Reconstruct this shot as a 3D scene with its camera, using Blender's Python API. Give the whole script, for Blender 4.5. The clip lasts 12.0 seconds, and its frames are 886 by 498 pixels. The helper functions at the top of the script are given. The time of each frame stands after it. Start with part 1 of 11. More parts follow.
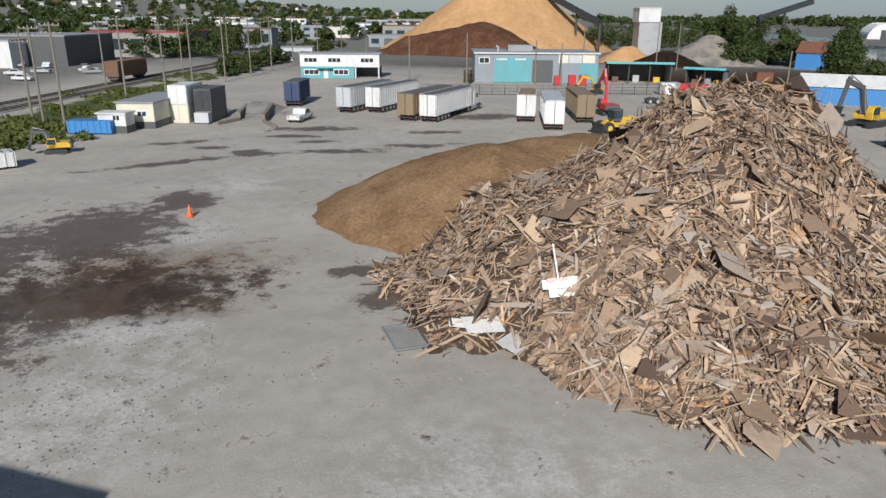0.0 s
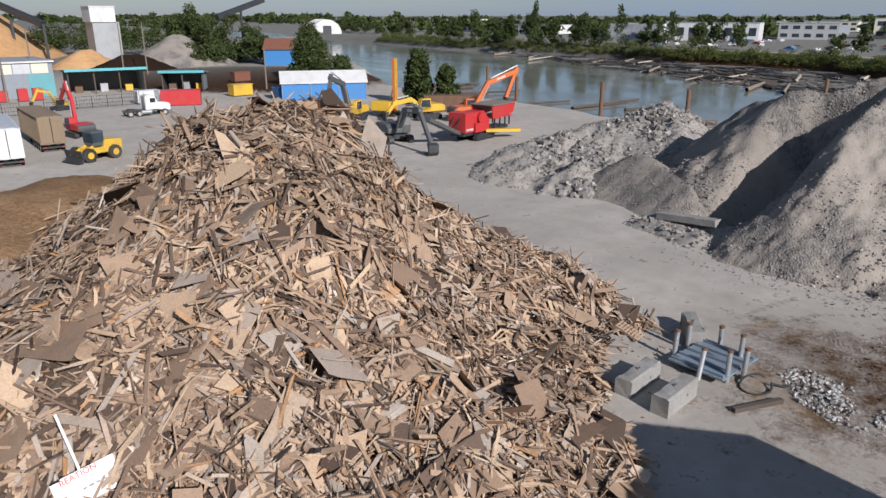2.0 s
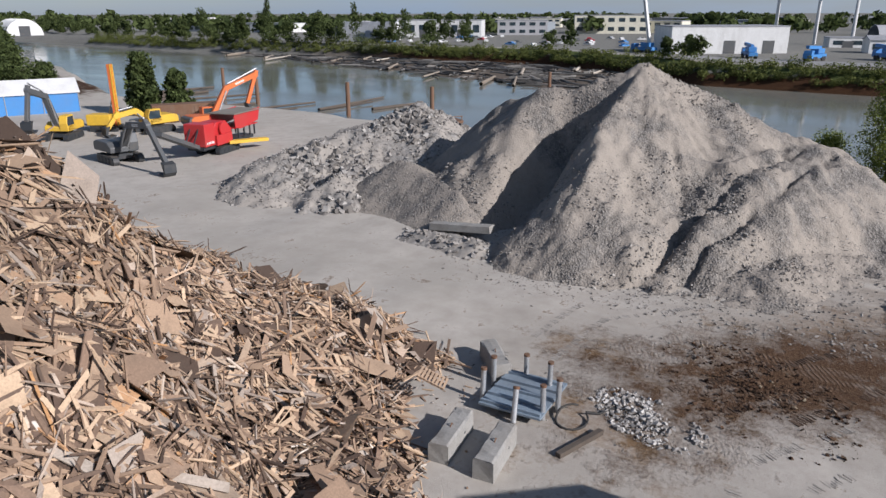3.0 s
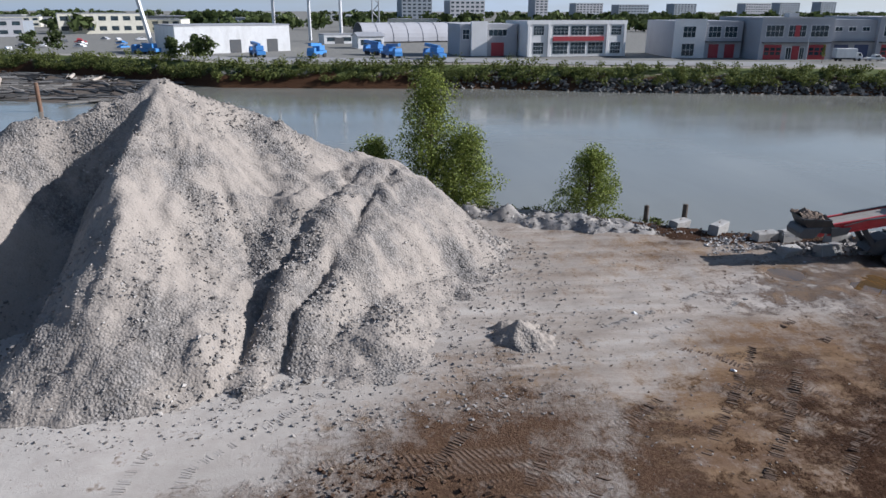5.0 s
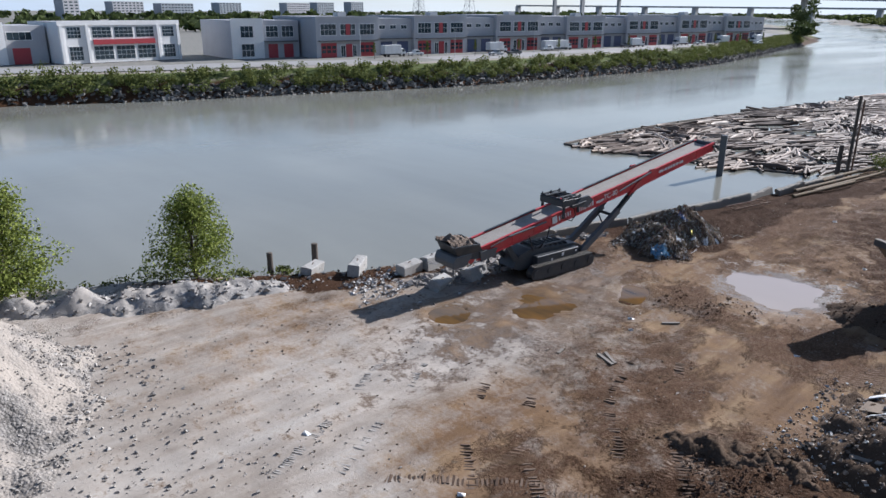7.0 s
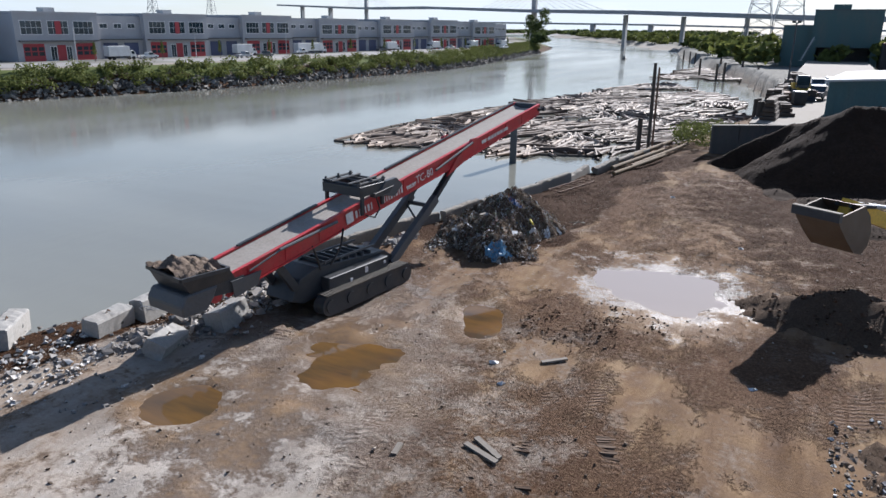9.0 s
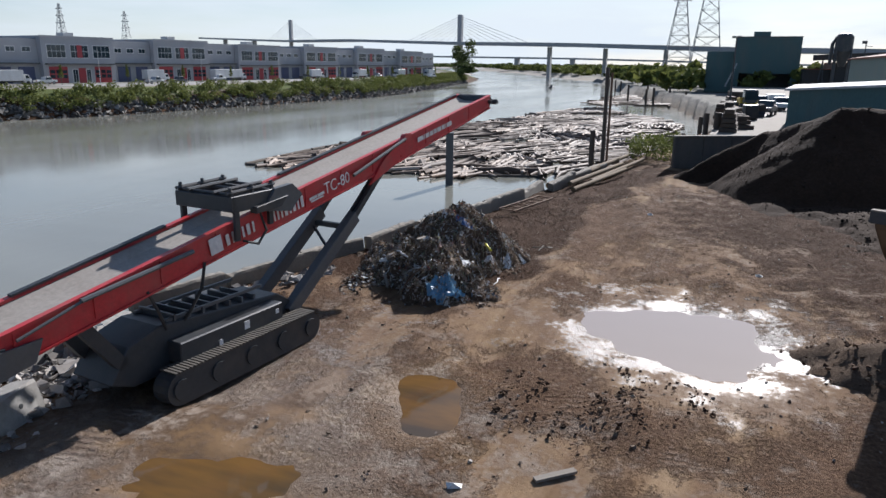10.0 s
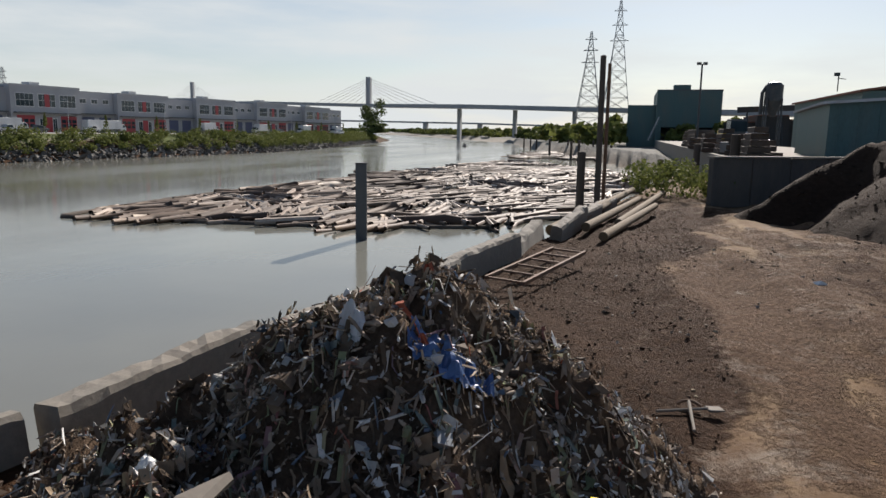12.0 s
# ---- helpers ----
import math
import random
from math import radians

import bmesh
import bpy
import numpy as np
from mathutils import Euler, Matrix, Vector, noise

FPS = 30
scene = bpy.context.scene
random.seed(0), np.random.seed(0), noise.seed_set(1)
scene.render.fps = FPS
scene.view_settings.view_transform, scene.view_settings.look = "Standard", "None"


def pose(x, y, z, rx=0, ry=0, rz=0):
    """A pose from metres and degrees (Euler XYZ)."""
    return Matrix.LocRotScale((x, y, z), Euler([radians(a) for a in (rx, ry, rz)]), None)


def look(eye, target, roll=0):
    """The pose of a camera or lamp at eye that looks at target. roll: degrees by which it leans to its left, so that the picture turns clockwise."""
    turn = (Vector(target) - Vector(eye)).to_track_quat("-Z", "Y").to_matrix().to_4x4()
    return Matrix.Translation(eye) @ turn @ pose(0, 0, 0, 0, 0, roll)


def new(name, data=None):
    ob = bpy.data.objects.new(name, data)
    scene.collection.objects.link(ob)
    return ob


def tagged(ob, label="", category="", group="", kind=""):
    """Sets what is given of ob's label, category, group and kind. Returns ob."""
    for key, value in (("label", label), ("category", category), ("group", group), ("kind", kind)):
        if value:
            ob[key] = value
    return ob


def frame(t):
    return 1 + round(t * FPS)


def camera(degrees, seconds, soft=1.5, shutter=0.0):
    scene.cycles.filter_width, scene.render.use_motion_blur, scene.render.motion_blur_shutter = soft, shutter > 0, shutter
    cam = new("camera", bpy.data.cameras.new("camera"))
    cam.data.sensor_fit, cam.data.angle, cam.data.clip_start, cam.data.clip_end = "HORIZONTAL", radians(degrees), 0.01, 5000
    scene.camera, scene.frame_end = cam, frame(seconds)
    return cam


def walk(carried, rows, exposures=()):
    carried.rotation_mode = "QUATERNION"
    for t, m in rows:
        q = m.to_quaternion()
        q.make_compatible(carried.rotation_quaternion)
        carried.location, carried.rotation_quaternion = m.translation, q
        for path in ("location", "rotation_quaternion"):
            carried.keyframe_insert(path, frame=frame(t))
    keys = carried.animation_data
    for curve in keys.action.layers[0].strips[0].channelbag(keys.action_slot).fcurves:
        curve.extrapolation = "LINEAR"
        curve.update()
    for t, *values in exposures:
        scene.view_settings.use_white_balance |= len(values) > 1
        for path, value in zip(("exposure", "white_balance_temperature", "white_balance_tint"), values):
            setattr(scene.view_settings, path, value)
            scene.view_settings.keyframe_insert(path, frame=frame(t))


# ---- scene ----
cam = camera(64.4, 12.0)
METRES, EYE, TILT, LEAN, TURN = 91.5, 15.0, 1.4, -0.55, 0.0
ROWS = [
    (0.0, 0.0, 0.0, 0.0, -0.06, -19.86, 0.16),
    (0.5, -0.001, 0.0363, -0.0003, -10.94, -19.87, 0.06),
    (1.0, 0.0027, 0.0699, -0.0008, -21.32, -19.88, -0.12),
    (1.5, 0.0115, 0.101, -0.0014, -30.99, -19.9, -0.25),
    (2.0, 0.0268, 0.1304, -0.0018, -40.53, -19.89, -0.44),
    (2.5, 0.0466, 0.1558, -0.0025, -50.52, -19.84, -0.59),
    (3.0, 0.0705, 0.1777, -0.003, -61.07, -19.81, -0.81),
    (3.5, 0.0976, 0.1944, -0.0034, -70.71, -19.72, -1.04),
    (5.5, 0.2262, 0.2128, -0.0028, -107.21, -18.92, -1.7),
    (6.0, 0.2581, 0.2058, -0.0018, -115.36, -18.7, -1.72),
    (6.5, 0.2928, 0.1932, 0.0002, -124.05, -18.46, -1.73),
    (7.0, 0.326, 0.1753, -0.0033, -132.74, -18.21, -1.69),
    (9.0, 0.4368, 0.0485, -0.0572, -152.03, -16.41, -1.65),
    (9.5, 0.4591, 0.0034, -0.0713, -156.01, -14.97, -1.58),
    (10.0, 0.4817, -0.044, -0.0852, -157.78, -13.62, -1.65),
    (10.5, 0.5045, -0.095, -0.0966, -160.17, -12.27, -1.67),
    (11.0, 0.5274, -0.1498, -0.1075, -162.19, -10.97, -1.83),
    (11.5, 0.5494, -0.2076, -0.1178, -163.79, -9.62, -1.75),
    (12.0, 0.5707, -0.2677, -0.1273, -165.08, -8.22, -1.78),
]
walk(cam, [(t, pose(0, 0, EYE, TILT, LEAN, TURN) @ pose(METRES * x, METRES * y, METRES * z, 90 + pitch, roll, yaw)) for t, x, y, z, yaw, pitch, roll in ROWS],
     [(0.0, -0.21, 6250, 9), (2.0, -0.06, 6200, 13), (3.5, 0.1, 6100, 14), (5.5, 0.46, 5850, 13), (7.0, 0.70, 5900, 13), (9.0, 0.78, 6050, 13), (10.5, 0.56, 6200, 13), (11.4, 0.64, 6450, 20), (12.0, 0.46, 6850, 13)])

# ---------------------------------------------------------------- light
SUN_EL, SUN_AZ = 28.5, 187.0          # degrees; azimuth clockwise from +y
sun_dir = Vector((math.sin(radians(SUN_AZ)) * math.cos(radians(SUN_EL)),
                  math.cos(radians(SUN_AZ)) * math.cos(radians(SUN_EL)), math.sin(radians(SUN_EL))))
world = bpy.data.worlds.new("sky")
scene.world = world
world.use_nodes = True
wn, wl = world.node_tree.nodes, world.node_tree.links
wn.clear()
w_out, w_bg, w_sky = wn.new("ShaderNodeOutputWorld"), wn.new("ShaderNodeBackground"), wn.new("ShaderNodeTexSky")
w_sky.sky_type, w_sky.sun_disc = "NISHITA", False
w_sky.sun_elevation, w_sky.sun_rotation = radians(SUN_EL), radians(SUN_AZ)
w_sky.air_density, w_sky.dust_density, w_sky.ozone_density = 1.0, 0.35, 3.0
# thin high cloud over the blue
w_tc, w_map, w_noise, w_ramp = wn.new("ShaderNodeTexCoord"), wn.new("ShaderNodeMapping"), wn.new("ShaderNodeTexNoise"), wn.new("ShaderNodeValToRGB")
w_map.inputs["Scale"].default_value = (1.2, 1.2, 7.0)
w_noise.inputs["Scale"].default_value, w_noise.inputs["Detail"].default_value, w_noise.inputs["Roughness"].default_value = 2.2, 7, 0.55
w_ramp.color_ramp.elements[0].position, w_ramp.color_ramp.elements[1].position = 0.42, 0.78
w_ramp.color_ramp.elements[0].color, w_ramp.color_ramp.elements[1].color = (0.0, 0.0, 0.0, 1), (0.6, 0.6, 0.6, 1)
w_mix = wn.new("ShaderNodeMix")
w_mix.data_type = "RGBA"
w_tint = wn.new("ShaderNodeMix")          # blue haze to the north, white towards the sun
w_tint.data_type = "RGBA"
w_tint.inputs["A"].default_value, w_tint.inputs["B"].default_value = (3.3, 5.7, 9.8, 1), (8.4, 9.2, 9.6, 1)
w_side = wn.new("ShaderNodeMath")
w_side.operation, w_side.use_clamp = "MULTIPLY_ADD", True
w_side.inputs[1].default_value, w_side.inputs[2].default_value = -0.75, 0.5
wl.new(w_side.outputs[0], w_tint.inputs["Factor"])
wl.new(w_tint.outputs["Result"], w_mix.inputs["B"])
wl.new(w_tc.outputs["Generated"], w_map.inputs["Vector"])
wl.new(w_map.outputs[0], w_noise.inputs["Vector"])
wl.new(w_noise.outputs["Fac"], w_ramp.inputs["Fac"])
# haze towards the horizon
w_sep, w_inv, w_pow, w_add = wn.new("ShaderNodeSeparateXYZ"), wn.new("ShaderNodeMath"), wn.new("ShaderNodeMath"), wn.new("ShaderNodeMath")
w_inv.operation, w_pow.operation, w_add.operation = "SUBTRACT", "POWER", "MULTIPLY_ADD"
w_inv.inputs[0].default_value, w_inv.use_clamp = 1.0, True
w_pow.inputs[1].default_value = 5.0
w_add.use_clamp = True
wl.new(w_tc.outputs["Generated"], w_sep.inputs[0])
wl.new(w_sep.outputs["Z"], w_inv.inputs[1])
wl.new(w_inv.outputs[0], w_pow.inputs[0])
wl.new(w_pow.outputs[0], w_add.inputs[0])
w_south, w_cloud = wn.new("ShaderNodeMath"), wn.new("ShaderNodeMath")
w_south.operation, w_cloud.operation = "MULTIPLY_ADD", "MULTIPLY"
w_south.inputs[1].default_value, w_south.inputs[2].default_value = -0.6, 0.75
wl.new(w_sep.outputs["Y"], w_south.inputs[0])
wl.new(w_sep.outputs["Y"], w_side.inputs[0])
wl.new(w_ramp.outputs["Color"], w_cloud.inputs[0])
wl.new(w_south.outputs[0], w_cloud.inputs[1])
wl.new(w_cloud.outputs[0], w_add.inputs[2])
w_haze = wn.new("ShaderNodeMath")
w_haze.operation = "MULTIPLY_ADD"
w_haze.inputs[1].default_value, w_haze.inputs[2].default_value = -0.20, 0.48
wl.new(w_sep.outputs["Y"], w_haze.inputs[0])
wl.new(w_haze.outputs[0], w_add.inputs[1])
wl.new(w_add.outputs[0], w_mix.inputs["Factor"])
wl.new(w_sky.outputs[0], w_mix.inputs["A"])
wl.new(w_mix.outputs["Result"], w_bg.inputs["Color"])
wl.new(w_bg.outputs[0], w_out.inputs["Surface"])
w_bg.inputs["Strength"].default_value = 0.062

sun_data = bpy.data.lights.new("sun", "SUN")
sun_data.energy, sun_data.angle, sun_data.color = 5.6, radians(0.6), (1.0, 0.955, 0.90)
sun = new("sun", sun_data)
sun.matrix_world = look(sun_dir * 100, (0, 0, 0))

# ---------------------------------------------------------------- materials
def nodes_of(name):
    m = bpy.data.materials.new(name)
    m.use_nodes = True
    nt = m.node_tree
    nt.nodes.clear()
    out, bsdf = nt.nodes.new("ShaderNodeOutputMaterial"), nt.nodes.new("ShaderNodeBsdfPrincipled")
    nt.links.new(bsdf.outputs[0], out.inputs[0])
    return m, nt, bsdf


def noise_node(nt, vec, scale, detail=5, rough=0.6, stretch=None):
    n = nt.nodes.new("ShaderNodeTexNoise")
    n.inputs["Scale"].default_value, n.inputs["Detail"].default_value, n.inputs["Roughness"].default_value = scale, detail, rough
    if stretch:
        mp = nt.nodes.new("ShaderNodeMapping")
        mp.inputs["Scale"].default_value = stretch
        nt.links.new(vec, mp.inputs[0])
        vec = mp.outputs[0]
    nt.links.new(vec, n.inputs["Vector"])
    return n.outputs["Fac"]


def ramp_node(nt, fac, stops):
    r = nt.nodes.new("ShaderNodeValToRGB")
    while len(r.color_ramp.elements) < len(stops):
        r.color_ramp.elements.new(0.5)
    for e, (p, c) in zip(r.color_ramp.elements, stops):
        e.position = p
        e.color = (*c, 1) if len(c) == 3 else c
    nt.links.new(fac, r.inputs[0])
    return r.outputs[0]


def mix_node(nt, fac, a, b, mode="MIX"):
    n = nt.nodes.new("ShaderNodeMix")
    n.data_type, n.blend_type = "RGBA", mode
    for key, v in (("Factor", fac), ("A", a), ("B", b)):
        sock = [s for s in n.inputs if s.name == key and s.type == ("VALUE" if key == "Factor" else "RGBA")][0]
        if isinstance(v, bpy.types.NodeSocket):
            nt.links.new(v, sock)
        elif key == "Factor":
            sock.default_value = v
        else:
            sock.default_value = (*v, 1)
    return [s for s in n.outputs if s.type == "RGBA"][0]


def math_node(nt, op, a, b=None, c=None):
    n = nt.nodes.new("ShaderNodeMath")
    n.operation = op
    for i, v in enumerate((a, b, c)):
        if v is None:
            continue
        if isinstance(v, bpy.types.NodeSocket):
            nt.links.new(v, n.inputs[i])
        else:
            n.inputs[i].default_value = v
    return n.outputs[0]


def bump_node(nt, bsdf, height, strength, distance):
    b = nt.nodes.new("ShaderNodeBump")
    b.inputs["Strength"].default_value, b.inputs["Distance"].default_value = strength, distance
    nt.links.new(height, b.inputs["Height"])
    nt.links.new(b.outputs[0], bsdf.inputs["Normal"])
    return b


def attr_node(nt, name):
    a = nt.nodes.new("ShaderNodeAttribute")
    a.attribute_name = name
    return a.outputs["Fac"]


def place_vec(nt):
    return nt.nodes.new("ShaderNodeNewGeometry").outputs["Position"]


def surface(name, color, rough=0.6, metal=0.0, dirt=0.25, dirt_color=(0.16, 0.13, 0.10), big=0.35, fine=9.0, bump=0.15, dist=0.02,
            stretch=None, spread=0.12, coat=0.0):
    """Paint, steel, concrete and the like: a base colour with fine grain, broad stains and a little relief."""
    m, nt, b = nodes_of(name)
    vec = place_vec(nt)
    f1, f2 = noise_node(nt, vec, fine, 6, 0.65, stretch), noise_node(nt, vec, big, 5, 0.6, stretch)
    lo, hi = [max(0, c * (1 - spread * 2)) for c in color], [min(1, c * (1 + spread)) for c in color]
    base = ramp_node(nt, f1, [(0.25, lo), (0.75, hi)])
    spots = ramp_node(nt, f2, [(0.45, (0, 0, 0)), (0.75, (dirt, dirt, dirt))])
    nt.links.new(mix_node(nt, spots, base, dirt_color), b.inputs["Base Color"])
    nt.links.new(math_node(nt, "MULTIPLY_ADD", f1, 0.25, rough - 0.12), b.inputs["Roughness"])
    b.inputs["Metallic"].default_value = metal
    b.inputs["Coat Weight"].default_value = coat
    bump_node(nt, b, f1, bump, dist)
    return m


def island_colours(name, stops, rough=0.85, fine=14.0, grain=(1, 1, 1), bump=0.3, dist=0.01, source="island", dirt=(0.10, 0.08, 0.06), dirty=0.4):
    """Many loose pieces, each with a colour of its own out of a range."""
    m, nt, b = nodes_of(name)
    if source == "island":
        rnd = nt.nodes.new("ShaderNodeNewGeometry").outputs["Random Per Island"]
    else:
        rnd = nt.nodes.new("ShaderNodeObjectInfo").outputs["Random"]
    vec = place_vec(nt)
    base = ramp_node(nt, rnd, stops)
    f = noise_node(nt, vec, fine, 5, 0.65, grain)
    shade = ramp_node(nt, f, [(0.2, (0.62, 0.62, 0.62)), (0.8, (1.12, 1.1, 1.08))])
    col = mix_node(nt, 1.0, base, shade, "MULTIPLY")
    broad = ramp_node(nt, noise_node(nt, vec, 1.1, 4), [(0.5, (0, 0, 0)), (0.78, (dirty, dirty, dirty))])
    nt.links.new(mix_node(nt, broad, col, dirt), b.inputs["Base Color"])
    b.inputs["Roughness"].default_value = rough
    b.inputs["Specular IOR Level"].default_value = 0.15 if rough > 0.72 else 0.35
    bump_node(nt, b, f, bump, dist)
    return m


def ground_material():
    m, nt, b = nodes_of("yard_ground")
    vec = place_vec(nt)
    fine, mid, broad = noise_node(nt, vec, 5.0, 8, 0.7), noise_node(nt, vec, 0.7, 7, 0.65), noise_node(nt, vec, 0.09, 6, 0.6)
    lanes = noise_node(nt, vec, 0.6, 7, 0.62, (1.3, 0.16, 1))
    clumps = noise_node(nt, vec, 0.35, 9, 0.74, (1.0, 0.5, 1))
    crumb = noise_node(nt, vec, 9.0, 6, 0.75)
    dust = ramp_node(nt, mid, [(0.25, (0.355, 0.321, 0.282)), (0.55, (0.450, 0.415, 0.370)), (0.8, (0.525, 0.490, 0.442))])
    dust = mix_node(nt, ramp_node(nt, broad, [(0.4, (0, 0, 0)), (0.62, (0.6, 0.6, 0.6))]), dust, (0.345, 0.316, 0.275))
    # dirt carried over the dust in soft streaks
    streak = math_node(nt, "MULTIPLY", attr_node(nt, "dirt"), ramp_node(nt, lanes, [(0.34, (1, 1, 1)), (0.66, (0.25, 0.25, 0.25))]))
    dust = mix_node(nt, streak, dust, ramp_node(nt, mid, [(0.3, (0.185, 0.148, 0.116)), (0.7, (0.30, 0.254, 0.208))]))
    # trodden mud: dusty lanes, then dark churned clumps over them
    mud = ramp_node(nt, lanes, [(0.30, (0.094, 0.054, 0.029)), (0.44, (0.156, 0.096, 0.052)), (0.56, (0.210, 0.139, 0.080)), (0.70, (0.278, 0.198, 0.120))])
    mud = mix_node(nt, ramp_node(nt, mid, [(0.42, (0.5, 0.5, 0.5)), (0.6, (0, 0, 0))]), mud, (0.120, 0.080, 0.060))
    c = math_node(nt, "ADD", clumps, math_node(nt, "MULTIPLY", math_node(nt, "SUBTRACT", attr_node(nt, "churn"), 0.5), 0.34))
    c = math_node(nt, "ADD", c, math_node(nt, "MULTIPLY", math_node(nt, "SUBTRACT", crumb, 0.5), 0.22))
    churned = ramp_node(nt, c, [(0.47, (0, 0, 0)), (0.55, (0.92, 0.92, 0.92))])
    dark = ramp_node(nt, crumb, [(0.32, (0.046, 0.025, 0.0145)), (0.52, (0.100, 0.058, 0.035)), (0.72, (0.182, 0.117, 0.074))])
    wave = nt.nodes.new("ShaderNodeTexWave")
    wave.inputs["Scale"].default_value, wave.inputs["Distortion"].default_value, wave.inputs["Detail"].default_value = 1.5, 6.0, 4.0
    wave.inputs["Detail Scale"].default_value = 0.5
    turn = nt.nodes.new("ShaderNodeMapping")
    turn.inputs["Rotation"].default_value = (0, 0, 1.15)
    nt.links.new(vec, turn.inputs[0])
    nt.links.new(turn.outputs[0], wave.inputs["Vector"])
    cleat = math_node(nt, "MULTIPLY", wave.outputs["Fac"], ramp_node(nt, lanes, [(0.54, (0, 0, 0)), (0.6, (1, 1, 1))]))
    dark = mix_node(nt, math_node(nt, "MULTIPLY", cleat, 0.45), dark, (0.23, 0.175, 0.14))
    mud = mix_node(nt, churned, mud, dark)
    soil = ramp_node(nt, crumb, [(0.3, (0.027, 0.0130, 0.0065)), (0.55, (0.061, 0.031, 0.0165)), (0.75, (0.120, 0.069, 0.038))])
    pale = ramp_node(nt, fine, [(0.3, (0.40, 0.37, 0.34)), (0.7, (0.62, 0.59, 0.55))])
    grass = ramp_node(nt, fine, [(0.3, (0.045, 0.065, 0.02)), (0.7, (0.13, 0.15, 0.055))])
    far = ramp_node(nt, mid, [(0.3, (0.15, 0.15, 0.135)), (0.7, (0.25, 0.24, 0.215))])

    def mask(name, soft=0.16, low=0.36):
        a = math_node(nt, "ADD", attr_node(nt, name), math_node(nt, "MULTIPLY", math_node(nt, "SUBTRACT", mid, 0.5), 1.7))
        a = math_node(nt, "ADD", a, math_node(nt, "MULTIPLY", math_node(nt, "SUBTRACT", fine, 0.5), 0.9))
        return ramp_node(nt, a, [(low, (0, 0, 0)), (low + soft * 2, (1, 1, 1))])
    muddy = mask("mud", 0.30, 0.25)
    col = mix_node(nt, muddy, dust, mud)
    col = mix_node(nt, mask("pale", 0.2, 0.3), col, pale)
    col = mix_node(nt, mask("soil", 0.15, 0.22), col, soil)
    col = mix_node(nt, mask("grass"), col, grass)
    col = mix_node(nt, attr_node(nt, "far"), col, far)
    wet = mask("wet", 0.1)
    col = mix_node(nt, math_node(nt, "MULTIPLY", wet, 0.8), col, (0.066, 0.045, 0.034))
    rusty = mask("rusty", 0.25, 0.2)
    col = mix_node(nt, math_node(nt, "MULTIPLY", rusty, 0.85), col, ramp_node(nt, mid, [(0.35, (0.10, 0.058, 0.026)), (0.65, (0.20, 0.125, 0.062))]))
    nt.links.new(col, b.inputs["Base Color"])
    rough = math_node(nt, "SUBTRACT", 0.95, math_node(nt, "MULTIPLY", wet, 0.40))
    slick = mask("slick", 0.3, 0.2)
    rough = math_node(nt, "SUBTRACT", rough, math_node(nt, "MULTIPLY", slick, 0.62))
    nt.links.new(math_node(nt, "MAXIMUM", rough, 0.42), b.inputs["Roughness"])
    nt.links.new(math_node(nt, "MULTIPLY_ADD", slick, 0.28, 0.08), b.inputs["Specular IOR Level"])
    h = math_node(nt, "MULTIPLY", math_node(nt, "MULTIPLY", churned, muddy), math_node(nt, "ADD", crumb, math_node(nt, "MULTIPLY", cleat, 0.5)))
    h = math_node(nt, "ADD", h, math_node(nt, "MULTIPLY", crumb, math_node(nt, "MULTIPLY_ADD", mask("soil", 0.1), 1.2, 0.28)))
    h = math_node(nt, "MULTIPLY", h, math_node(nt, "SUBTRACT", 1.0, math_node(nt, "MULTIPLY", slick, 0.85)))
    bump_node(nt, b, h, 0.85, 0.10)
    return m


def water_material(name, tint, rough=0.07, wave=0.25, scale=0.7, stretch=(1, 1, 1), patch=0.02, edge=None, streak=0.0):
    m, nt, b = nodes_of(name)
    vec = place_vec(nt)
    f = noise_node(nt, vec, scale, 4, 0.55, stretch)
    g = noise_node(nt, vec, patch, 4, 0.6, (0.5, 2, 1))
    nt.links.new(ramp_node(nt, g, [(0.36, edge or [c * 0.85 for c in tint]), (0.7, [c * 1.15 for c in tint])]), b.inputs["Base Color"])
    b.inputs["Roughness"].default_value, b.inputs["IOR"].default_value = rough, 1.4
    if streak:
        bands = noise_node(nt, vec, 0.055, 5, 0.55, (1.0, 0.16, 1))
        calm = ramp_node(nt, bands, [(0.40, (0, 0, 0)), (0.62, (1, 1, 1))])
        nt.links.new(math_node(nt, "MULTIPLY_ADD", calm, -streak, rough + streak * 0.5), b.inputs["Roughness"])
        f = math_node(nt, "MULTIPLY", f, math_node(nt, "MULTIPLY_ADD", calm, -0.6, 1.0))
    bump_node(nt, b, f, wave, 0.06)
    return m


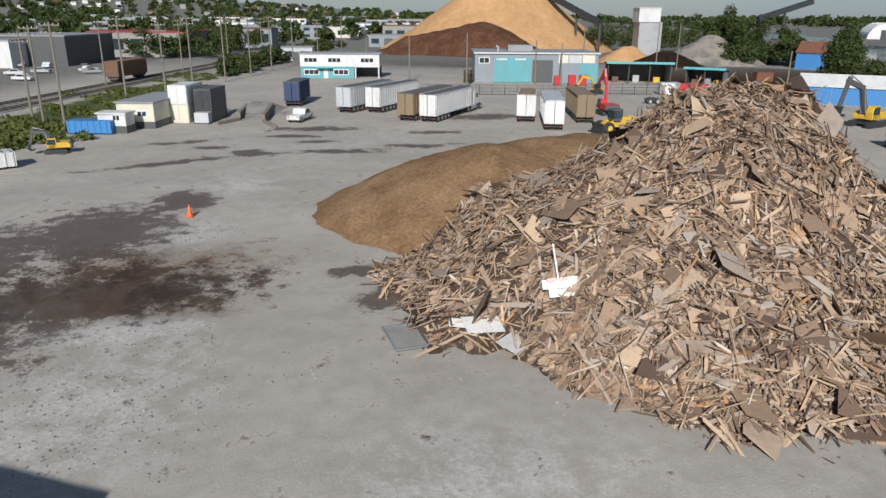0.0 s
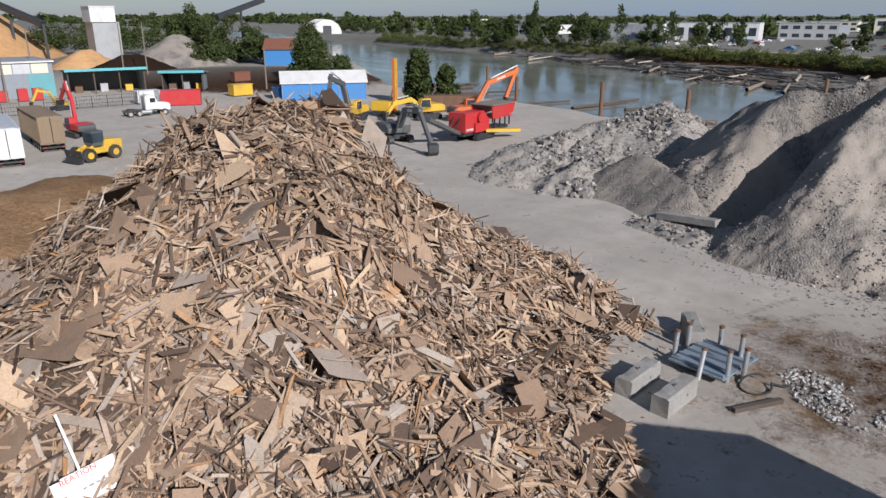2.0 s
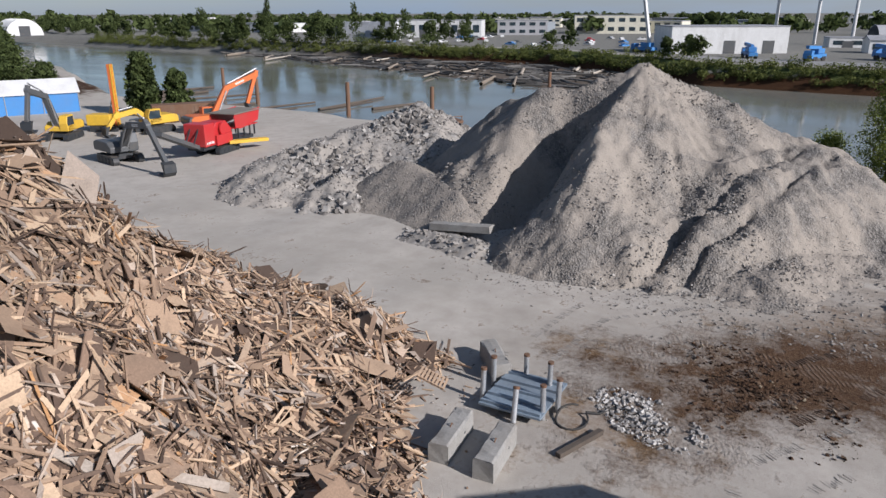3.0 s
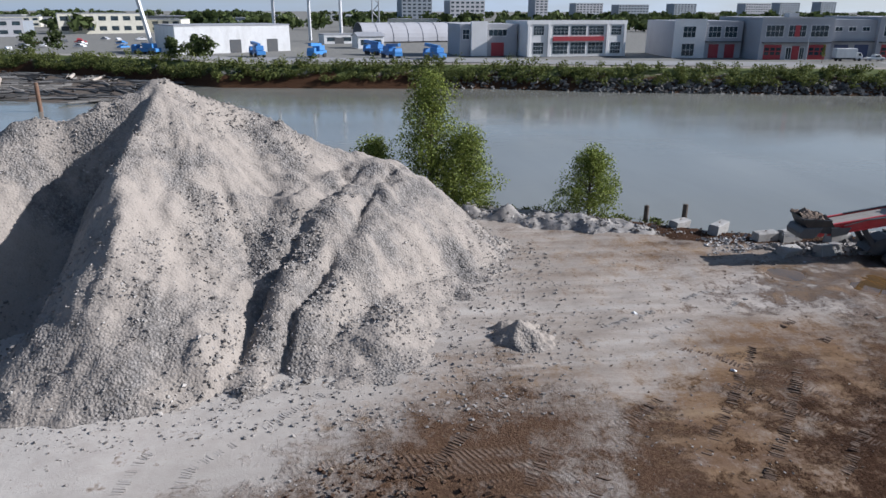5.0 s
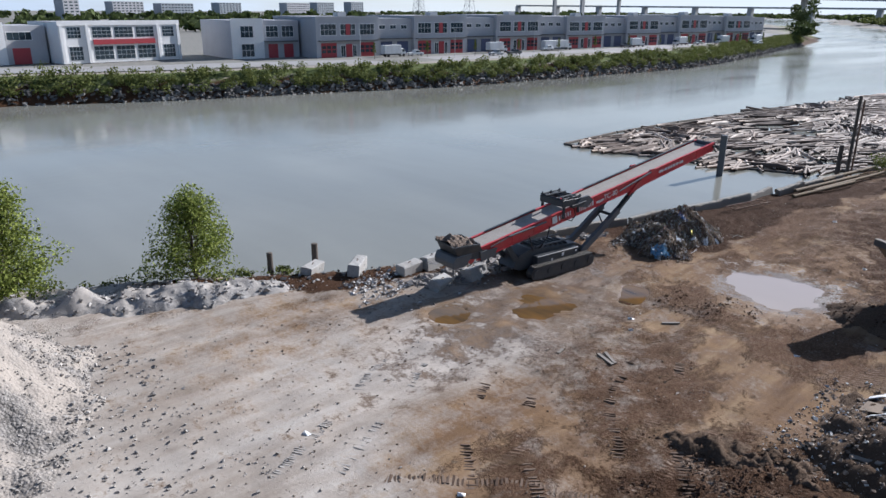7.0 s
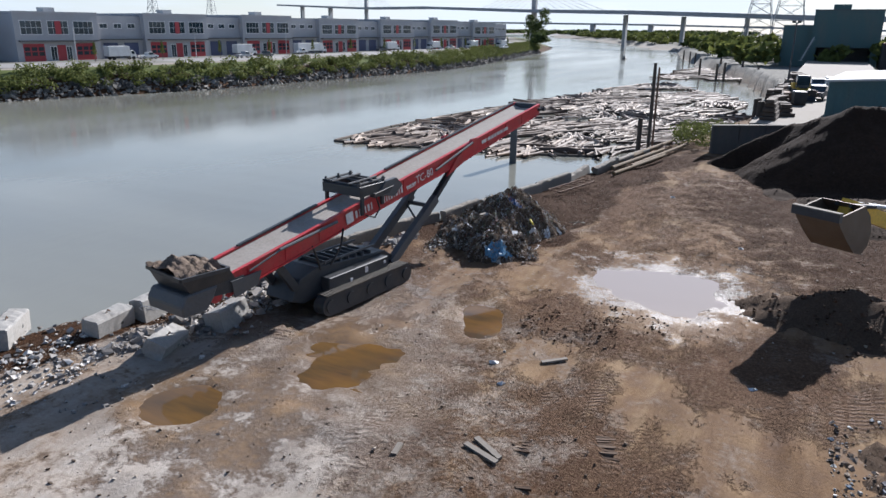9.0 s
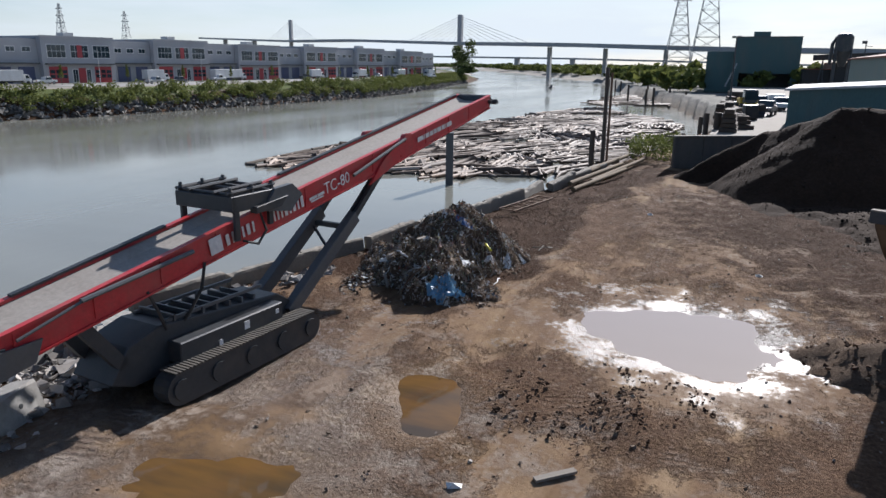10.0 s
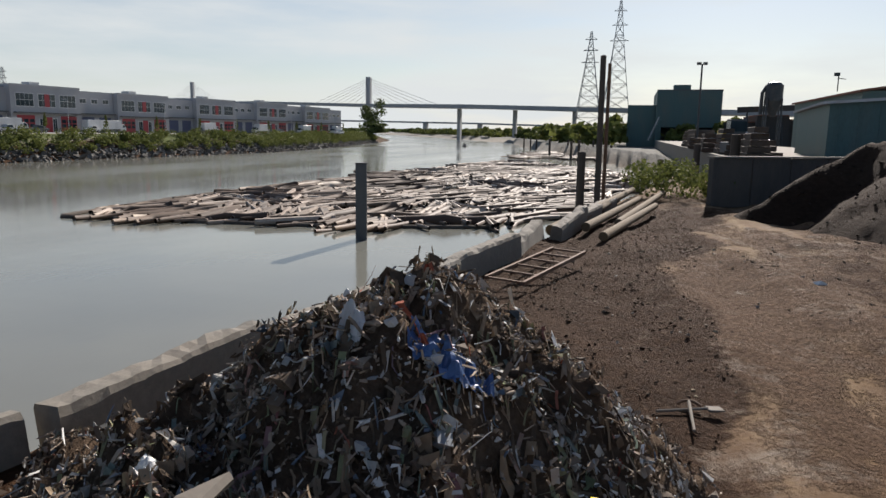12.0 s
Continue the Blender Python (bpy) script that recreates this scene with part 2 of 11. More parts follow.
def stone_pile(name, dark, light, tan, scale=5.0):
    m, nt, b = nodes_of(name)
    vec = place_vec(nt)
    v = nt.nodes.new("ShaderNodeTexVoronoi")
    v.inputs["Scale"].default_value = scale
    nt.links.new(vec, v.inputs["Vector"])
    f, big = noise_node(nt, vec, 2.6, 8, 0.72), noise_node(nt, vec, 0.3, 6, 0.65, (1, 1, 0.5))
    base = ramp_node(nt, f, [(0.34, dark), (0.62, light)])
    # shade in the gaps between stones, painted as darker cell edges
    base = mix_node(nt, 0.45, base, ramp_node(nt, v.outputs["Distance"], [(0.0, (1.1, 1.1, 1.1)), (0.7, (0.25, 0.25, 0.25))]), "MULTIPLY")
    # fine dust lies over the stones in patches
    fines = ramp_node(nt, big, [(0.38, (0, 0, 0)), (0.54, (0.92, 0.92, 0.92))])
    dusty = mix_node(nt, f, [c * 0.8 for c in tan], [min(1, c * 1.2) for c in tan])
    nt.links.new(mix_node(nt, fines, base, dusty), b.inputs["Base Color"])
    b.inputs["Roughness"].default_value = 0.95
    b.inputs["Specular IOR Level"].default_value = 0.15
    rough = math_node(nt, "SUBTRACT", 1.0, math_node(nt, "MULTIPLY", fines, 0.75))
    h = math_node(nt, "SUBTRACT", f, math_node(nt, "MULTIPLY", v.outputs["Distance"], 0.9))
    bump_node(nt, b, math_node(nt, "MULTIPLY", h, rough), 0.9, 0.12)
    return m


def chip_material(name, stops, scale=11.0, bump=0.7, dist=0.08):
    m, nt, b = nodes_of(name)
    vec = place_vec(nt)
    f, big = noise_node(nt, vec, scale, 7, 0.75), noise_node(nt, vec, 0.25, 6, 0.65, (1, 1, 0.5))
    mixed = math_node(nt, "ADD", math_node(nt, "MULTIPLY", f, 0.55), math_node(nt, "MULTIPLY", big, 0.45))
    nt.links.new(ramp_node(nt, mixed, stops), b.inputs["Base Color"])
    b.inputs["Roughness"].default_value = 0.95
    b.inputs["Specular IOR Level"].default_value = 0.08
    bump_node(nt, b, f, bump, dist)
    return m


def leaf_material(name, dark, light):
    m, nt, b = nodes_of(name)
    rnd = nt.nodes.new("ShaderNodeNewGeometry").outputs["Random Per Island"]
    nt.links.new(ramp_node(nt, rnd, [(0.0, dark), (1.0, light)]), b.inputs["Base Color"])
    b.inputs["Roughness"].default_value, b.inputs["Specular IOR Level"].default_value = 0.8, 0.15
    b.inputs["Subsurface Weight"].default_value = 0.0
    tr = nt.nodes.new("ShaderNodeBsdfTranslucent")
    nt.links.new(ramp_node(nt, rnd, [(0.0, [c * 1.5 for c in dark]), (1.0, [c * 1.6 for c in light])]), tr.inputs["Color"])
    mx = nt.nodes.new("ShaderNodeMixShader")
    mx.inputs[0].default_value = 0.2
    nt.links.new(b.outputs[0], mx.inputs[1])
    nt.links.new(tr.outputs[0], mx.inputs[2])
    nt.links.new(mx.outputs[0], [n for n in nt.nodes if n.type == "OUTPUT_MATERIAL"][0].inputs[0])
    return m


def glass_dark(name, tint=(0.03, 0.045, 0.055)):
    m, nt, b = nodes_of(name)
    f = noise_node(nt, place_vec(nt), 0.4, 3)
    nt.links.new(ramp_node(nt, f, [(0.3, [c * 0.6 for c in tint]), (0.7, [c * 1.5 for c in tint])]), b.inputs["Base Color"])
    b.inputs["Roughness"].default_value, b.inputs["IOR"].default_value = 0.08, 1.5
    return m


M_GROUND = ground_material()
M_RIVER = water_material("river_water", (0.200, 0.200, 0.172), 0.13, 0.35, 0.9, (1, 0.45, 1), streak=0.10)
M_PUDDLE = water_material("puddle_water", (0.34, 0.29, 0.255), 0.05, 0.02, 1.5)
M_RUST_PUDDLE = water_material("rusty_puddle_water", (0.155, 0.082, 0.024), 0.04, 0.03, 1.5, (1, 1, 1), 0.35, (0.062, 0.044, 0.026))
M_CONCRETE = surface("concrete", (0.31, 0.30, 0.28), 0.9, dirt=0.45, big=0.8, bump=0.4)
M_CONCRETE_DARK = surface("weathered_concrete", (0.21, 0.19, 0.16), 0.92, dirt=0.5, big=0.6, bump=0.5)
M_WHITE = surface("white_paint", (0.68, 0.68, 0.67), 0.45, dirt=0.25, big=0.5, stretch=(1, 1, 0.3))
M_CREAM = surface("cream_paint", (0.66, 0.63, 0.52), 0.6, dirt=0.2)
M_TRAILER_GREY = surface("grey_trailer_paint", (0.52, 0.54, 0.56), 0.4, dirt=0.3, stretch=(1, 1, 0.25))
M_TRAILER_BROWN = surface("brown_trailer_paint", (0.26, 0.19, 0.12), 0.7, dirt=0.4, stretch=(1, 1, 0.3))
M_TARP = surface("dark_tarpaulin", (0.10, 0.105, 0.115), 0.75, dirt=0.4, bump=0.4)
M_RUBBER = surface("tyre_rubber", (0.028, 0.027, 0.026), 0.85, dirt=0.4, dirt_color=(0.14, 0.12, 0.10))
M_STEEL = surface("dark_steel", (0.045, 0.05, 0.056), 0.5, 0.3, dirt=0.4, dirt_color=(0.13, 0.11, 0.09), big=1.2)
M_CHARCOAL = surface("charcoal_paint", (0.085, 0.09, 0.095), 0.5, dirt=0.3, big=1.0)
M_GALV = surface("galvanised_steel", (0.45, 0.46, 0.47), 0.5, 0.6, dirt=0.3)
M_RED = surface("red_machine_paint", (0.52, 0.035, 0.04), 0.42, dirt=0.35, dirt_color=(0.22, 0.14, 0.11), big=0.9)
M_RED_CRUSHER = surface("bright_red_paint", (0.50, 0.03, 0.032), 0.4, dirt=0.2)
M_ORANGE = surface("orange_machine_paint", (0.62, 0.15, 0.035), 0.45, dirt=0.2)
M_YELLOW = surface("yellow_machine_paint", (0.68, 0.42, 0.04), 0.5, dirt=0.35)
M_BLUE = surface("blue_paint", (0.05, 0.22, 0.52), 0.5, dirt=0.2)
M_TEAL = surface("teal_paint", (0.11, 0.42, 0.46), 0.6, dirt=0.25, stretch=(1, 1, 0.3))
M_TEAL_WALL = surface("turquoise_cladding", (0.12, 0.36, 0.40), 0.6, dirt=0.3, stretch=(1, 1, 0.3))
M_GREY_WALL = surface("grey_cladding", (0.25, 0.28, 0.31), 0.65, dirt=0.3, stretch=(1, 1, 0.3))
M_GREEN_WALL = surface("dark_green_cladding", (0.065, 0.125, 0.12), 0.6, dirt=0.3, stretch=(1, 1, 0.3))
M_ROOF_GREY = surface("grey_roofing", (0.30, 0.31, 0.33), 0.8, dirt=0.4)
M_ROOF_RUST = surface("rusty_roofing", (0.20, 0.075, 0.045), 0.85, dirt=0.4)
M_BELT = surface("dusty_conveyor_belt", (0.33, 0.30, 0.265), 0.9, dirt=0.3, big=0.7)
M_TILT_WALL = surface("pale_grey_concrete_wall", (0.40, 0.40, 0.415), 0.85, dirt=0.2, big=0.15)
M_TILT_WHITE = surface("white_concrete_wall", (0.74, 0.73, 0.71), 0.8, dirt=0.15, big=0.15)
M_RED_TRIM = surface("red_trim", (0.36, 0.032, 0.042), 0.5, dirt=0.15)
M_BLUE_DOOR = surface("slate_blue_door", (0.07, 0.085, 0.16), 0.6, dirt=0.15)
M_GLASS = glass_dark("dark_window_glass")
M_ROAD_PALE = surface("pale_asphalt", (0.27, 0.265, 0.255), 0.9, dirt=0.3, big=0.1)
M_WOOD_POST = surface("weathered_timber", (0.085, 0.066, 0.052), 0.9, dirt=0.4, stretch=(1, 1, 0.15), bump=0.6)
M_POLE = surface("utility_pole_timber", (0.21, 0.185, 0.155), 0.9, dirt=0.3, stretch=(1, 1, 0.15))
M_LOG_TAN = surface("tan_log_wood", (0.155, 0.105, 0.052), 0.9, dirt=0.6, bump=0.6, stretch=(1, 1, 0.2))
M_BARK = surface("bark", (0.10, 0.08, 0.06), 0.9, dirt=0.4, bump=0.8, stretch=(1, 1, 0.2))
# wood fines, darkened so the shade in gaps between pieces is in the colour
M_WOODPILE_CORE = chip_material("wood_fines_with_gap_shade", [(0.3, (0.03, 0.021, 0.016)), (0.5, (0.08, 0.058, 0.043)), (0.7, (0.19, 0.145, 0.11))], 9)
M_SAWDUST = chip_material("ground_wood_fines", [(0.36, (0.145, 0.082, 0.042)), (0.5, (0.275, 0.168, 0.090)), (0.63, (0.41, 0.272, 0.155))], 4, 1.0, 0.16)
M_CHIPS = chip_material("pale_wood_chips", [(0.32, (0.38, 0.205, 0.09)), (0.5, (0.51, 0.30, 0.145)), (0.7, (0.61, 0.385, 0.20))], 0.8)
M_HOGFUEL = chip_material("dark_hog_fuel", [(0.3, (0.05, 0.024, 0.015)), (0.5, (0.105, 0.05, 0.03)), (0.7, (0.20, 0.105, 0.06))], 0.9)
M_GRAVEL = stone_pile("crushed_concrete", (0.14, 0.128, 0.116), (0.32, 0.297, 0.272), (0.295, 0.260, 0.222), 7.5)
M_RUBBLE_STONES = island_colours("concrete_lumps", [(0.0, (0.16, 0.15, 0.14)), (0.45, (0.26, 0.245, 0.23)), (0.8, (0.36, 0.34, 0.32)), (1.0, (0.50, 0.48, 0.45))], 0.92, 5)
M_RUBBLE = stone_pile("concrete_rubble_fines", (0.19, 0.18, 0.17), (0.37, 0.355, 0.335), (0.33, 0.30, 0.265), 2.0)
M_SOIL = chip_material("dark_soil", [(0.3, (0.013, 0.0075, 0.005)), (0.5, (0.026, 0.0150, 0.0095)), (0.72, (0.050, 0.031, 0.020))], 5, 0.8, 0.08)
M_SOIL_HEAP = chip_material("heaped_soil", [(0.3, (0.016, 0.0095, 0.007)), (0.5, (0.031, 0.019, 0.0125)), (0.72, (0.056, 0.036, 0.024))], 5, 0.8, 0.08)
M_SCRAP_DIRT = chip_material("dirt_in_scrap", [(0.3, (0.035, 0.024, 0.016)), (0.5, (0.085, 0.058, 0.04)), (0.72, (0.16, 0.118, 0.085))], 14, 0.9, 0.05)
M_STONES = island_colours("loose_stones", [(0.0, (0.19, 0.175, 0.160)), (0.4, (0.265, 0.246, 0.226)), (0.8, (0.34, 0.318, 0.293)), (1.0, (0.47, 0.445, 0.41))], 0.92, 6)
WOOD_STOPS = [(0.0, (0.08, 0.056, 0.044)), (0.16, (0.17, 0.118, 0.09)), (0.38, (0.34, 0.236, 0.165)), (0.58, (0.49, 0.35, 0.243)), (0.76, (0.63, 0.47, 0.325)),
              (0.80, (0.33, 0.265, 0.22)), (0.90, (0.52, 0.44, 0.37)), (0.96, (0.50, 0.27, 0.12)), (1.0, (0.74, 0.68, 0.60))]
M_WOOD = island_colours("broken_wood", WOOD_STOPS, 0.85, 16)
M_WOOD_OBJ = island_colours("broken_wood_pieces", [(0.0, (0.27, 0.185, 0.135)), (0.35, (0.41, 0.29, 0.205)), (0.7, (0.55, 0.40, 0.28)), (0.84, (0.40, 0.335, 0.28)), (0.93, (0.54, 0.47, 0.40)), (1.0, (0.52, 0.29, 0.14))], 0.85, 16, source="object")
M_LOGS = island_colours("weathered_logs", [(0.0, (0.05, 0.031, 0.022)), (0.35, (0.125, 0.083, 0.058)), (0.7, (0.24, 0.175, 0.13)), (0.88, (0.40, 0.32, 0.26)), (1.0, (0.62, 0.54, 0.46))], 0.7, 8)
M_LOG_PALE = island_colours("silvery_boom_logs", [(0.0, (0.24, 0.20, 0.16)), (0.6, (0.42, 0.37, 0.31)), (1.0, (0.60, 0.55, 0.48))], 0.85, 6)
M_MUDFLAT = chip_material("tidal_mud", [(0.3, (0.07, 0.056, 0.044)), (0.5, (0.115, 0.094, 0.076)), (0.72, (0.17, 0.145, 0.12))], 0.6, 0.4, 0.1)
M_RIPRAP = island_colours("riprap_stones", [(0.0, (0.06, 0.058, 0.056)), (0.5, (0.135, 0.13, 0.122)), (1.0, (0.29, 0.28, 0.26))], 0.9, 3)
M_TRASH = island_colours("mixed_scrap", [(0.0, (0.055, 0.038, 0.026)), (0.35, (0.20, 0.155, 0.12)), (0.66, (0.36, 0.29, 0.225)), (0.78, (0.46, 0.40, 0.34)),
                                         (0.81, (0.07, 0.12, 0.19)), (0.86, (0.40, 0.40, 0.38)), (1.0, (0.72, 0.73, 0.72))], 0.75, 9)
M_TRASH.node_tree.nodes["Principled BSDF"].inputs["Specular IOR Level"].default_value = 0.1
M_LEAF = leaf_material("poplar_leaves", (0.066, 0.092, 0.017), (0.245, 0.280, 0.066))
M_LEAF_DARK = leaf_material("dark_leaves", (0.024, 0.036, 0.012), (0.092, 0.118, 0.040))
M_SHRUB = leaf_material("riverbank_shrub_leaves", (0.062, 0.078, 0.022), (0.150, 0.165, 0.048))
M_TARP_BLUE = surface("blue_plastic_sheet", (0.10, 0.24, 0.36), 0.4, dirt=0.2, bump=0.5)
M_PLASTIC_YELLOW = surface("yellow_plastic_pipe", (0.75, 0.62, 0.03), 0.45, dirt=0.1)
M_SIGN = surface("white_sign_board", (0.80, 0.79, 0.76), 0.6, dirt=0.15, big=1.5)
M_SIGN_RED = surface("red_sign_paint", (0.55, 0.05, 0.06), 0.6, dirt=0.1)
M_DECAL = surface("white_lettering", (0.70, 0.68, 0.66), 0.5, dirt=0.2)
M_ORANGE_CONE = surface("orange_plastic", (0.80, 0.16, 0.04), 0.5, dirt=0.1)
M_BRIDGE = surface("bridge_concrete", (0.36, 0.37, 0.38), 0.85, dirt=0.2, big=0.05)
M_LATTICE = surface("pylon_steel", (0.30, 0.31, 0.32), 0.55, 0.5, dirt=0.1)
M_STEEL_RUST = surface("rusty_steel", (0.16, 0.085, 0.05), 0.85, dirt=0.5, big=1.0)
M_WALL_DARK = surface("stained_dark_concrete", (0.085, 0.078, 0.07), 0.92, dirt=0.5, big=0.6, stretch=(1, 1, 0.3), bump=0.4)
M_HOUSE_BLUE = surface("dark_blue_siding", (0.035, 0.06, 0.13), 0.7, dirt=0.2)
# the wood colours times 0.84
M_WOOD_DARKER = island_colours("weathered_wood", [(p, [c * 0.84 for c in col]) for p, col in WOOD_STOPS], 0.88, 16)
M_SOIL_CLOD = island_colours("soil_clod", [(0.0, (0.010, 0.0065, 0.005)), (0.7, (0.028, 0.018, 0.012)), (1.0, (0.065, 0.045, 0.032))], 0.95, 6)
M_STRIP_CLOD = island_colours("strip_clod", [(0.0, (0.035, 0.020, 0.013)), (0.6, (0.085, 0.050, 0.032)), (0.93, (0.15, 0.095, 0.062)), (1.0, (0.36, 0.30, 0.22))], 0.95, 6)
M_PALE_DEBRIS = island_colours("pale_debris", [(0.0, (0.22, 0.21, 0.20)), (0.5, (0.42, 0.40, 0.38)), (1.0, (0.72, 0.70, 0.67))], 0.9, 6)

# ---------------------------------------------------------------- building helpers
class Geo:
    """Collects vertices and faces of one mesh."""

    def __init__(self):
        self.v, self.f = [], []

    def add(self, verts, faces, m=None):
        n = len(self.v)
        self.v += [tuple(m @ Vector(p)) for p in verts] if m is not None else [tuple(p) for p in verts]
        self.f += [tuple(i + n for i in q) for q in faces]
        return self

    def box(self, x0, x1, y0, y1, z0, z1, m=None):
        return self.add([(x0, y0, z0), (x1, y0, z0), (x1, y1, z0), (x0, y1, z0), (x0, y0, z1), (x1, y0, z1), (x1, y1, z1), (x0, y1, z1)],
                        [(0, 3, 2, 1), (4, 5, 6, 7), (0, 1, 5, 4), (1, 2, 6, 5), (2, 3, 7, 6), (3, 0, 4, 7)], m)

    def prism(self, outline, y0, y1, m=None):
        """An outline in x and z, drawn along y."""
        n = len(outline)
        verts = [(x, y0, z) for x, z in outline] + [(x, y1, z) for x, z in outline]
        faces = [tuple(range(n)), tuple(reversed(range(n, 2 * n)))] + [(i, i + n, (i + 1) % n + n, (i + 1) % n) for i in range(n)]
        return self.add(verts, faces, m)

    def rod(self, p, q, r, r2=None, n=8, caps=True):
        p, q = Vector(p), Vector(q)
        r2 = r if r2 is None else r2
        t = (q - p).to_track_quat("Z", "Y").to_matrix()
        ring = [(math.cos(2 * math.pi * i / n), math.sin(2 * math.pi * i / n)) for i in range(n)]
        verts = [p + t @ Vector((a * r, b * r, 0)) for a, b in ring] + [q + t @ Vector((a * r2, b * r2, 0)) for a, b in ring]
        faces = [(i, (i + 1) % n, (i + 1) % n + n, i + n) for i in range(n)]
        if caps:
            faces += [tuple(reversed(range(n))), tuple(range(n, 2 * n))]
        return self.add(verts, faces)

    def beam(self, p, q, w, h):
        """A square bar from p to q, w wide and h deep."""
        p, q = Vector(p), Vector(q)
        d = q - p
        side = d.cross(Vector((0, 0, 1)))
        side = side.normalized() if side.length > 1e-6 else Vector((1, 0, 0))
        up = side.cross(d).normalized()
        c = [(-w / 2, -h / 2), (w / 2, -h / 2), (w / 2, h / 2), (-w / 2, h / 2)]
        verts = [p + side * a + up * b for a, b in c] + [q + side * a + up * b for a, b in c]
        return self.add(verts, [(3, 2, 1, 0), (4, 5, 6, 7), (0, 1, 5, 4), (1, 2, 6, 5), (2, 3, 7, 6), (3, 0, 4, 7)])

    def path(self, points, r, n=6):
        """A round tube along the points."""
        pts = [Vector(p) for p in points]
        k0 = len(self.v)
        up = Vector((0.31, 0.17, 0.94))
        for i, p in enumerate(pts):
            d = (pts[min(i + 1, len(pts) - 1)] - pts[max(i - 1, 0)]).normalized()
            a = (up - d * up.dot(d)).normalized()
            b = d.cross(a)
            up = a
            self.v += [tuple(p + (a * math.cos(2 * math.pi * j / n) + b * math.sin(2 * math.pi * j / n)) * r) for j in range(n)]
        for i in range(len(pts) - 1):
            q = k0 + i * n
            self.f += [(q + j, q + (j + 1) % n, q + n + (j + 1) % n, q + n + j) for j in range(n)]
        e = k0 + (len(pts) - 1) * n
        self.f += [tuple(range(k0 + n - 1, k0 - 1, -1)), tuple(range(e, e + n))]
        return self

    def loft(self, rows):
        """Closed outlines, one after the other, joined by a skin."""
        k0, n = len(self.v), len(rows[0])
        for row in rows:
            self.v += [tuple(p) for p in row]
        for i in range(len(rows) - 1):
            q = k0 + i * n
            self.f += [(q + j, q + (j + 1) % n, q + n + (j + 1) % n, q + n + j) for j in range(n)]
        e = k0 + (len(rows) - 1) * n
        self.f += [tuple(range(k0 + n - 1, k0 - 1, -1)), tuple(range(e, e + n))]
        return self


def mesh_of(name, verts, faces, smooth=False):
    me = bpy.data.meshes.new(name)
    me.from_pydata(verts, [], faces)
    if smooth:
        me.polygons.foreach_set("use_smooth", [True] * len(me.polygons))
    me.update()
    return me


def part(name, geo, material, parent=None, label="", bevel=0.0, smooth=False):
    """One mesh object, under a thing or a part."""
    me = mesh_of(name, geo.v, geo.f, smooth)
    bm = bmesh.new()
    bm.from_mesh(me)
    bmesh.ops.recalc_face_normals(bm, faces=bm.faces)
    if bevel:
        edges = [e for e in bm.edges if len(e.link_faces) == 2 and e.calc_face_angle(0) > 0.5]
        bmesh.ops.bevel(bm, geom=edges, offset=bevel, segments=1, affect="EDGES")
    bm.to_mesh(me)
    bm.free()
    me.materials.append(material)
    ob = new(name, me)
    if parent is not None:
        ob.parent = parent
    if label:
        ob["label"] = label
    return ob


def thing(name, m, label, category, group="", kind=""):
    ob = new(name)
    ob.empty_display_size = 0.3
    ob.matrix_world = m
    return tagged(ob, label, category, group, kind)


def single(name, geo, material, label, category, m=None, group="", kind="", bevel=0.0, smooth=False):
    ob = part(name, geo, material, None, "", bevel, smooth)
    if m is not None:
        ob.matrix_world = m
    return tagged(ob, label, category, group, kind)


def at(x, y, z, turn=0.0):
    return pose(x, y, z, 0, 0, turn)


# smooth random fields on arrays
_lat = np.random.RandomState(7).rand(256, 256)


def vnoise(x, y):
    x0, y0 = np.floor(x).astype(int), np.floor(y).astype(int)
    fx, fy = x - x0, y - y0
    fx, fy = fx * fx * (3 - 2 * fx), fy * fy * (3 - 2 * fy)
    a, b = _lat[x0 % 256, y0 % 256], _lat[(x0 + 1) % 256, y0 % 256]
    c, d = _lat[x0 % 256, (y0 + 1) % 256], _lat[(x0 + 1) % 256, (y0 + 1) % 256]
    return (a * (1 - fx) + b * fx) * (1 - fy) + (c * (1 - fx) + d * fx) * fy - 0.5


def fbm(x, y, size, octaves=4, gain=0.5):
    total, amp, f = 0.0, 1.0, 1.0 / size
    for k in range(octaves):
        total = total + amp * vnoise(x * f + 17.3 * k, y * f + 5.1 * k)
        amp, f = amp * gain, f * 2.03
    return total


def sstep(a, b, v):
    t = np.clip((v - a) / (b - a), 0, 1)
    return t * t * (3 - 2 * t)


def ellipse(x, y, cx, cy, rx, ry, turn=0.0):
    """1 in the middle, 0.5 on the rim, 0 well outside."""
    c, s = math.cos(radians(turn)), math.sin(radians(turn))
    u, v = (x - cx) * c + (y - cy) * s, -(x - cx) * s + (y - cy) * c
    return np.clip(1 - 0.5 * np.sqrt((u / rx) ** 2 + (v / ry) ** 2), 0, 1)


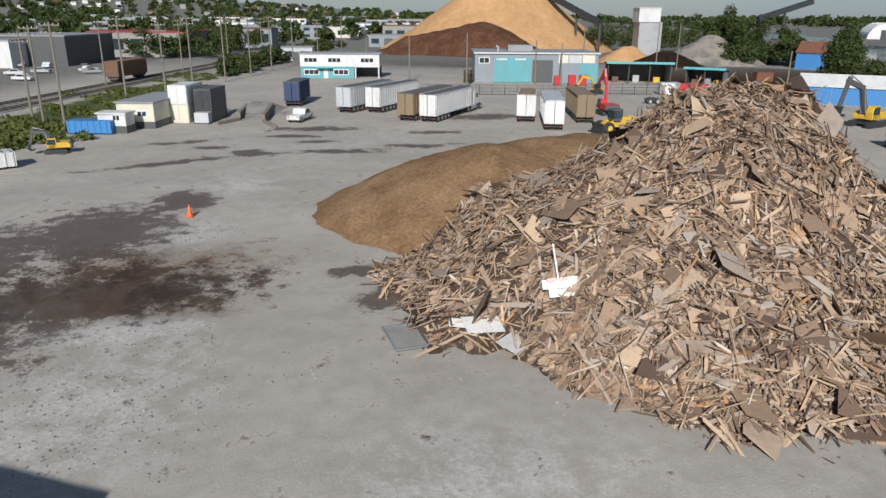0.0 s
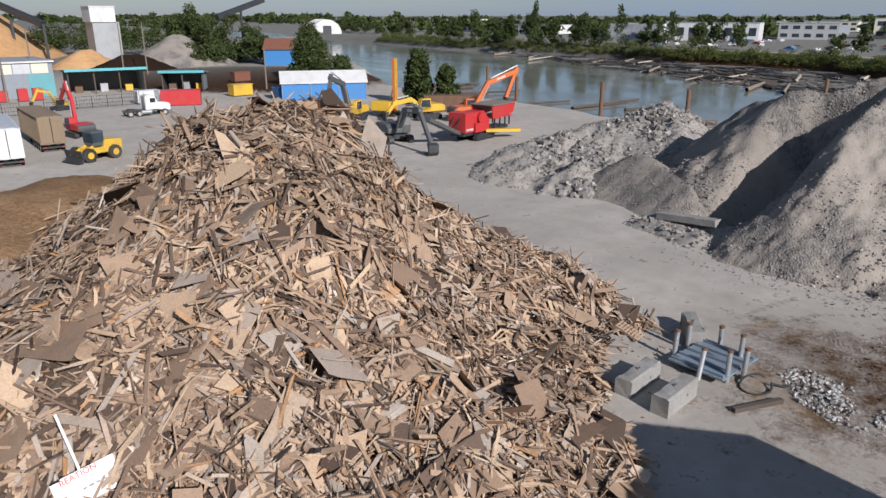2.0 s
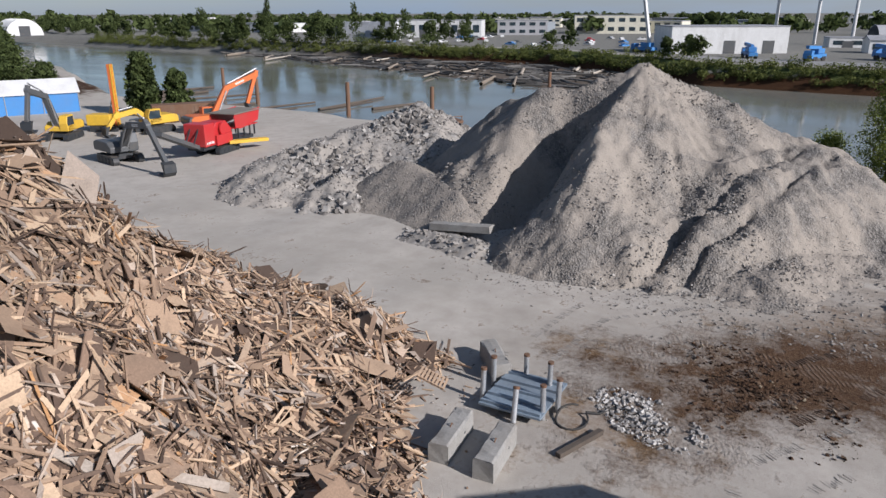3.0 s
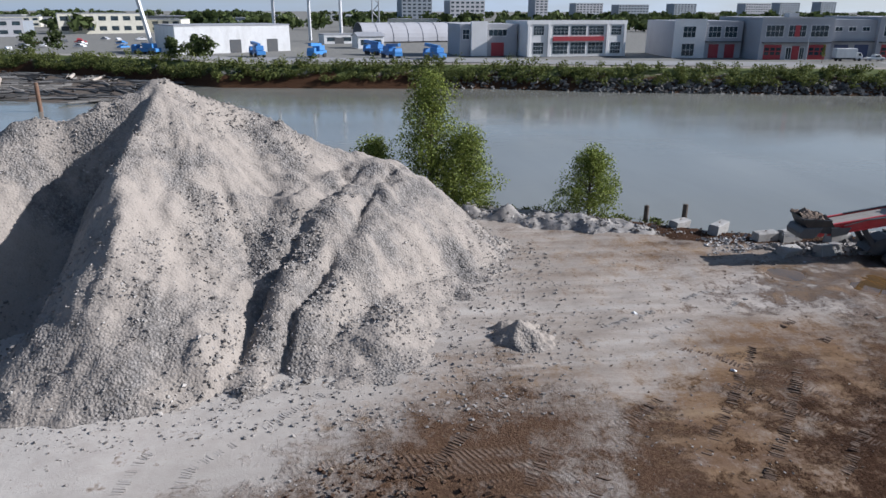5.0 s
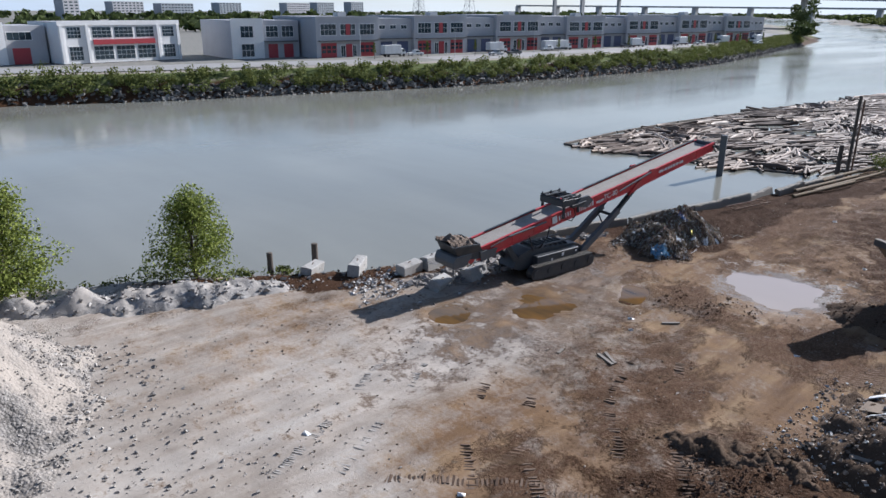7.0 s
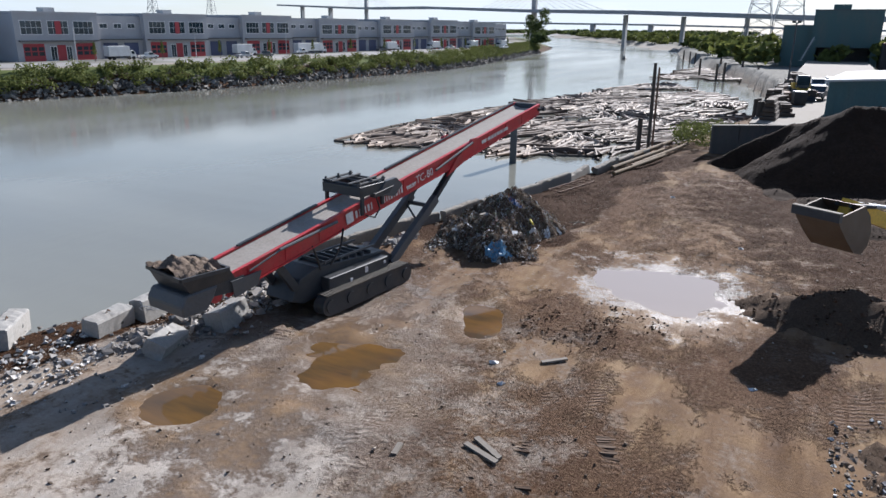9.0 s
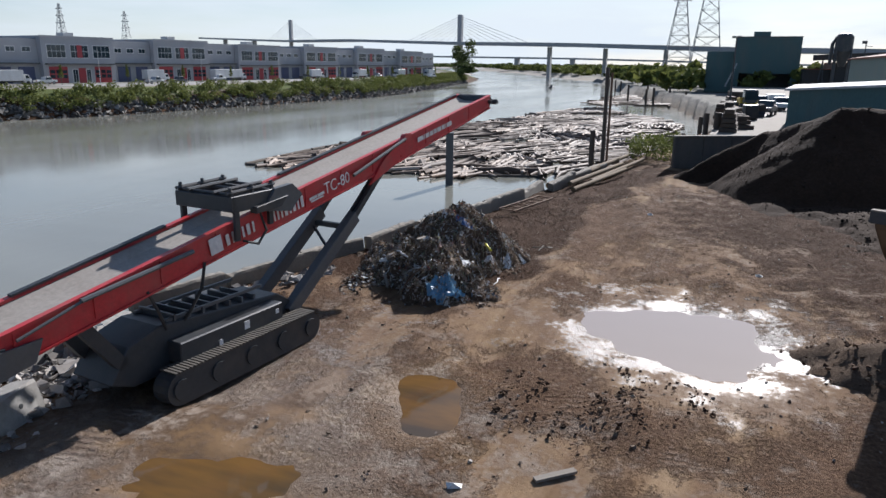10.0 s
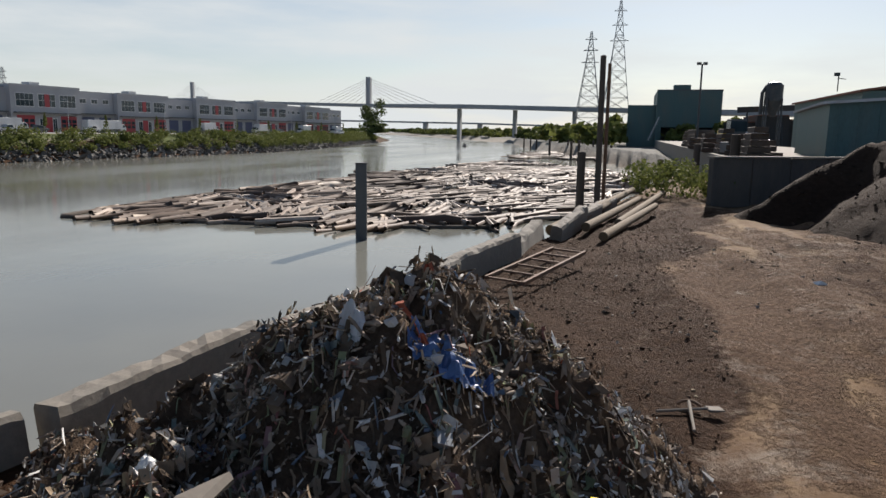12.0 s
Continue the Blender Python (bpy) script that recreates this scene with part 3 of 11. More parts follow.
def sheet(name, xs, ys, height, material, keep=None, fields=(), smooth=True):
    """A surface over a grid of xs and ys. keep: which cells stay. fields: named values of the points."""
    X, Y = np.meshgrid(xs, ys)
    Z = height(X, Y)
    nx, ny = len(xs), len(ys)
    i = np.arange(nx * ny).reshape(ny, nx)
    quads = np.stack([i[:-1, :-1], i[:-1, 1:], i[1:, 1:], i[1:, :-1]], -1).reshape(-1, 4)
    if keep is not None:
        k = keep(X, Y, Z)
        kc = (k[:-1, :-1] | k[:-1, 1:] | k[1:, 1:] | k[1:, :-1]).reshape(-1)
        quads = quads[kc]
    used = np.zeros(nx * ny, bool)
    used[quads.ravel()] = True
    remap = np.cumsum(used) - 1
    co = np.stack([X.ravel(), Y.ravel(), Z.ravel()], -1)[used]
    quads = remap[quads]
    me = array_mesh(name, co, quads)
    me.polygons.foreach_set("use_smooth", np.full(len(quads), smooth))
    for key, fn in fields:
        a = me.attributes.new(key, "FLOAT", "POINT")
        a.data.foreach_set("value", np.clip(fn(X, Y), 0, 1).ravel()[used].astype(np.float32))
    me.materials.append(material)
    return new(name, me)


def array_mesh(name, co, quads):
    me = bpy.data.meshes.new(name)
    n = quads.shape[1]
    me.vertices.add(len(co))
    me.vertices.foreach_set("co", np.asarray(co, np.float32).ravel())
    me.loops.add(quads.size)
    me.loops.foreach_set("vertex_index", quads.astype(np.int32).ravel())
    me.polygons.add(len(quads))
    me.polygons.foreach_set("loop_start", np.arange(0, quads.size, n, dtype=np.int32))
    me.polygons.foreach_set("loop_total", np.full(len(quads), n, np.int32))
    me.update(calc_edges=True)
    me.polygons.foreach_set("use_smooth", np.zeros(len(quads), bool))
    return me


BOX_V = np.array([(-1, -1, -1), (1, -1, -1), (1, 1, -1), (-1, 1, -1), (-1, -1, 1), (1, -1, 1), (1, 1, 1), (-1, 1, 1)]) * 0.5
BOX_F = np.array([(0, 3, 2, 1), (4, 5, 6, 7), (0, 1, 5, 4), (1, 2, 6, 5), (2, 3, 7, 6), (3, 0, 4, 7)])


def frames_from(normal, spin):
    """Axes (n, 3, 3) whose third column is the normal, turned about it."""
    n = normal / np.linalg.norm(normal, axis=1, keepdims=True)
    ref = np.where(np.abs(n[:, 2:3]) > 0.9, np.array([[1.0, 0, 0]]), np.array([[0, 0, 1.0]]))
    a = np.cross(ref, n)
    a /= np.linalg.norm(a, axis=1, keepdims=True)
    b = np.cross(n, a)
    c, s = np.cos(spin)[:, None], np.sin(spin)[:, None]
    return np.stack([a * c + b * s, b * c - a * s, n], -1)


def scatter_boxes(name, centre, axes, size, material, ragged=0.12, rs=None):
    """Many small blocks with slightly uneven corners in one mesh."""
    rs = rs or np.random.RandomState(3)
    n = len(centre)
    local = BOX_V[None] * (1 + np.reshape(ragged, (-1, 1, 1)) * (rs.rand(n, 8, 3) - 0.5) * 2) * size[:, None, :]
    co = np.einsum("nij,nkj->nki", axes, local) + centre[:, None]
    quads = (BOX_F[None] + 8 * np.arange(n)[:, None, None]).reshape(-1, 4)
    me = array_mesh(name, co.reshape(-1, 3), quads)
    me.materials.append(material)
    return new(name, me)


def scatter_rocks(name, centre, radius, material, rs, flat=0.75):
    """Many small angular stones in one mesh."""
    n = len(centre)
    size = radius[:, None] * (0.75 + 0.95 * rs.rand(n, 3))
    ax = frames_from(rs.randn(n, 3) * 0.8 + [[0, 0, 0.6]], rs.rand(n) * 6.28)
    local = BOX_V[None] * (1 - 0.75 * rs.rand(n, 8, 3) * (rs.rand(n, 8, 1) < 0.7)) * size[:, None, :]
    co = np.einsum("nij,nkj->nki", ax, local)
    co[:, :, 2] *= flat
    co += centre[:, None]
    quads = (BOX_F[None] + 8 * np.arange(n)[:, None, None]).reshape(-1, 4)
    me = array_mesh(name, co.reshape(-1, 3), quads)
    me.materials.append(material)
    return new(name, me)


def foliage(name, clumps, material, per, leaf, rs, parent=None):
    """Leaves, as small bent quads scattered through clumps of (x, y, z, radius, height)."""
    c = np.repeat(np.array(clumps, float), per, axis=0)
    n = len(c)
    d = rs.randn(n, 3)
    d /= np.linalg.norm(d, axis=1, keepdims=True)
    r = (0.25 + 0.75 * rs.rand(n, 1) ** 0.5) * (0.8 + 0.35 * rs.rand(n, 1))
    centre = c[:, :3] + d * r * np.stack([c[:, 3], c[:, 3], c[:, 4]], -1)
    ax = frames_from(d + 0.9 * rs.randn(n, 3), rs.rand(n) * 6.28)
    s = leaf * (0.6 + 0.8 * rs.rand(n, 1))
    local = np.array([(-1, 0, 0), (0, -0.6, 0.12), (1, 0, 0), (0, 0.6, 0.12)])[None] * s[:, :, None]
    co = np.einsum("nij,nkj->nki", ax, local) + centre[:, None]
    quads = np.arange(n * 4).reshape(-1, 4)
    me = array_mesh(name, co.reshape(-1, 3), quads)
    me.materials.append(material)
    ob = new(name, me)
    if parent is not None:
        ob.parent = parent
    return ob

# ---------------------------------------------------------------- land, river
NEAR_BANK = [(-4500, 1500), (-1400, 520), (-976, 320), (-836, 258), (-536, 140), (-464, 122), (-301, 86), (-215, 60), (-150, 47.5), (-110, 46.5),
             (-85, 50), (-65, 53.3), (-45, 56.3), (-27, 60), (-8, 65), (3, 72), (30, 84), (60, 90), (105, 97), (125, 93), (142, 98), (220, 140), (420, 215), (800, 300), (4500, 700)]
FAR_BANK = [(-4500, 2300), (-1400, 760), (-900, 400), (-693, 315), (-530, 236), (-495, 222), (-431, 204), (-340, 184), (-261, 166), (-219, 160), (-164, 164), (-117, 167), (-73, 179),
            (-48, 185), (-20, 197), (22, 203), (48, 208), (90, 242), (116, 258), (190, 264), (250, 264), (330, 272), (486, 305), (800, 400), (4500, 1000)]
WATER = -3.7


def near_x(y):
    return np.interp(y, *zip(*NEAR_BANK))


def far_x(y):
    return np.interp(y, *zip(*FAR_BANK))


def land(x, y):
    """The level of the yard and of the land beyond the river."""
    z = -0.3 + 0.65 * sstep(-15, 50, y)
    n, f = near_x(y), far_x(y)
    inner = np.where(y < 0, 1.2, 5.0)
    z = z + (-7.0 - z) * sstep(0, 1, (x - n + 0.6) / inner)
    back = sstep(-8, 8, x - f)
    z = np.where(x > (n + f) / 2, -7.0 + back * 8.5, z)
    hill = sstep(900, 2800, y) * sstep(400, -1500, x)
    return z + hill * 75


def churn_field(x, y):
    """Where machines have torn up the mud."""
    v = 0.38 + 0.5 * fbm(x, y * 0.6, 9, 3)
    for cx, cy, rx, ry, t in ((43, 0.5, 4.0, 2.4, -35), (38.0, -4, 3.5, 3.5, 0), (47.5, -19.5, 4.5, 1.6, -20), (38, 15, 8.5, 4.8, -40), (40, -18, 3, 3, 0), (50.5, -14.5, 2.4, 4.5, 12), (52, -4.5, 4, 1.6, -30), (49, -9, 2.5, 2, 40), (37.5, 21, 4, 3, -40), (44, -9, 3, 5, 20)):
        v = np.maximum(v, 1.2 * ellipse(x, y, cx, cy, rx, ry, t) + 0.1 * fbm(x, y, 2, 3))
    v = v + 0.17 * sstep(-24, -30, y) - 0.55 * ellipse(x, y, 52, 5, 7, 6, 20) - 0.3 * ellipse(x, y, 47, -2.5, 3, 5, 60)
    return np.clip(v, 0, 1)


def ruts(x, y):
    s = sstep(16, 2, y) * (x > 20)
    near = (np.abs(x - 15) < 75) & (np.abs(y) < 95)
    bumps = fbm(x, y, 6.0, 3) * 0.16 + fbm(x * 1.0, y * 0.35, 1.7, 5, 0.6) * 0.16 * (0.2 + s) + fbm(x, y, 0.7, 3, 0.7) * (0.02 + 0.16 * s * churn_field(x, y) ** 2)
    lane = np.sin((x + 0.14 * y + 0.8 * fbm(x, y, 14, 2)) * 2.1) * 0.05 * s
    return np.where(near, bumps + lane, fbm(x, y, 60, 3) * 0.3)


PUDDLES = [(44.9, -25.0, 2.55, 2.45, 10, 0), (52.5, -12.8, 1.25, 1.7, 40, 1), (50.4, -18.0, 0.8, 1.15, 20, 1), (55.4, -8.3, 0.9, 1.1, 30, 1)]


def hollow(x, y):
    h = 0.0
    for cx, cy, rx, ry, t, _ in PUDDLES:
        e = ellipse(x, y, cx, cy, rx, ry, t)
        h = h + 0.17 * sstep(0.2, 0.8, e + fbm(x, y, 1.6, 4) * (0.5 if _ else 0.22))
    return h


def ground_z(x, y):
    n = near_x(y)
    dry = sstep(1.5, -2.5, x - n) + (x > far_x(y))
    e = sum(ellipse(x, y, cx, cy, rx * 1.7, ry * 1.7, t) > 0.35 for cx, cy, rx, ry, t, _ in PUDDLES)
    return land(x, y) + ruts(x, y) * np.clip(dry, 0, 1) * np.where(e > 0, 0.14, 1.0) - hollow(x, y)


def mud_field(x, y):
    edge = np.interp(y, [-30, -16, -12, -8, -4, 0, 2, 6, 8, 12], [80, 66, 57, 52, 49.5, 47.5, 46.5, 43.5, 41.5, 37.5])
    v = 0.95 * sstep(4.0, -3.0, x - edge + 5.0 * fbm(x, y * 0.7, 7, 4)) * sstep(18, 9, y + 5 * fbm(x, y, 9, 3)) * sstep(24, 30, x + 0.1 * y)
    v = np.maximum(v, 0.66 * ellipse(x, y, 60.0, -3.5, 6.5, 9.5, 10))
    v = v - 0.40 * ellipse(x, y, 52.0, -8.0, 5.0, 7.0, 10) * (v > 0.5)
    streaks = 0.5 + 1.3 * fbm(x * 0.9 + 0.5 * y, y * 0.45 - 0.25 * x, 3.2, 4, 0.6)
    v = np.maximum(v, 0.36 * streaks * sstep(26, 16, y) * sstep(40, 44, x + 0.3 * y))
    v = np.maximum(v, 1.2 * ellipse(x, y, 36.6, 16.4, 8.6, 4.4, -40))
    v = np.maximum(v, 0.85 * ellipse(x, y, 35.4, 23.5, 3.2, 2.2, 60))
    v = v - 0.5 * ellipse(x, y, 30.5, 13.5, 3.0, 5.5, -40)
    v = np.maximum(v, 0.5 * ellipse(x, y, 44, -8, 9, 8))
    v = np.maximum.reduce([v, 1.0 * ellipse(x, y, -18, 38, 8, 6, 30) - 0.1, 0.95 * ellipse(x, y, -17.0, 35.6, 5.6, 3.4, -8)])
    return v * (np.abs(x) < 150)


def wet_field(x, y):
    v = 0.0
    for cx, cy, rx, ry, t in ((-19.5, 35.5, 7.5, 3.4, 18), (-24, 47, 4.5, 6.0, 10), (-27, 30, 7, 7, 0), (-21, 56, 2.2, 3, 30), (-5.0, 40.0, 2.0, 0.8, 20), (-2.0, 36.5, 2.6, 1.6, 40),
                              (-24, 79, 6, 0.7, -22), (-15, 84, 3.5, 0.6, 12), (-31, 83, 4, 0.8, 30), (6.5, 107, 5.5, 2.6, 15), (-17, 94, 5, 1.6, 5), (-1, 92, 3, 1.2, 10), (-31, 41, 6, 6, 0), (-27, 72, 7, 0.8, 35), (-20, 76, 5, 0.7, 20), (-12, 78, 6, 0.8, 8), (-3, 82, 5, 0.9, 15), (-19, 88, 4, 0.8, -10)):
        v = np.maximum(v, 1.06 * ellipse(x, y, cx, cy, rx, ry, t))
    for cx, cy, rx, ry, t, _ in PUDDLES:
        v = np.maximum(v, 0.95 * ellipse(x, y, cx, cy, rx * 1.25, ry * 1.25, t))
    v = np.maximum(v, 0.72 * ellipse(x, y, 53.5, -11.5, 4.5, 9.5, 8))
    return v


def slick_field(x, y):
    v = 0.82 * ellipse(x, y, 44.7, -25.0, 3.0, 2.9)
    v = np.maximum(v, 0.8 * ellipse(x, y, 53.4, -12.5, 3.0, 8.0, 8))
    v = np.maximum(v, 0.6 * ellipse(x, y, 43.5, -21.8, 2.0, 1.5, 20))
    for cx, cy, rx, ry, t, k in PUDDLES:
        if k:
            v = np.maximum(v, 0.75 * ellipse(x, y, cx, cy, rx * 1.35, ry * 1.35, t))
    return v


def dirt_field(x, y):
    """Brown dirt trodden into the pale yard between the gravel and the mud."""
    yard = 0.85 * sstep(38, 45, x + 0.35 * y) * sstep(24, 12, y) * (0.75 + 0.8 * fbm(x, y, 6, 3)) + 0.25 * sstep(20, 30, x) * sstep(34, 26, y)
    return np.maximum(yard, 0.95 * sstep(-6, -15, y) * sstep(24, 32, x) * (x < near_x(y)))


def rusty_field(x, y):
    v = 0.0 * x
    for cx, cy, rx, ry, t, k in PUDDLES:
        if k:
            v = np.maximum(v, 0.8 * ellipse(x, y, cx, cy, rx * 1.75, ry * 1.75, t))
    return np.maximum(v, 0.5 * ellipse(x, y, 53.4, -10.5, 2.6, 5.5, 8))


def soil_field(x, y):
    d = near_x(y) - x
    wide = 5.6 + 2.3 * sstep(-46, -33, y)
    strip = 1.0 * sstep(0.3, 1.2, d) * sstep(wide + 0.8, wide - 0.6, d + 1.4 * fbm(x, y, 3, 3)) * sstep(-24, -29, y) * sstep(-64, -56, y)
    edge = 0.75 * sstep(0.3, 1.0, d) * sstep(5.0, 3.4, d + 2.0 * fbm(x, y, 3, 3)) * sstep(4, 0, y) * sstep(-26, -20, y)
    strip = np.maximum(strip, edge)
    slope = 0.95 * sstep(-9, -6, x - far_x(y)) * sstep(5, 3, x - far_x(y))
    mill = 0.8 * sstep(1.2, 0.5, np.hypot((x - 12) / 52, (y - 262) / 62)) + 0.75 * sstep(1.15, 0.7, np.hypot((x - 82) / 36, (y - 180) / 42))
    apron = 1.0 * ellipse(x, y, 37.8, -45, 6.5, 11) * (y < -15)
    return np.maximum.reduce([0.75 * ellipse(x, y, 37, -34, 5, 7) * (y < -15), 0.62 * ellipse(x, y, 36.5, -1.5, 5.0, 6.5, 10), strip, slope, mill, apron])


def pale_field(x, y):
    v = np.maximum.reduce([0.62 * ellipse(x, y, -14.5, 24, 4.5, 6.5, -15), 0.95 * ellipse(x, y, -15.6, 31.2, 3.8, 1.5, 16)]) + 0 * x
    v = np.maximum(v, 0.8 * ellipse(x, y, -18, 47, 2.8, 3.5, 20))
    v = np.maximum(v, 0.75 * ellipse(x, y, -18, 62, 3.0, 3.0))
    # rim of the milky puddle: pale mud, with the glare of wet clay painted in
    v = np.maximum(v, 0.62 * ellipse(x, y, 45.0, -25.6, 3.6, 3.4))
    return np.maximum(v, 0.6 * ellipse(x, y, 2, 20, 5, 3))


def grass_field(x, y):
    rail = sstep(9, 4, np.abs(x + 56 + 0.03 * (y - 100))) * (y > 60)
    rail = rail * (0.35 + 0.6 * (fbm(x, y, 20, 3) > -0.05))
    far = (x > far_x(y) + 3) * sstep(14, 8, x - far_x(y)) * 0.9
    hill = sstep(700, 1300, y) * 0.9
    return np.maximum(np.maximum(rail, far), hill)


def far_field(x, y):
    return np.maximum.reduce([sstep(10, 20, x - far_x(y)), sstep(160, 260, y), sstep(-75, -95, x), sstep(-90, -130, y) * (x < near_x(y))])


def spaced(*stretches):
    out = []
    for a, b, step in stretches:
        out += list(np.arange(a, b, step))
    return np.array(out)


GX = spaced((-4500, -1000, 500), (-1000, -300, 100), (-300, -100, 20), (-100, -40, 4), (-40, 34, 0.8), (34, 62, 0.3), (62, 76, 0.6), (76, 320, 3.5), (320, 800, 40), (800, 4501, 370))
GY = spaced((-4500, -1500, 300), (-1500, -500, 60), (-500, -150, 14), (-150, -76, 3), (-76, -58, 0.8), (-58, 20, 0.32), (20, 72, 0.8), (72, 130, 2), (130, 460, 8), (460, 1000, 60), (1000, 4501, 350))
ground = sheet("ground", GX, GY, ground_z, M_GROUND, fields=(("mud", mud_field), ("wet", wet_field), ("slick", slick_field), ("dirt", dirt_field), ("rusty", rusty_field), ("churn", churn_field), ("soil", soil_field), ("grass", grass_field), ("pale", pale_field), ("far", far_field)))
tagged(ground, "dusty grey gravel yard with brown mud and wet stains", "ground", kind="structure")

river = sheet("water", spaced((20, 320, 10), (320, 1000, 60), (1000, 4501, 500)), spaced((-4500, -1000, 500), (-1000, 1000, 50), (1000, 4501, 500)),
              lambda x, y: np.full(x.shape, WATER), M_RIVER)
tagged(river, "wide calm grey-green river with faint ripples", "river", kind="structure")


def puddle(cx, cy, rx, ry, turn, rusty):
    g = Geo()
    n = 48
    rim = []
    for i in range(n):
        a = 2 * math.pi * i / n
        k = 1.6 + 0.25 * noise.noise((math.cos(a) * 1.5 + cx, math.sin(a) * 1.5 + cy, 0)) + 0.22 * noise.noise((math.cos(a) * 5 + cx, math.sin(a) * 5 + cy, 3))
        rim.append((math.cos(a) * rx * k, math.sin(a) * ry * k, 0))
    g.add([(0, 0, 0)] + rim, [(0, 1 + i, 1 + (i + 1) % n) for i in range(n)])
    z = float(land(np.array(cx), np.array(cy))) - 0.082
    return single("puddle", g, M_RUST_PUDDLE if rusty else M_PUDDLE, "shallow rust-brown puddle in rutted mud" if rusty else "large shallow milky puddle lying in mud",
                  "puddle", at(cx, cy, z, turn), kind="structure")


for p in PUDDLES:
    puddle(*p)

# ---------------------------------------------------------------- heaps
def ridge(x, y, a, b, ha, hb, slope, top=1.0):
    """A ridge from a to b, ha to hb high, whose flanks fall with the slope."""
    dx, dy = b[0] - a[0], b[1] - a[1]
    L = max(dx * dx + dy * dy, 1e-9)
    t = np.clip(((x - a[0]) * dx + (y - a[1]) * dy) / L, 0, 1)
    d = np.hypot(x - a[0] - t * dx, y - a[1] - t * dy)
    return ha + (hb - ha) * t - slope * (np.sqrt(d * d + top * top) - top)


def heap(name, height, x0, x1, y0, y1, step, material, label, category, kind=""):
    """A heap whose skirt runs a little into the ground."""
    xs, ys = np.arange(x0, x1, step), np.arange(y0, y1, step)
    ob = sheet(name, xs, ys, lambda x, y: np.maximum(height(x, y), land(x, y) - 0.6), material,
               keep=lambda x, y, z: z > land(x, y) - 0.45)
    return tagged(ob, label, category, kind=kind)


def slope_normal(height, x, y, e=0.4):
    return np.stack([-(height(x + e, y) - height(x - e, y)) / (2 * e), -(height(x, y + e) - height(x, y - e)) / (2 * e), np.ones_like(x)], -1)


def on_heap(height, count, x0, x1, y0, y1, rs, lowest=0.05):
    x, y = x0 + (x1 - x0) * rs.rand(count), y0 + (y1 - y0) * rs.rand(count)
    z = height(x, y)
    k = z > land(x, y) + lowest
    return x[k], y[k], z[k]


# waste wood
def wood_h(x, y):
    h = np.maximum(ridge(x, y, (14.5, 39.1), (18.4, 43.2), 10.8, 12.4, 0.67, 1.0), ridge(x, y, (5, 36), (8.9, 40.2), 4.3, 7.4, 0.5))
    h = np.maximum(h, ridge(x, y, (2, 38), (-1.5, 39), 2.2, 1.1, 0.45))
    h = np.minimum(h, 10.9 + 0.12 * (h - 10.9)) - 0.5 + fbm(x, y, 5.0, 4, 0.55) * 1.3 + fbm(x, y, 0.9, 2) * 0.6
    # a hollow flank above a low skirt on the river side
    d = np.hypot(x - 18.4, y - 43.2)
    side = sstep(-0.2, 0.5, (x - 18.4) / np.maximum(d, 0.1) + 0.25)
    return h - 1.75 * sstep(2.0, 8.0, d) * sstep(20.0, 13.5, d) * side


# ground-up wood in front of the lorries
def sawdust_h(x, y):
    h = ridge(x, y, (3.5, 54.0), (13, 60), 5.5, 5.2, 0.53, 4.0)
    return h + fbm(x, y, 4.0, 4, 0.5) * 0.6 + fbm(x, y, 0.8, 2) * 0.08


# the mountain of pale chips and the dark fuel before it
def chips_h(x, y):
    return np.maximum(ridge(x, y, (22, 326), (30, 330), 31, 31, 0.72, 4), ridge(x, y, (22, 326), (-10, 330), 20, 9, 0.6, 4)) + fbm(x, y, 14, 4) * 2.0


def hog_h(x, y):
    return ridge(x, y, (-8, 288), (16, 282), 8, 13, 0.62, 5) + fbm(x, y, 9, 4) * 2.5


# crushed concrete: crests, a spur towards the yard and a second tip beyond a gully
GRAVEL_CRESTS = [((62.6, 29.4), (64.0, 25.2), 11.35, 9.35, 0.70), ((64.0, 25.2), (65.0, 18.5), 9.35, 6.0, 0.66), ((65.0, 18.5), (64.6, 15.9), 6.0, 4.9, 0.72),
                 ((62.6, 29.4), (60.4, 33.0), 11.35, 10.1, 0.84), ((60.4, 33.0), (59.8, 37.2), 10.1, 9.6, 0.84), ((59.8, 37.2), (60.9, 40.4), 9.6, 8.4, 0.92),
                 ((60.9, 40.4), (66.0, 41.0), 8.4, 5.0, 0.95), ((60.9, 40.4), (52.6, 38.6), 8.2, 2.5, 0.92), ((62.4, 29.6), (55.5, 30.2), 11.2, 8.3, 0.82),
                 ((55.5, 30.2), (50.6, 29.6), 8.3, 5.9, 0.76), ((50.6, 29.6), (45.4, 29.0), 5.9, 1.6, 0.70)]


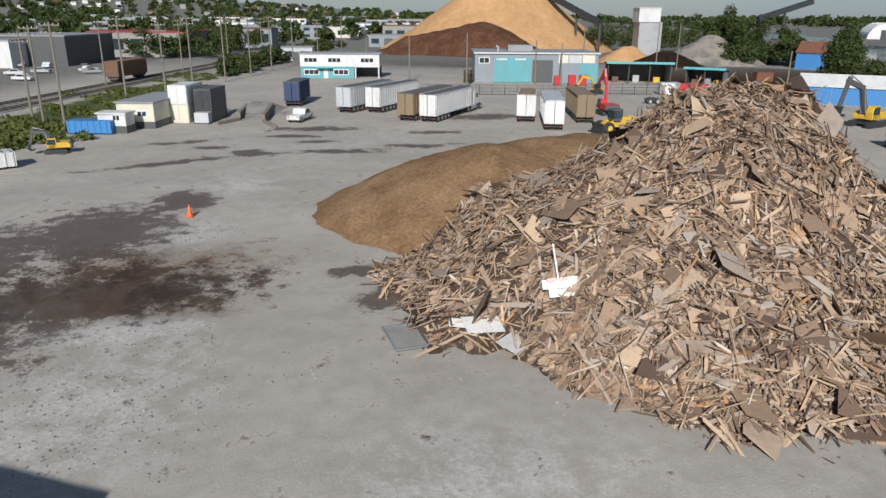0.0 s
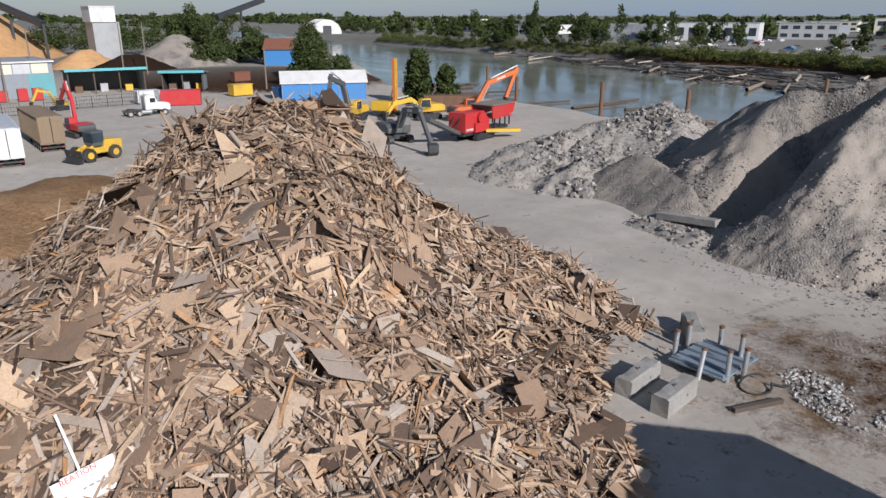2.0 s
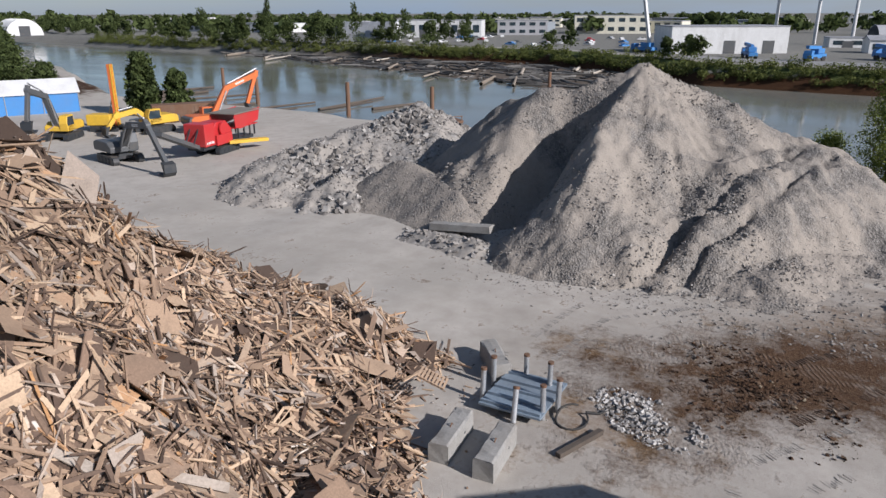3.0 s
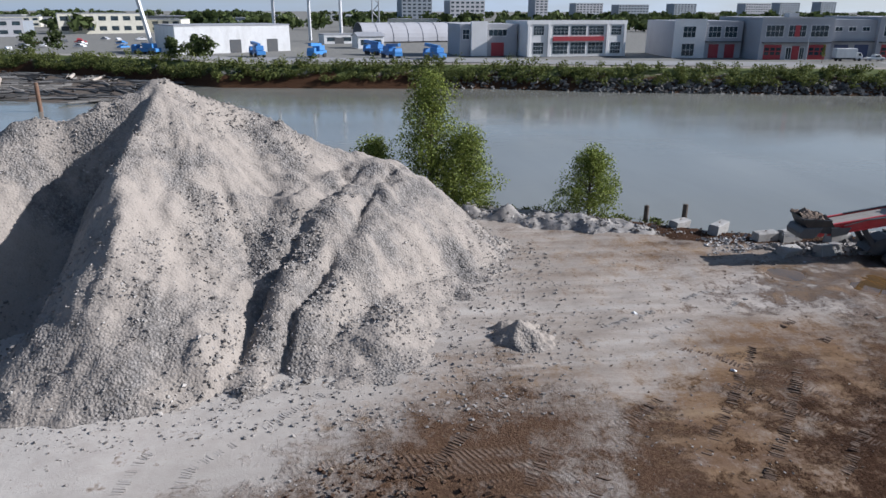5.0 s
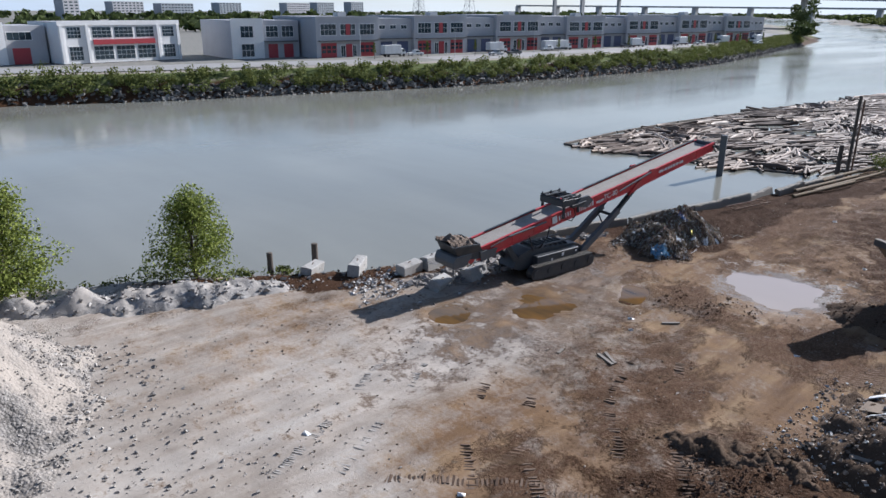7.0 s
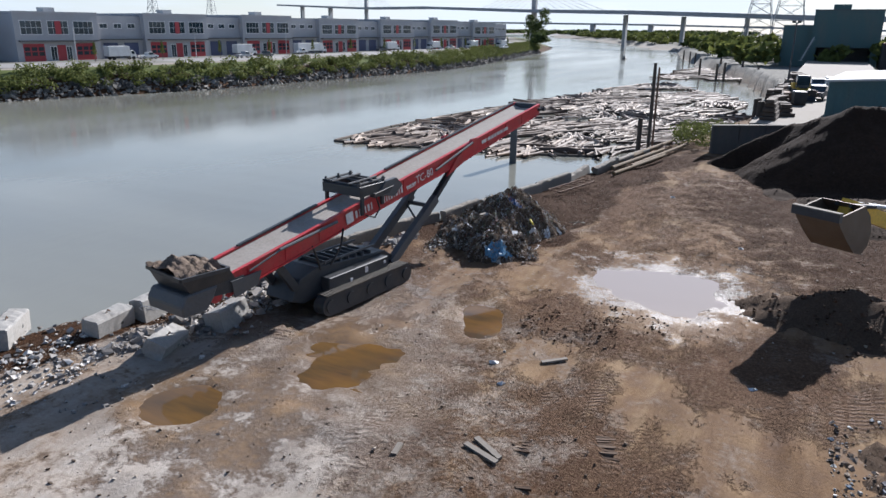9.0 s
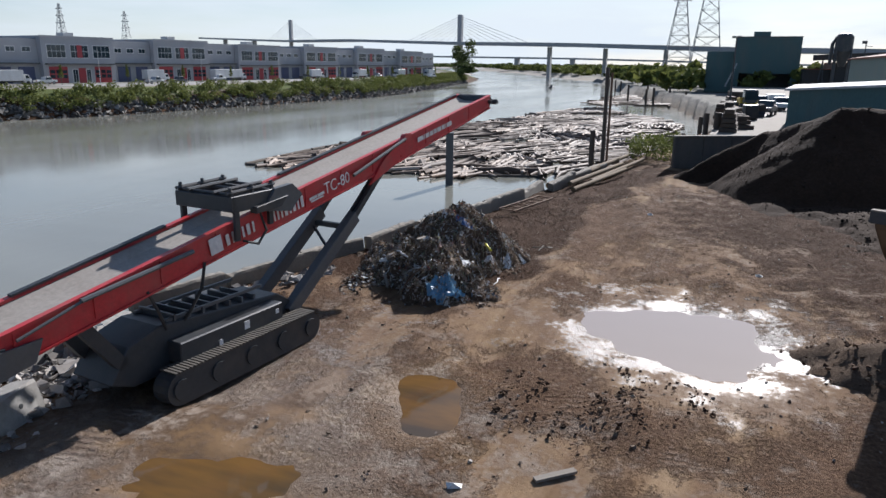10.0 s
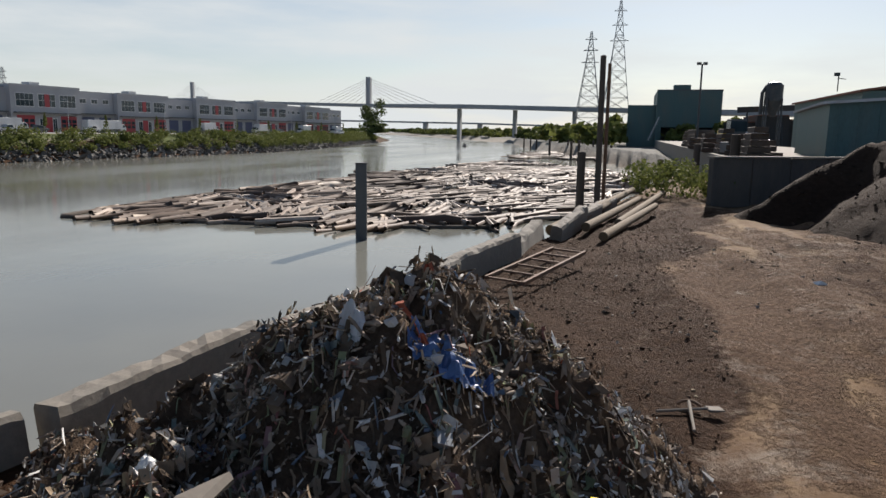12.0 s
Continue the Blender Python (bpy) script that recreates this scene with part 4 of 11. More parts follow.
def gravel_h(x, y):
    """The height of the crushed concrete."""
    wx, wy = x + 0.5 * fbm(x, y, 5.0, 3), y + 0.5 * fbm(x + 40, y, 5.0, 3)
    h = np.full(np.shape(x), -5.0)
    for a, b, ha, hb, slope in GRAVEL_CRESTS:
        h = np.maximum(h, ridge(wx, wy, a, b, ha, hb, slope, 0.25))
    # runnels down the slopes
    a = np.arctan2(y - 27.5, x - 60.5)
    run = fbm(a * 11.0 + 0.35 * fbm(x, y, 2.5, 2), np.hypot(x - 60.5, y - 27.5) * 0.16, 1.0, 4, 0.6)
    h = h + 0.30 * run * sstep(0.0, 1.5, 11.3 - h)
    # the gully between the spur and the second tip
    g = np.clip((61.0 - x) / 14.5, 0, 1)
    h = h - 3.2 * np.exp(-((y - (32.9 + 2.6 * g)) / 2.1) ** 2) * sstep(0.0, 0.3, g) * sstep(46, 49, x)
    # the loader's ramp with its two wheel ruts
    t = np.clip((62.5 - x) / 18.5, 0, 1)
    lane = (y - (16.9 + 7.3 * t)) * 0.93 + 0.9 * fbm(x, y, 5.5, 3)
    ramp = ridge(x, y, (62.8, 17.2), (44.0, 24.2), 5.5, 0.1, 0.74, 1.5)
    k = (1.2 + 2.2 * sstep(62, 56, x)) * sstep(0.3, 2.5, ramp)
    h = 0.5 * (h + ramp + np.sqrt((h - ramp) ** 2 + k * k))
    h = np.maximum(h, ridge(x, y, (62.5, 13.4), (47.5, 18.4), 1.3, 0.75, 0.30, 1.0))
    on = sstep(2.6, 1.9, np.abs(lane)) * (x < 63.5) * (x > 43.5)
    h = h + fbm(x, y, 0.9, 3, 0.65) * 0.22 * on
    rut = np.exp(-((lane - 1.0) / 0.24) ** 2) + np.exp(-((lane + 1.0) / 0.24) ** 2)
    h = h - np.clip(0.40 + 0.4 * fbm(x, y, 2.6, 3), 0.10, 0.6) * rut * on
    h = h + (0.22 + 0.4 * fbm(x + 9, y, 2.0, 3)) * np.exp(-((lane - 2.0) / 0.4) ** 2) * (x > 45) * (x < 62) + (0.2 + 0.5 * fbm(x, y + 7, 2.0, 3)) * np.exp(-((lane + 2.1) / 0.4) ** 2) * (x > 45) * (x < 62)
    return h + fbm(x, y, 3.5, 4, 0.6) * 0.6 + fbm(x + 3, y, 1.5, 3, 0.6) * 0.26 + fbm(x, y, 0.7, 3, 0.65) * 0.13


def small_gravel_h(x, y):
    h = np.maximum(ridge(x, y, (54.9, 47.2), (54.2, 44.6), 3.5, 3.3, 0.62, 0.25), ridge(x, y, (54.2, 44.6), (51.4, 39.8), 3.2, 2.6, 0.62, 0.3))
    return h + fbm(x, y, 2.4, 4) * 0.28 + fbm(x, y, 0.5, 2) * 0.1


def rubble_h(x, y):
    h = np.maximum(ridge(x, y, (65.5, 51.5), (62, 55), 6.4, 5.2, 0.55, 0.8), ridge(x, y, (62, 55), (55, 59), 4.6, 3.0, 0.5, 1.2))
    h = np.maximum(h, ridge(x, y, (55, 58), (50.5, 57), 2.6, 1.6, 0.45, 1.5))
    h = np.maximum(h, ridge(x, y, (58, 52), (52, 52), 3.0, 1.6, 0.45, 1.5))
    return h + fbm(x, y, 3.0, 4, 0.6) * 1.1 + fbm(x, y, 0.8, 2) * 0.25


def berm_h(x, y):
    """A low bank of rubble between the yard and the river."""
    h = np.maximum.reduce([ridge(x, y, a, b, ha, hb, 0.6, 0.3) for a, b, ha, hb in (((71.2, 9.5), (69.0, 6.0), 0.5, 0.55), ((69.0, 6.0), (66.8, 1.6), 0.4, 0.6), ((66.4, 0.8), (65.0, -2.6), 0.65, 0.35))])
    return h + fbm(x, y, 1.3, 4, 0.6) * 0.55


def block_debris_h(x, y):
    return ridge(x, y, (46.2, 40), (46.2, 33.5), 0.9, 0.8, 0.5, 0.7) + fbm(x, y, 1.4, 3, 0.6) * 0.5


# dark soil beside the quay and the scrap by the river wall
def soil_h(x, y):
    h = np.maximum(ridge(x, y, (37.8, -55.4), (32, -57.5), 5.2, 5.0, 0.76, 0.3), ridge(x, y, (37.8, -55.6), (41.8, -60.5), 5.0, 3.0, 0.92, 0.2))
    h = np.maximum(h, ridge(x, y, (41.8, -60.5), (46.9, -57.3), 3.1, 0.5, 0.80, 0.2))
    h = np.maximum(h, ridge(x, y, (32, -57.5), (26, -60), 5.0, 4.6, 0.72, 0.6))
    h = np.maximum(h, ridge(x, y, (38.5, -49), (34, -43), 0.1, 0.6, 0.22, 2.0))
    return h + fbm(x, y, 3.0, 4, 0.5) * 0.32 + fbm(x, y, 0.9, 4, 0.6) * 0.15


def mud_heap_h(x, y):
    return ridge(x, y, (37.6, -24.5), (39.6, -24.2), 0.9, 0.5, 0.5, 0.5) + fbm(x, y, 1.0, 4, 0.6) * 0.5


def scrap_h(x, y):
    h = np.maximum(ridge(x, y, (54.1, -30.4), (54.4, -29.4), 1.85, 1.75, 0.95, 0.35), ridge(x, y, (54.4, -27.6), (53.2, -26.2), 1.1, 0.7, 0.7, 0.4))
    h = np.maximum(h, ridge(x, y, (55.4, -27.2), (55.4, -29.2), 0.45, 0.9, 0.6, 0.4))
    h = np.maximum(h, ridge(x, y, (54.2, -31.5), (54.0, -33.6), 0.8, 0.25, 0.6, 0.4))
    return h + fbm(x, y, 0.8, 5, 0.65) * 0.6 - 0.05


# the core's dark colour also stands in for shade between the loose pieces
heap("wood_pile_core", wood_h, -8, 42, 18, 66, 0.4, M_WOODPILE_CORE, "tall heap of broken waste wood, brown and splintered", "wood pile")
heap("sawdust_pile", sawdust_h, -16, 36, 38, 80, 0.5, M_SAWDUST, "broad orange-brown mound of ground-up wood", "sawdust pile")
heap("wood_chip_mountain", chips_h, -60, 90, 270, 390, 2.5, M_CHIPS, "huge pale orange mountain of wood chips", "wood chip pile")
heap("hog_fuel_pile", hog_h, -40, 62, 240, 320, 2.0, M_HOGFUEL, "dark red-brown pile of shredded bark", "bark pile")
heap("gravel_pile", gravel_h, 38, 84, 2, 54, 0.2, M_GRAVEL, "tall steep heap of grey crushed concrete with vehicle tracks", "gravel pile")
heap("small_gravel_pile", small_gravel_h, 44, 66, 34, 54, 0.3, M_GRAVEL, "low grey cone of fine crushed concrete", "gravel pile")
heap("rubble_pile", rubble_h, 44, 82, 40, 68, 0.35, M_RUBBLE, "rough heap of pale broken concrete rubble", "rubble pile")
heap("bank_berm", berm_h, 62, 75, -6, 13, 0.25, M_RUBBLE, "low grey bank of rubble along the river edge", "rubble bank")
heap("debris_bank", block_debris_h, 43, 50, 30, 43, 0.3, M_RUBBLE, "low bank of broken concrete beside a slab", "rubble pile")
heap("soil_pile", soil_h, 18, 54, -76, -34, 0.28, M_SOIL_HEAP, "dark brown heap of damp soil", "soil pile")
heap("mud_heap", mud_heap_h, 33, 44, -29, -19, 0.3, M_SCRAP_DIRT, "low dark heap of churned mud", "soil pile")
heap("scrap_heap", scrap_h, 48, 60, -38, -21, 0.12, M_SCRAP_DIRT, "tangled heap of mixed scrap, plastic and dirt", "scrap heap")

# ---------------------------------------------------------------- tracked conveyor beside the river
def crawler(parent, x0, x1, y0, width, height, material=None):
    """One crawler track: belt with shoes, frame and rollers."""
    r = height / 2
    outline = [(x0 + r - r * math.sin(math.pi * i / 8), r - r * math.cos(math.pi * i / 8)) for i in range(9)]
    outline = outline + [(x1 - r + r * math.sin(math.pi * i / 8), r + r * math.cos(math.pi * i / 8)) for i in range(9)]
    track = part("crawler_track", Geo().prism(outline, y0, y0 + width), material or M_STEEL, parent)
    n = int((x1 - x0) / 0.125)
    for i in range(n):
        x = x0 + r * 0.7 + (x1 - x0 - r * 1.4) * i / (n - 1)
        part("track_shoe", Geo().box(x - 0.035, x + 0.035, y0 - 0.03, y0 + width + 0.03, height - 0.01, height + 0.035), M_SHOE if material is None else material, track, "worn steel grouser plate" if i == 0 else "")
    for i in range(5):
        x = x0 + r + (x1 - x0 - 2 * r) * i / 4
        part("roller", Geo().rod((x, y0 - 0.05, r), (x, y0 + width + 0.05, r), r * 0.62, n=12), M_STEEL, track)
    return track


M_SHOE = surface("worn_track_steel", (0.075, 0.068, 0.06), 0.7, 0.2, dirt=0.5, big=1.5)


def bars(geo, x0, z0, widths, height, gap, m):
    """A row of plain bars, in the place of writing."""
    x = x0
    for w in widths:
        geo.box(x, x + w, -0.006, 0, z0, z0 + height, m)
        x += w + gap
    return geo


def lettering(text, size, material, parent, m, name="lettering"):
    cu = bpy.data.curves.new(name, "FONT")
    cu.body, cu.size, cu.extrude, cu.align_x, cu.align_y = text, size, 0.004, "LEFT", "CENTER"
    cu.materials.append(material)
    ob = new(name, cu)
    ob.parent = parent
    ob.matrix_local = m
    return ob


M_DIRT_CRUST = chip_material("dried_dirt_crust", [(0.3, (0.06, 0.045, 0.036)), (0.5, (0.15, 0.115, 0.09)), (0.7, (0.27, 0.22, 0.18))], 7)


def conveyor():
    SL, W = 0.177, 1.6
    c = thing("tracked_conveyor", at(56.64, -11.84, -0.3, -96.66), "long red tracked stacking conveyor with black undercarriage on muddy ground", "conveyor")

    def zt(s):
        return 2.65 + SL * s

    # boom: two deep side plates with flanges, belt between them
    for name, y in (("side_plate", 0.0), ("side_plate", W - 0.08)):
        g = Geo()
        g.prism([(-0.3, zt(-0.3) - 0.66), (14.0, zt(14.0) - 0.72), (21.9, zt(21.9) - 0.5), (21.9, zt(21.9)), (-0.3, zt(-0.3))], y, y + 0.08)
        g.prism([(-0.3, zt(-0.3) - 0.02), (21.9, zt(21.9) - 0.02), (21.9, zt(21.9) + 0.04), (-0.3, zt(-0.3) + 0.04)], y - 0.04, y + 0.12)
        g.prism([(-0.3, zt(-0.3) - 0.69), (14.0, zt(14.0) - 0.75), (21.9, zt(21.9) - 0.53), (21.9, zt(21.9) - 0.48), (14.0, zt(14.0) - 0.70), (-0.3, zt(-0.3) - 0.64)], y - 0.05, y + 0.13)
        for s in np.arange(0.6, 21.5, 1.75):
            g.box(s, s + 0.05, y - 0.03, y + 0.11, zt(s) - 0.58, zt(s) - 0.02)
        part(name, g, M_RED, c)
    g = Geo()
    for a, b, side in ((10.0, 21.6, 0), (1.5, 5.6, 0)):
        g.prism([(a, zt(a) - 0.01), (b, zt(b) - 0.01), (b, zt(b) + 0.09), (a, zt(a) + 0.09)], W - 0.12, W + 0.02)
    part("belt_guard", g, M_STEEL, c, "dark rubber skirt along the belt")
    belt = Geo()
    n = 40
    for i in range(n):
        a, b = -0.5 + 22.3 * i / n, -0.5 + 22.3 * (i + 1) / n
        for y0, y1, d0, d1 in ((0.09, 0.45, 0.0, -0.13), (0.45, W - 0.45, -0.13, -0.13), (W - 0.45, W - 0.09, -0.13, 0.0)):
            k = len(belt.v)
            belt.v += [(a, y0, zt(a) + d0 - 0.05), (b, y0, zt(b) + d0 - 0.05), (b, y1, zt(b) + d1 - 0.05), (a, y1, zt(a) + d1 - 0.05)]
            belt.f.append((k, k + 1, k + 2, k + 3))
    part("belt", belt, M_BELT, c, "dusty grey rubber belt")
    for s in np.arange(0.5, 22, 1.55):
        part("idler", Geo().rod((s, 0.09, zt(s) - 0.38), (s, W - 0.09, zt(s) - 0.38), 0.07, n=8), M_STEEL, c)
    part("head_pulley", Geo().rod((21.9, 0.05, zt(21.9) - 0.2), (21.9, W - 0.05, zt(21.9) - 0.2), 0.24, n=14), M_STEEL, c)
    g = Geo().box(21.7, 22.25, -0.16, 0.02, zt(21.9) - 0.32, zt(21.9) - 0.18)
    g.rod((22.0, -0.3, zt(21.9) - 0.25), (22.0, 0.0, zt(21.9) - 0.25), 0.11, n=10)
    part("drive_motor", g, M_STEEL, c)
    # joint of the folding boom
    g = Geo()
    for y in (-0.09, W):
        g.prism([(12.6, zt(12.6) - 0.95), (14.2, zt(14.2) - 0.7), (15.2, zt(15.2) + 0.1), (14.9, zt(14.9) + 0.16), (13.4, zt(13.4) - 0.35)], y, y + 0.08)
        g.rod((14.8, y - 0.05, zt(14.8) + 0.02), (14.8, y + 0.13, zt(14.8) + 0.02), 0.15, n=10)
    part("hinge_plate", g, M_RED, c, "red folding-joint plate")
    g = Geo().rod((11.6, -0.14, zt(11.6) - 0.32), (14.7, -0.14, zt(14.7) + 0.02), 0.055, n=8)
    part("folding_ram", g, M_CHARCOAL, c, "green-grey hydraulic ram")
    g = Geo().rod((2.0, -0.13, zt(2.0) + 0.0), (5.0, -0.13, zt(5) - 0.15), 0.06, n=8).rod((0.6, -0.13, zt(0.6) - 0.15), (2.2, -0.13, zt(2.2)), 0.035, n=8)
    part("folding_ram", g, M_CHARCOAL, c)
    # tail: flared feed hopper, crusted with dirt, over the tail drum
    hopper = Geo()
    low = [(-1.7, -0.05), (0.1, -0.05), (0.1, W + 0.05), (-1.7, W + 0.05)]
    rim = [(-2.15, -0.22, 3.05), (-0.3, -0.2, 2.95), (-0.2, W + 0.15, 3.0), (-2.0, W + 0.15, 3.1)]
    hopper.add([(x, y, 2.42) for x, y in low] + rim, [(i, (i + 1) % 4, (i + 1) % 4 + 4, i + 4) for i in range(4)] + [(3, 2, 1, 0)])
    for i in range(4):
        hopper.beam(rim[i], rim[(i + 1) % 4], 0.09, 0.12)
    part("feed_hopper", hopper, M_STEEL, c, "dented dark steel feed hopper caked in dirt")
    g = Geo().prism([(-2.1, 1.75), (-2.15, 2.1), (-1.95, 2.45), (-0.7, 2.5), (-0.9, 2.1), (-1.2, 1.75)], -0.12, W + 0.12)
    part("tail_guard", g, M_CHARCOAL, c, "dark curved drum guard", bevel=0.05)
    part("tail_drum", Geo().rod((-0.75, 0.0, 2.1), (-0.75, W, 2.1), 0.27, n=16), M_RED, c)
    for y in (-0.08, W + 0.02):
        part("tail_bracket", Geo().prism([(-1.1, 2.15), (-0.2, 2.05), (0.5, 2.15), (0.4, 2.5), (-1.0, 2.5)], y, y + 0.06), M_STEEL, c)
    rs = np.random.RandomState(5)
    u = np.linspace(-2.08, -0.35, 26)
    w = np.linspace(-0.16, W + 0.1, 24)
    dirt = sheet("spilt_dirt", u, w, lambda x, y: 3.02 + 0.3 * np.exp(-((x + 1.7) ** 2 + (y - 0.9) ** 2) / 0.7) + 0.35 * fbm(x, y, 0.5, 4, 0.65), M_DIRT_CRUST)
    dirt.parent = c
    # a skirt of rubber strips hangs below the near side
    part("rubber_skirt", Geo().prism([(-0.1, 1.85), (0.9, 2.05), (1.1, 2.5), (-0.2, 2.45)], -0.16, -0.1), M_CHARCOAL, c, "grey rubber skirt")
    # raised feed frame over the belt
    frame_ = part("feed_frame", Geo().box(6.3, 7.9, -0.22, -0.1, 4.10, 4.52).box(6.3, 7.9, W + 0.1, W + 0.22, 4.10, 4.52)
                  .box(6.25, 6.38, -0.22, W + 0.22, 4.12, 4.52).box(7.8, 7.92, -0.22, W + 0.22, 4.14, 4.5)
                  .prism([(7.0, 3.98), (7.95, 4.02), (8.25, 4.3), (7.0, 4.16)], -0.36, -0.1), M_STEEL, c, "black steel feed frame", bevel=0.015)
    for y in (-0.1, 0.35, W - 0.35, W + 0.1):
        part("rail", Geo().rod((6.2, y, 4.60), (7.95, y, 4.64), 0.05, n=8), M_STEEL, frame_)
    for x in (6.36, 7.1, 7.84):
        part("crossbar", Geo().rod((x, -0.16, 4.56), (x, W + 0.16, 4.56), 0.045, n=8), M_STEEL, frame_)
    for x, y in ((6.35, -0.1), (7.85, -0.1), (6.35, W + 0.1), (7.85, W + 0.1), (7.1, -0.1), (7.1, W + 0.1)):
        part("stud", Geo().rod((x, y, 4.5), (x, y, 4.74), 0.05, n=8), M_STEEL, frame_)
    for x in (6.45, 7.7):
        for y in (-0.2, W + 0.12):
            part("bracket", Geo().box(x - 0.08, x + 0.08, y, y + 0.09, zt(x) - 0.45, 4.15), M_STEEL, frame_)
    g = Geo().prism([(7.3, zt(7.3) + 0.05), (8.4, zt(8.4) - 0.32), (8.9, zt(8.9) + 0.0), (8.5, zt(8.5) + 0.42), (7.8, zt(7.8) + 0.5)], -0.3, -0.12)
    part("side_shield", g, M_CHARCOAL, c, "grey bent steel shield")
    part("hose", Geo().path([(7.2, -0.25, zt(7.2) + 0.1), (7.35, -0.32, zt(7.2) - 0.45), (7.0, -0.34, zt(7.2) - 0.75), (6.5, -0.3, zt(6.5) - 0.45)], 0.035), M_RUBBER, c)
    part("hose", Geo().path([(5.4, -0.05, zt(5.4) - 0.6), (5.2, -0.1, 2.4), (4.9, 0.0, 1.9), (4.7, 0.2, 1.5)], 0.04), M_RUBBER, c)
    part("hose", Geo().path([(3.7, 0.0, zt(3.7) - 0.6), (3.9, -0.05, 2.2), (4.2, 0.1, 1.6)], 0.04), M_RUBBER, c)
    # chassis, power pack, crawlers
    g = Geo().prism([(2.6, 0.75), (3.1, 1.5), (4.0, 1.75), (8.1, 1.4), (8.8, 0.95), (8.6, 0.55), (3.2, 0.5)], 0.1, W - 0.1)
    g.box(4.2, 7.8, -0.35, 0.25, 0.75, 1.32).box(4.6, 7.4, W - 0.2, W + 0.55, 0.75, 1.45)
    part("chassis", g, M_STEEL, c, "black steel chassis with engine box", bevel=0.03)
    g = Geo()
    for i in range(7):
        g.box(4.5 + 0.45 * i, 4.56 + 0.45 * i, 0.15, W - 0.15, 1.7 - 0.04 * i, 1.86 - 0.04 * i)
    g.box(4.3, 7.6, 0.2, 0.28, 1.72, 1.8).box(4.3, 7.6, W - 0.28, W - 0.2, 1.72, 1.8)
    part("engine_grille", g, M_CHARCOAL, c)
    for x, z, w, h in ((6.3, 0.98, 0.18, 0.22), (7.5, 1.05, 0.12, 0.12), (5.4, 0.85, 0.12, 0.14)):
        part("decal", Geo().box(x, x + w, -0.365, -0.35, z, z + h), M_DECAL, c)
    crawler(c, 3.4, 8.9, -0.75, 0.5, 0.82)
    crawler(c, 3.4, 8.9, W + 0.25, 0.5, 0.82)
    for y in (0.2, W - 0.2):
        part("front_pivot", Geo().beam((3.0, y, 1.1), (2.0, y, 2.5), 0.2, 0.3), M_STEEL, c)
    for y in (0.1, W - 0.1):
        leg = part("support_leg", Geo().beam((8.5, y, 0.7), (11.9, y, 3.0), 0.3, 0.42), M_CHARCOAL, c, "dark telescopic support leg", bevel=0.02)
        part("inner_leg", Geo().beam((11.3, y - 0.09, 2.62), (13.7, y - 0.09, zt(13.7) - 0.55), 0.11, 0.2)
             .beam((11.3, y + 0.09, 2.62), (13.7, y + 0.09, zt(13.7) - 0.55), 0.11, 0.2), M_STEEL, leg)
    part("cross_brace", Geo().beam((11.5, 0.1, 2.7), (11.5, W - 0.1, 2.7), 0.16, 0.16).rod((10.6, 0.15, 2.1), (11.4, W - 0.2, 2.6), 0.05), M_STEEL, c)
    part("foot_beam", Geo().beam((8.7, 0.1, 0.75), (8.7, W - 0.1, 0.75), 0.3, 0.3), M_STEEL, c)
    # marks on the boom
    tilt = math.degrees(math.atan(SL))
    on = lambda s, dz: pose(s, -0.047, zt(s) + dz, 0, -tilt, 0)
    part("maker_mark", bars(Geo(), 0, -0.17, (0.06, 0.07, 0.07, 0.12, 0.07, 0.12, 0.07, 0.12), 0.34, 0.085, on(7.95, -0.34)), M_DECAL, c, "white maker's mark")
    part("maker_mark", bars(Geo(), 0, -0.17, (0.12, 0.07, 0.1, 0.07, 0.12, 0.07), 0.3, 0.1, on(6.15, -0.32)), M_DECAL, c, "white maker's mark")
    part("maker_badge", Geo().box(0, 0.42, -0.006, 0, -0.22, 0.22, on(5.6, -0.32)), M_DECAL, c, "white square badge")
    part("maker_mark", bars(Geo(), 0, -0.05, (0.35, 0.32), 0.09, 0.04, on(9.5, -0.40)).box(0.0, 0.6, -0.006, 0, -0.12, -0.07, on(9.55, -0.40)), M_DECAL, c)
    lettering("TC-80", 0.50, M_DECAL, c, on(10.2, -0.34) @ pose(0, -0.004, 0, 90, 0, 0), "model_number")
    part("web_address_bar", bars(Geo(), 0, -0.09, (0.42, 0.06, 0.25, 0.25, 0.2, 0.3, 0.22, 0.06, 0.4), 0.17, 0.06, on(15.7, -0.28)), M_DECAL, c, "faded white line of writing")
    return c


conveyor()


M_BUCKET = surface("worn_bucket_steel", (0.115, 0.082, 0.055), 0.7, 0.2, dirt=0.5, big=0.8)


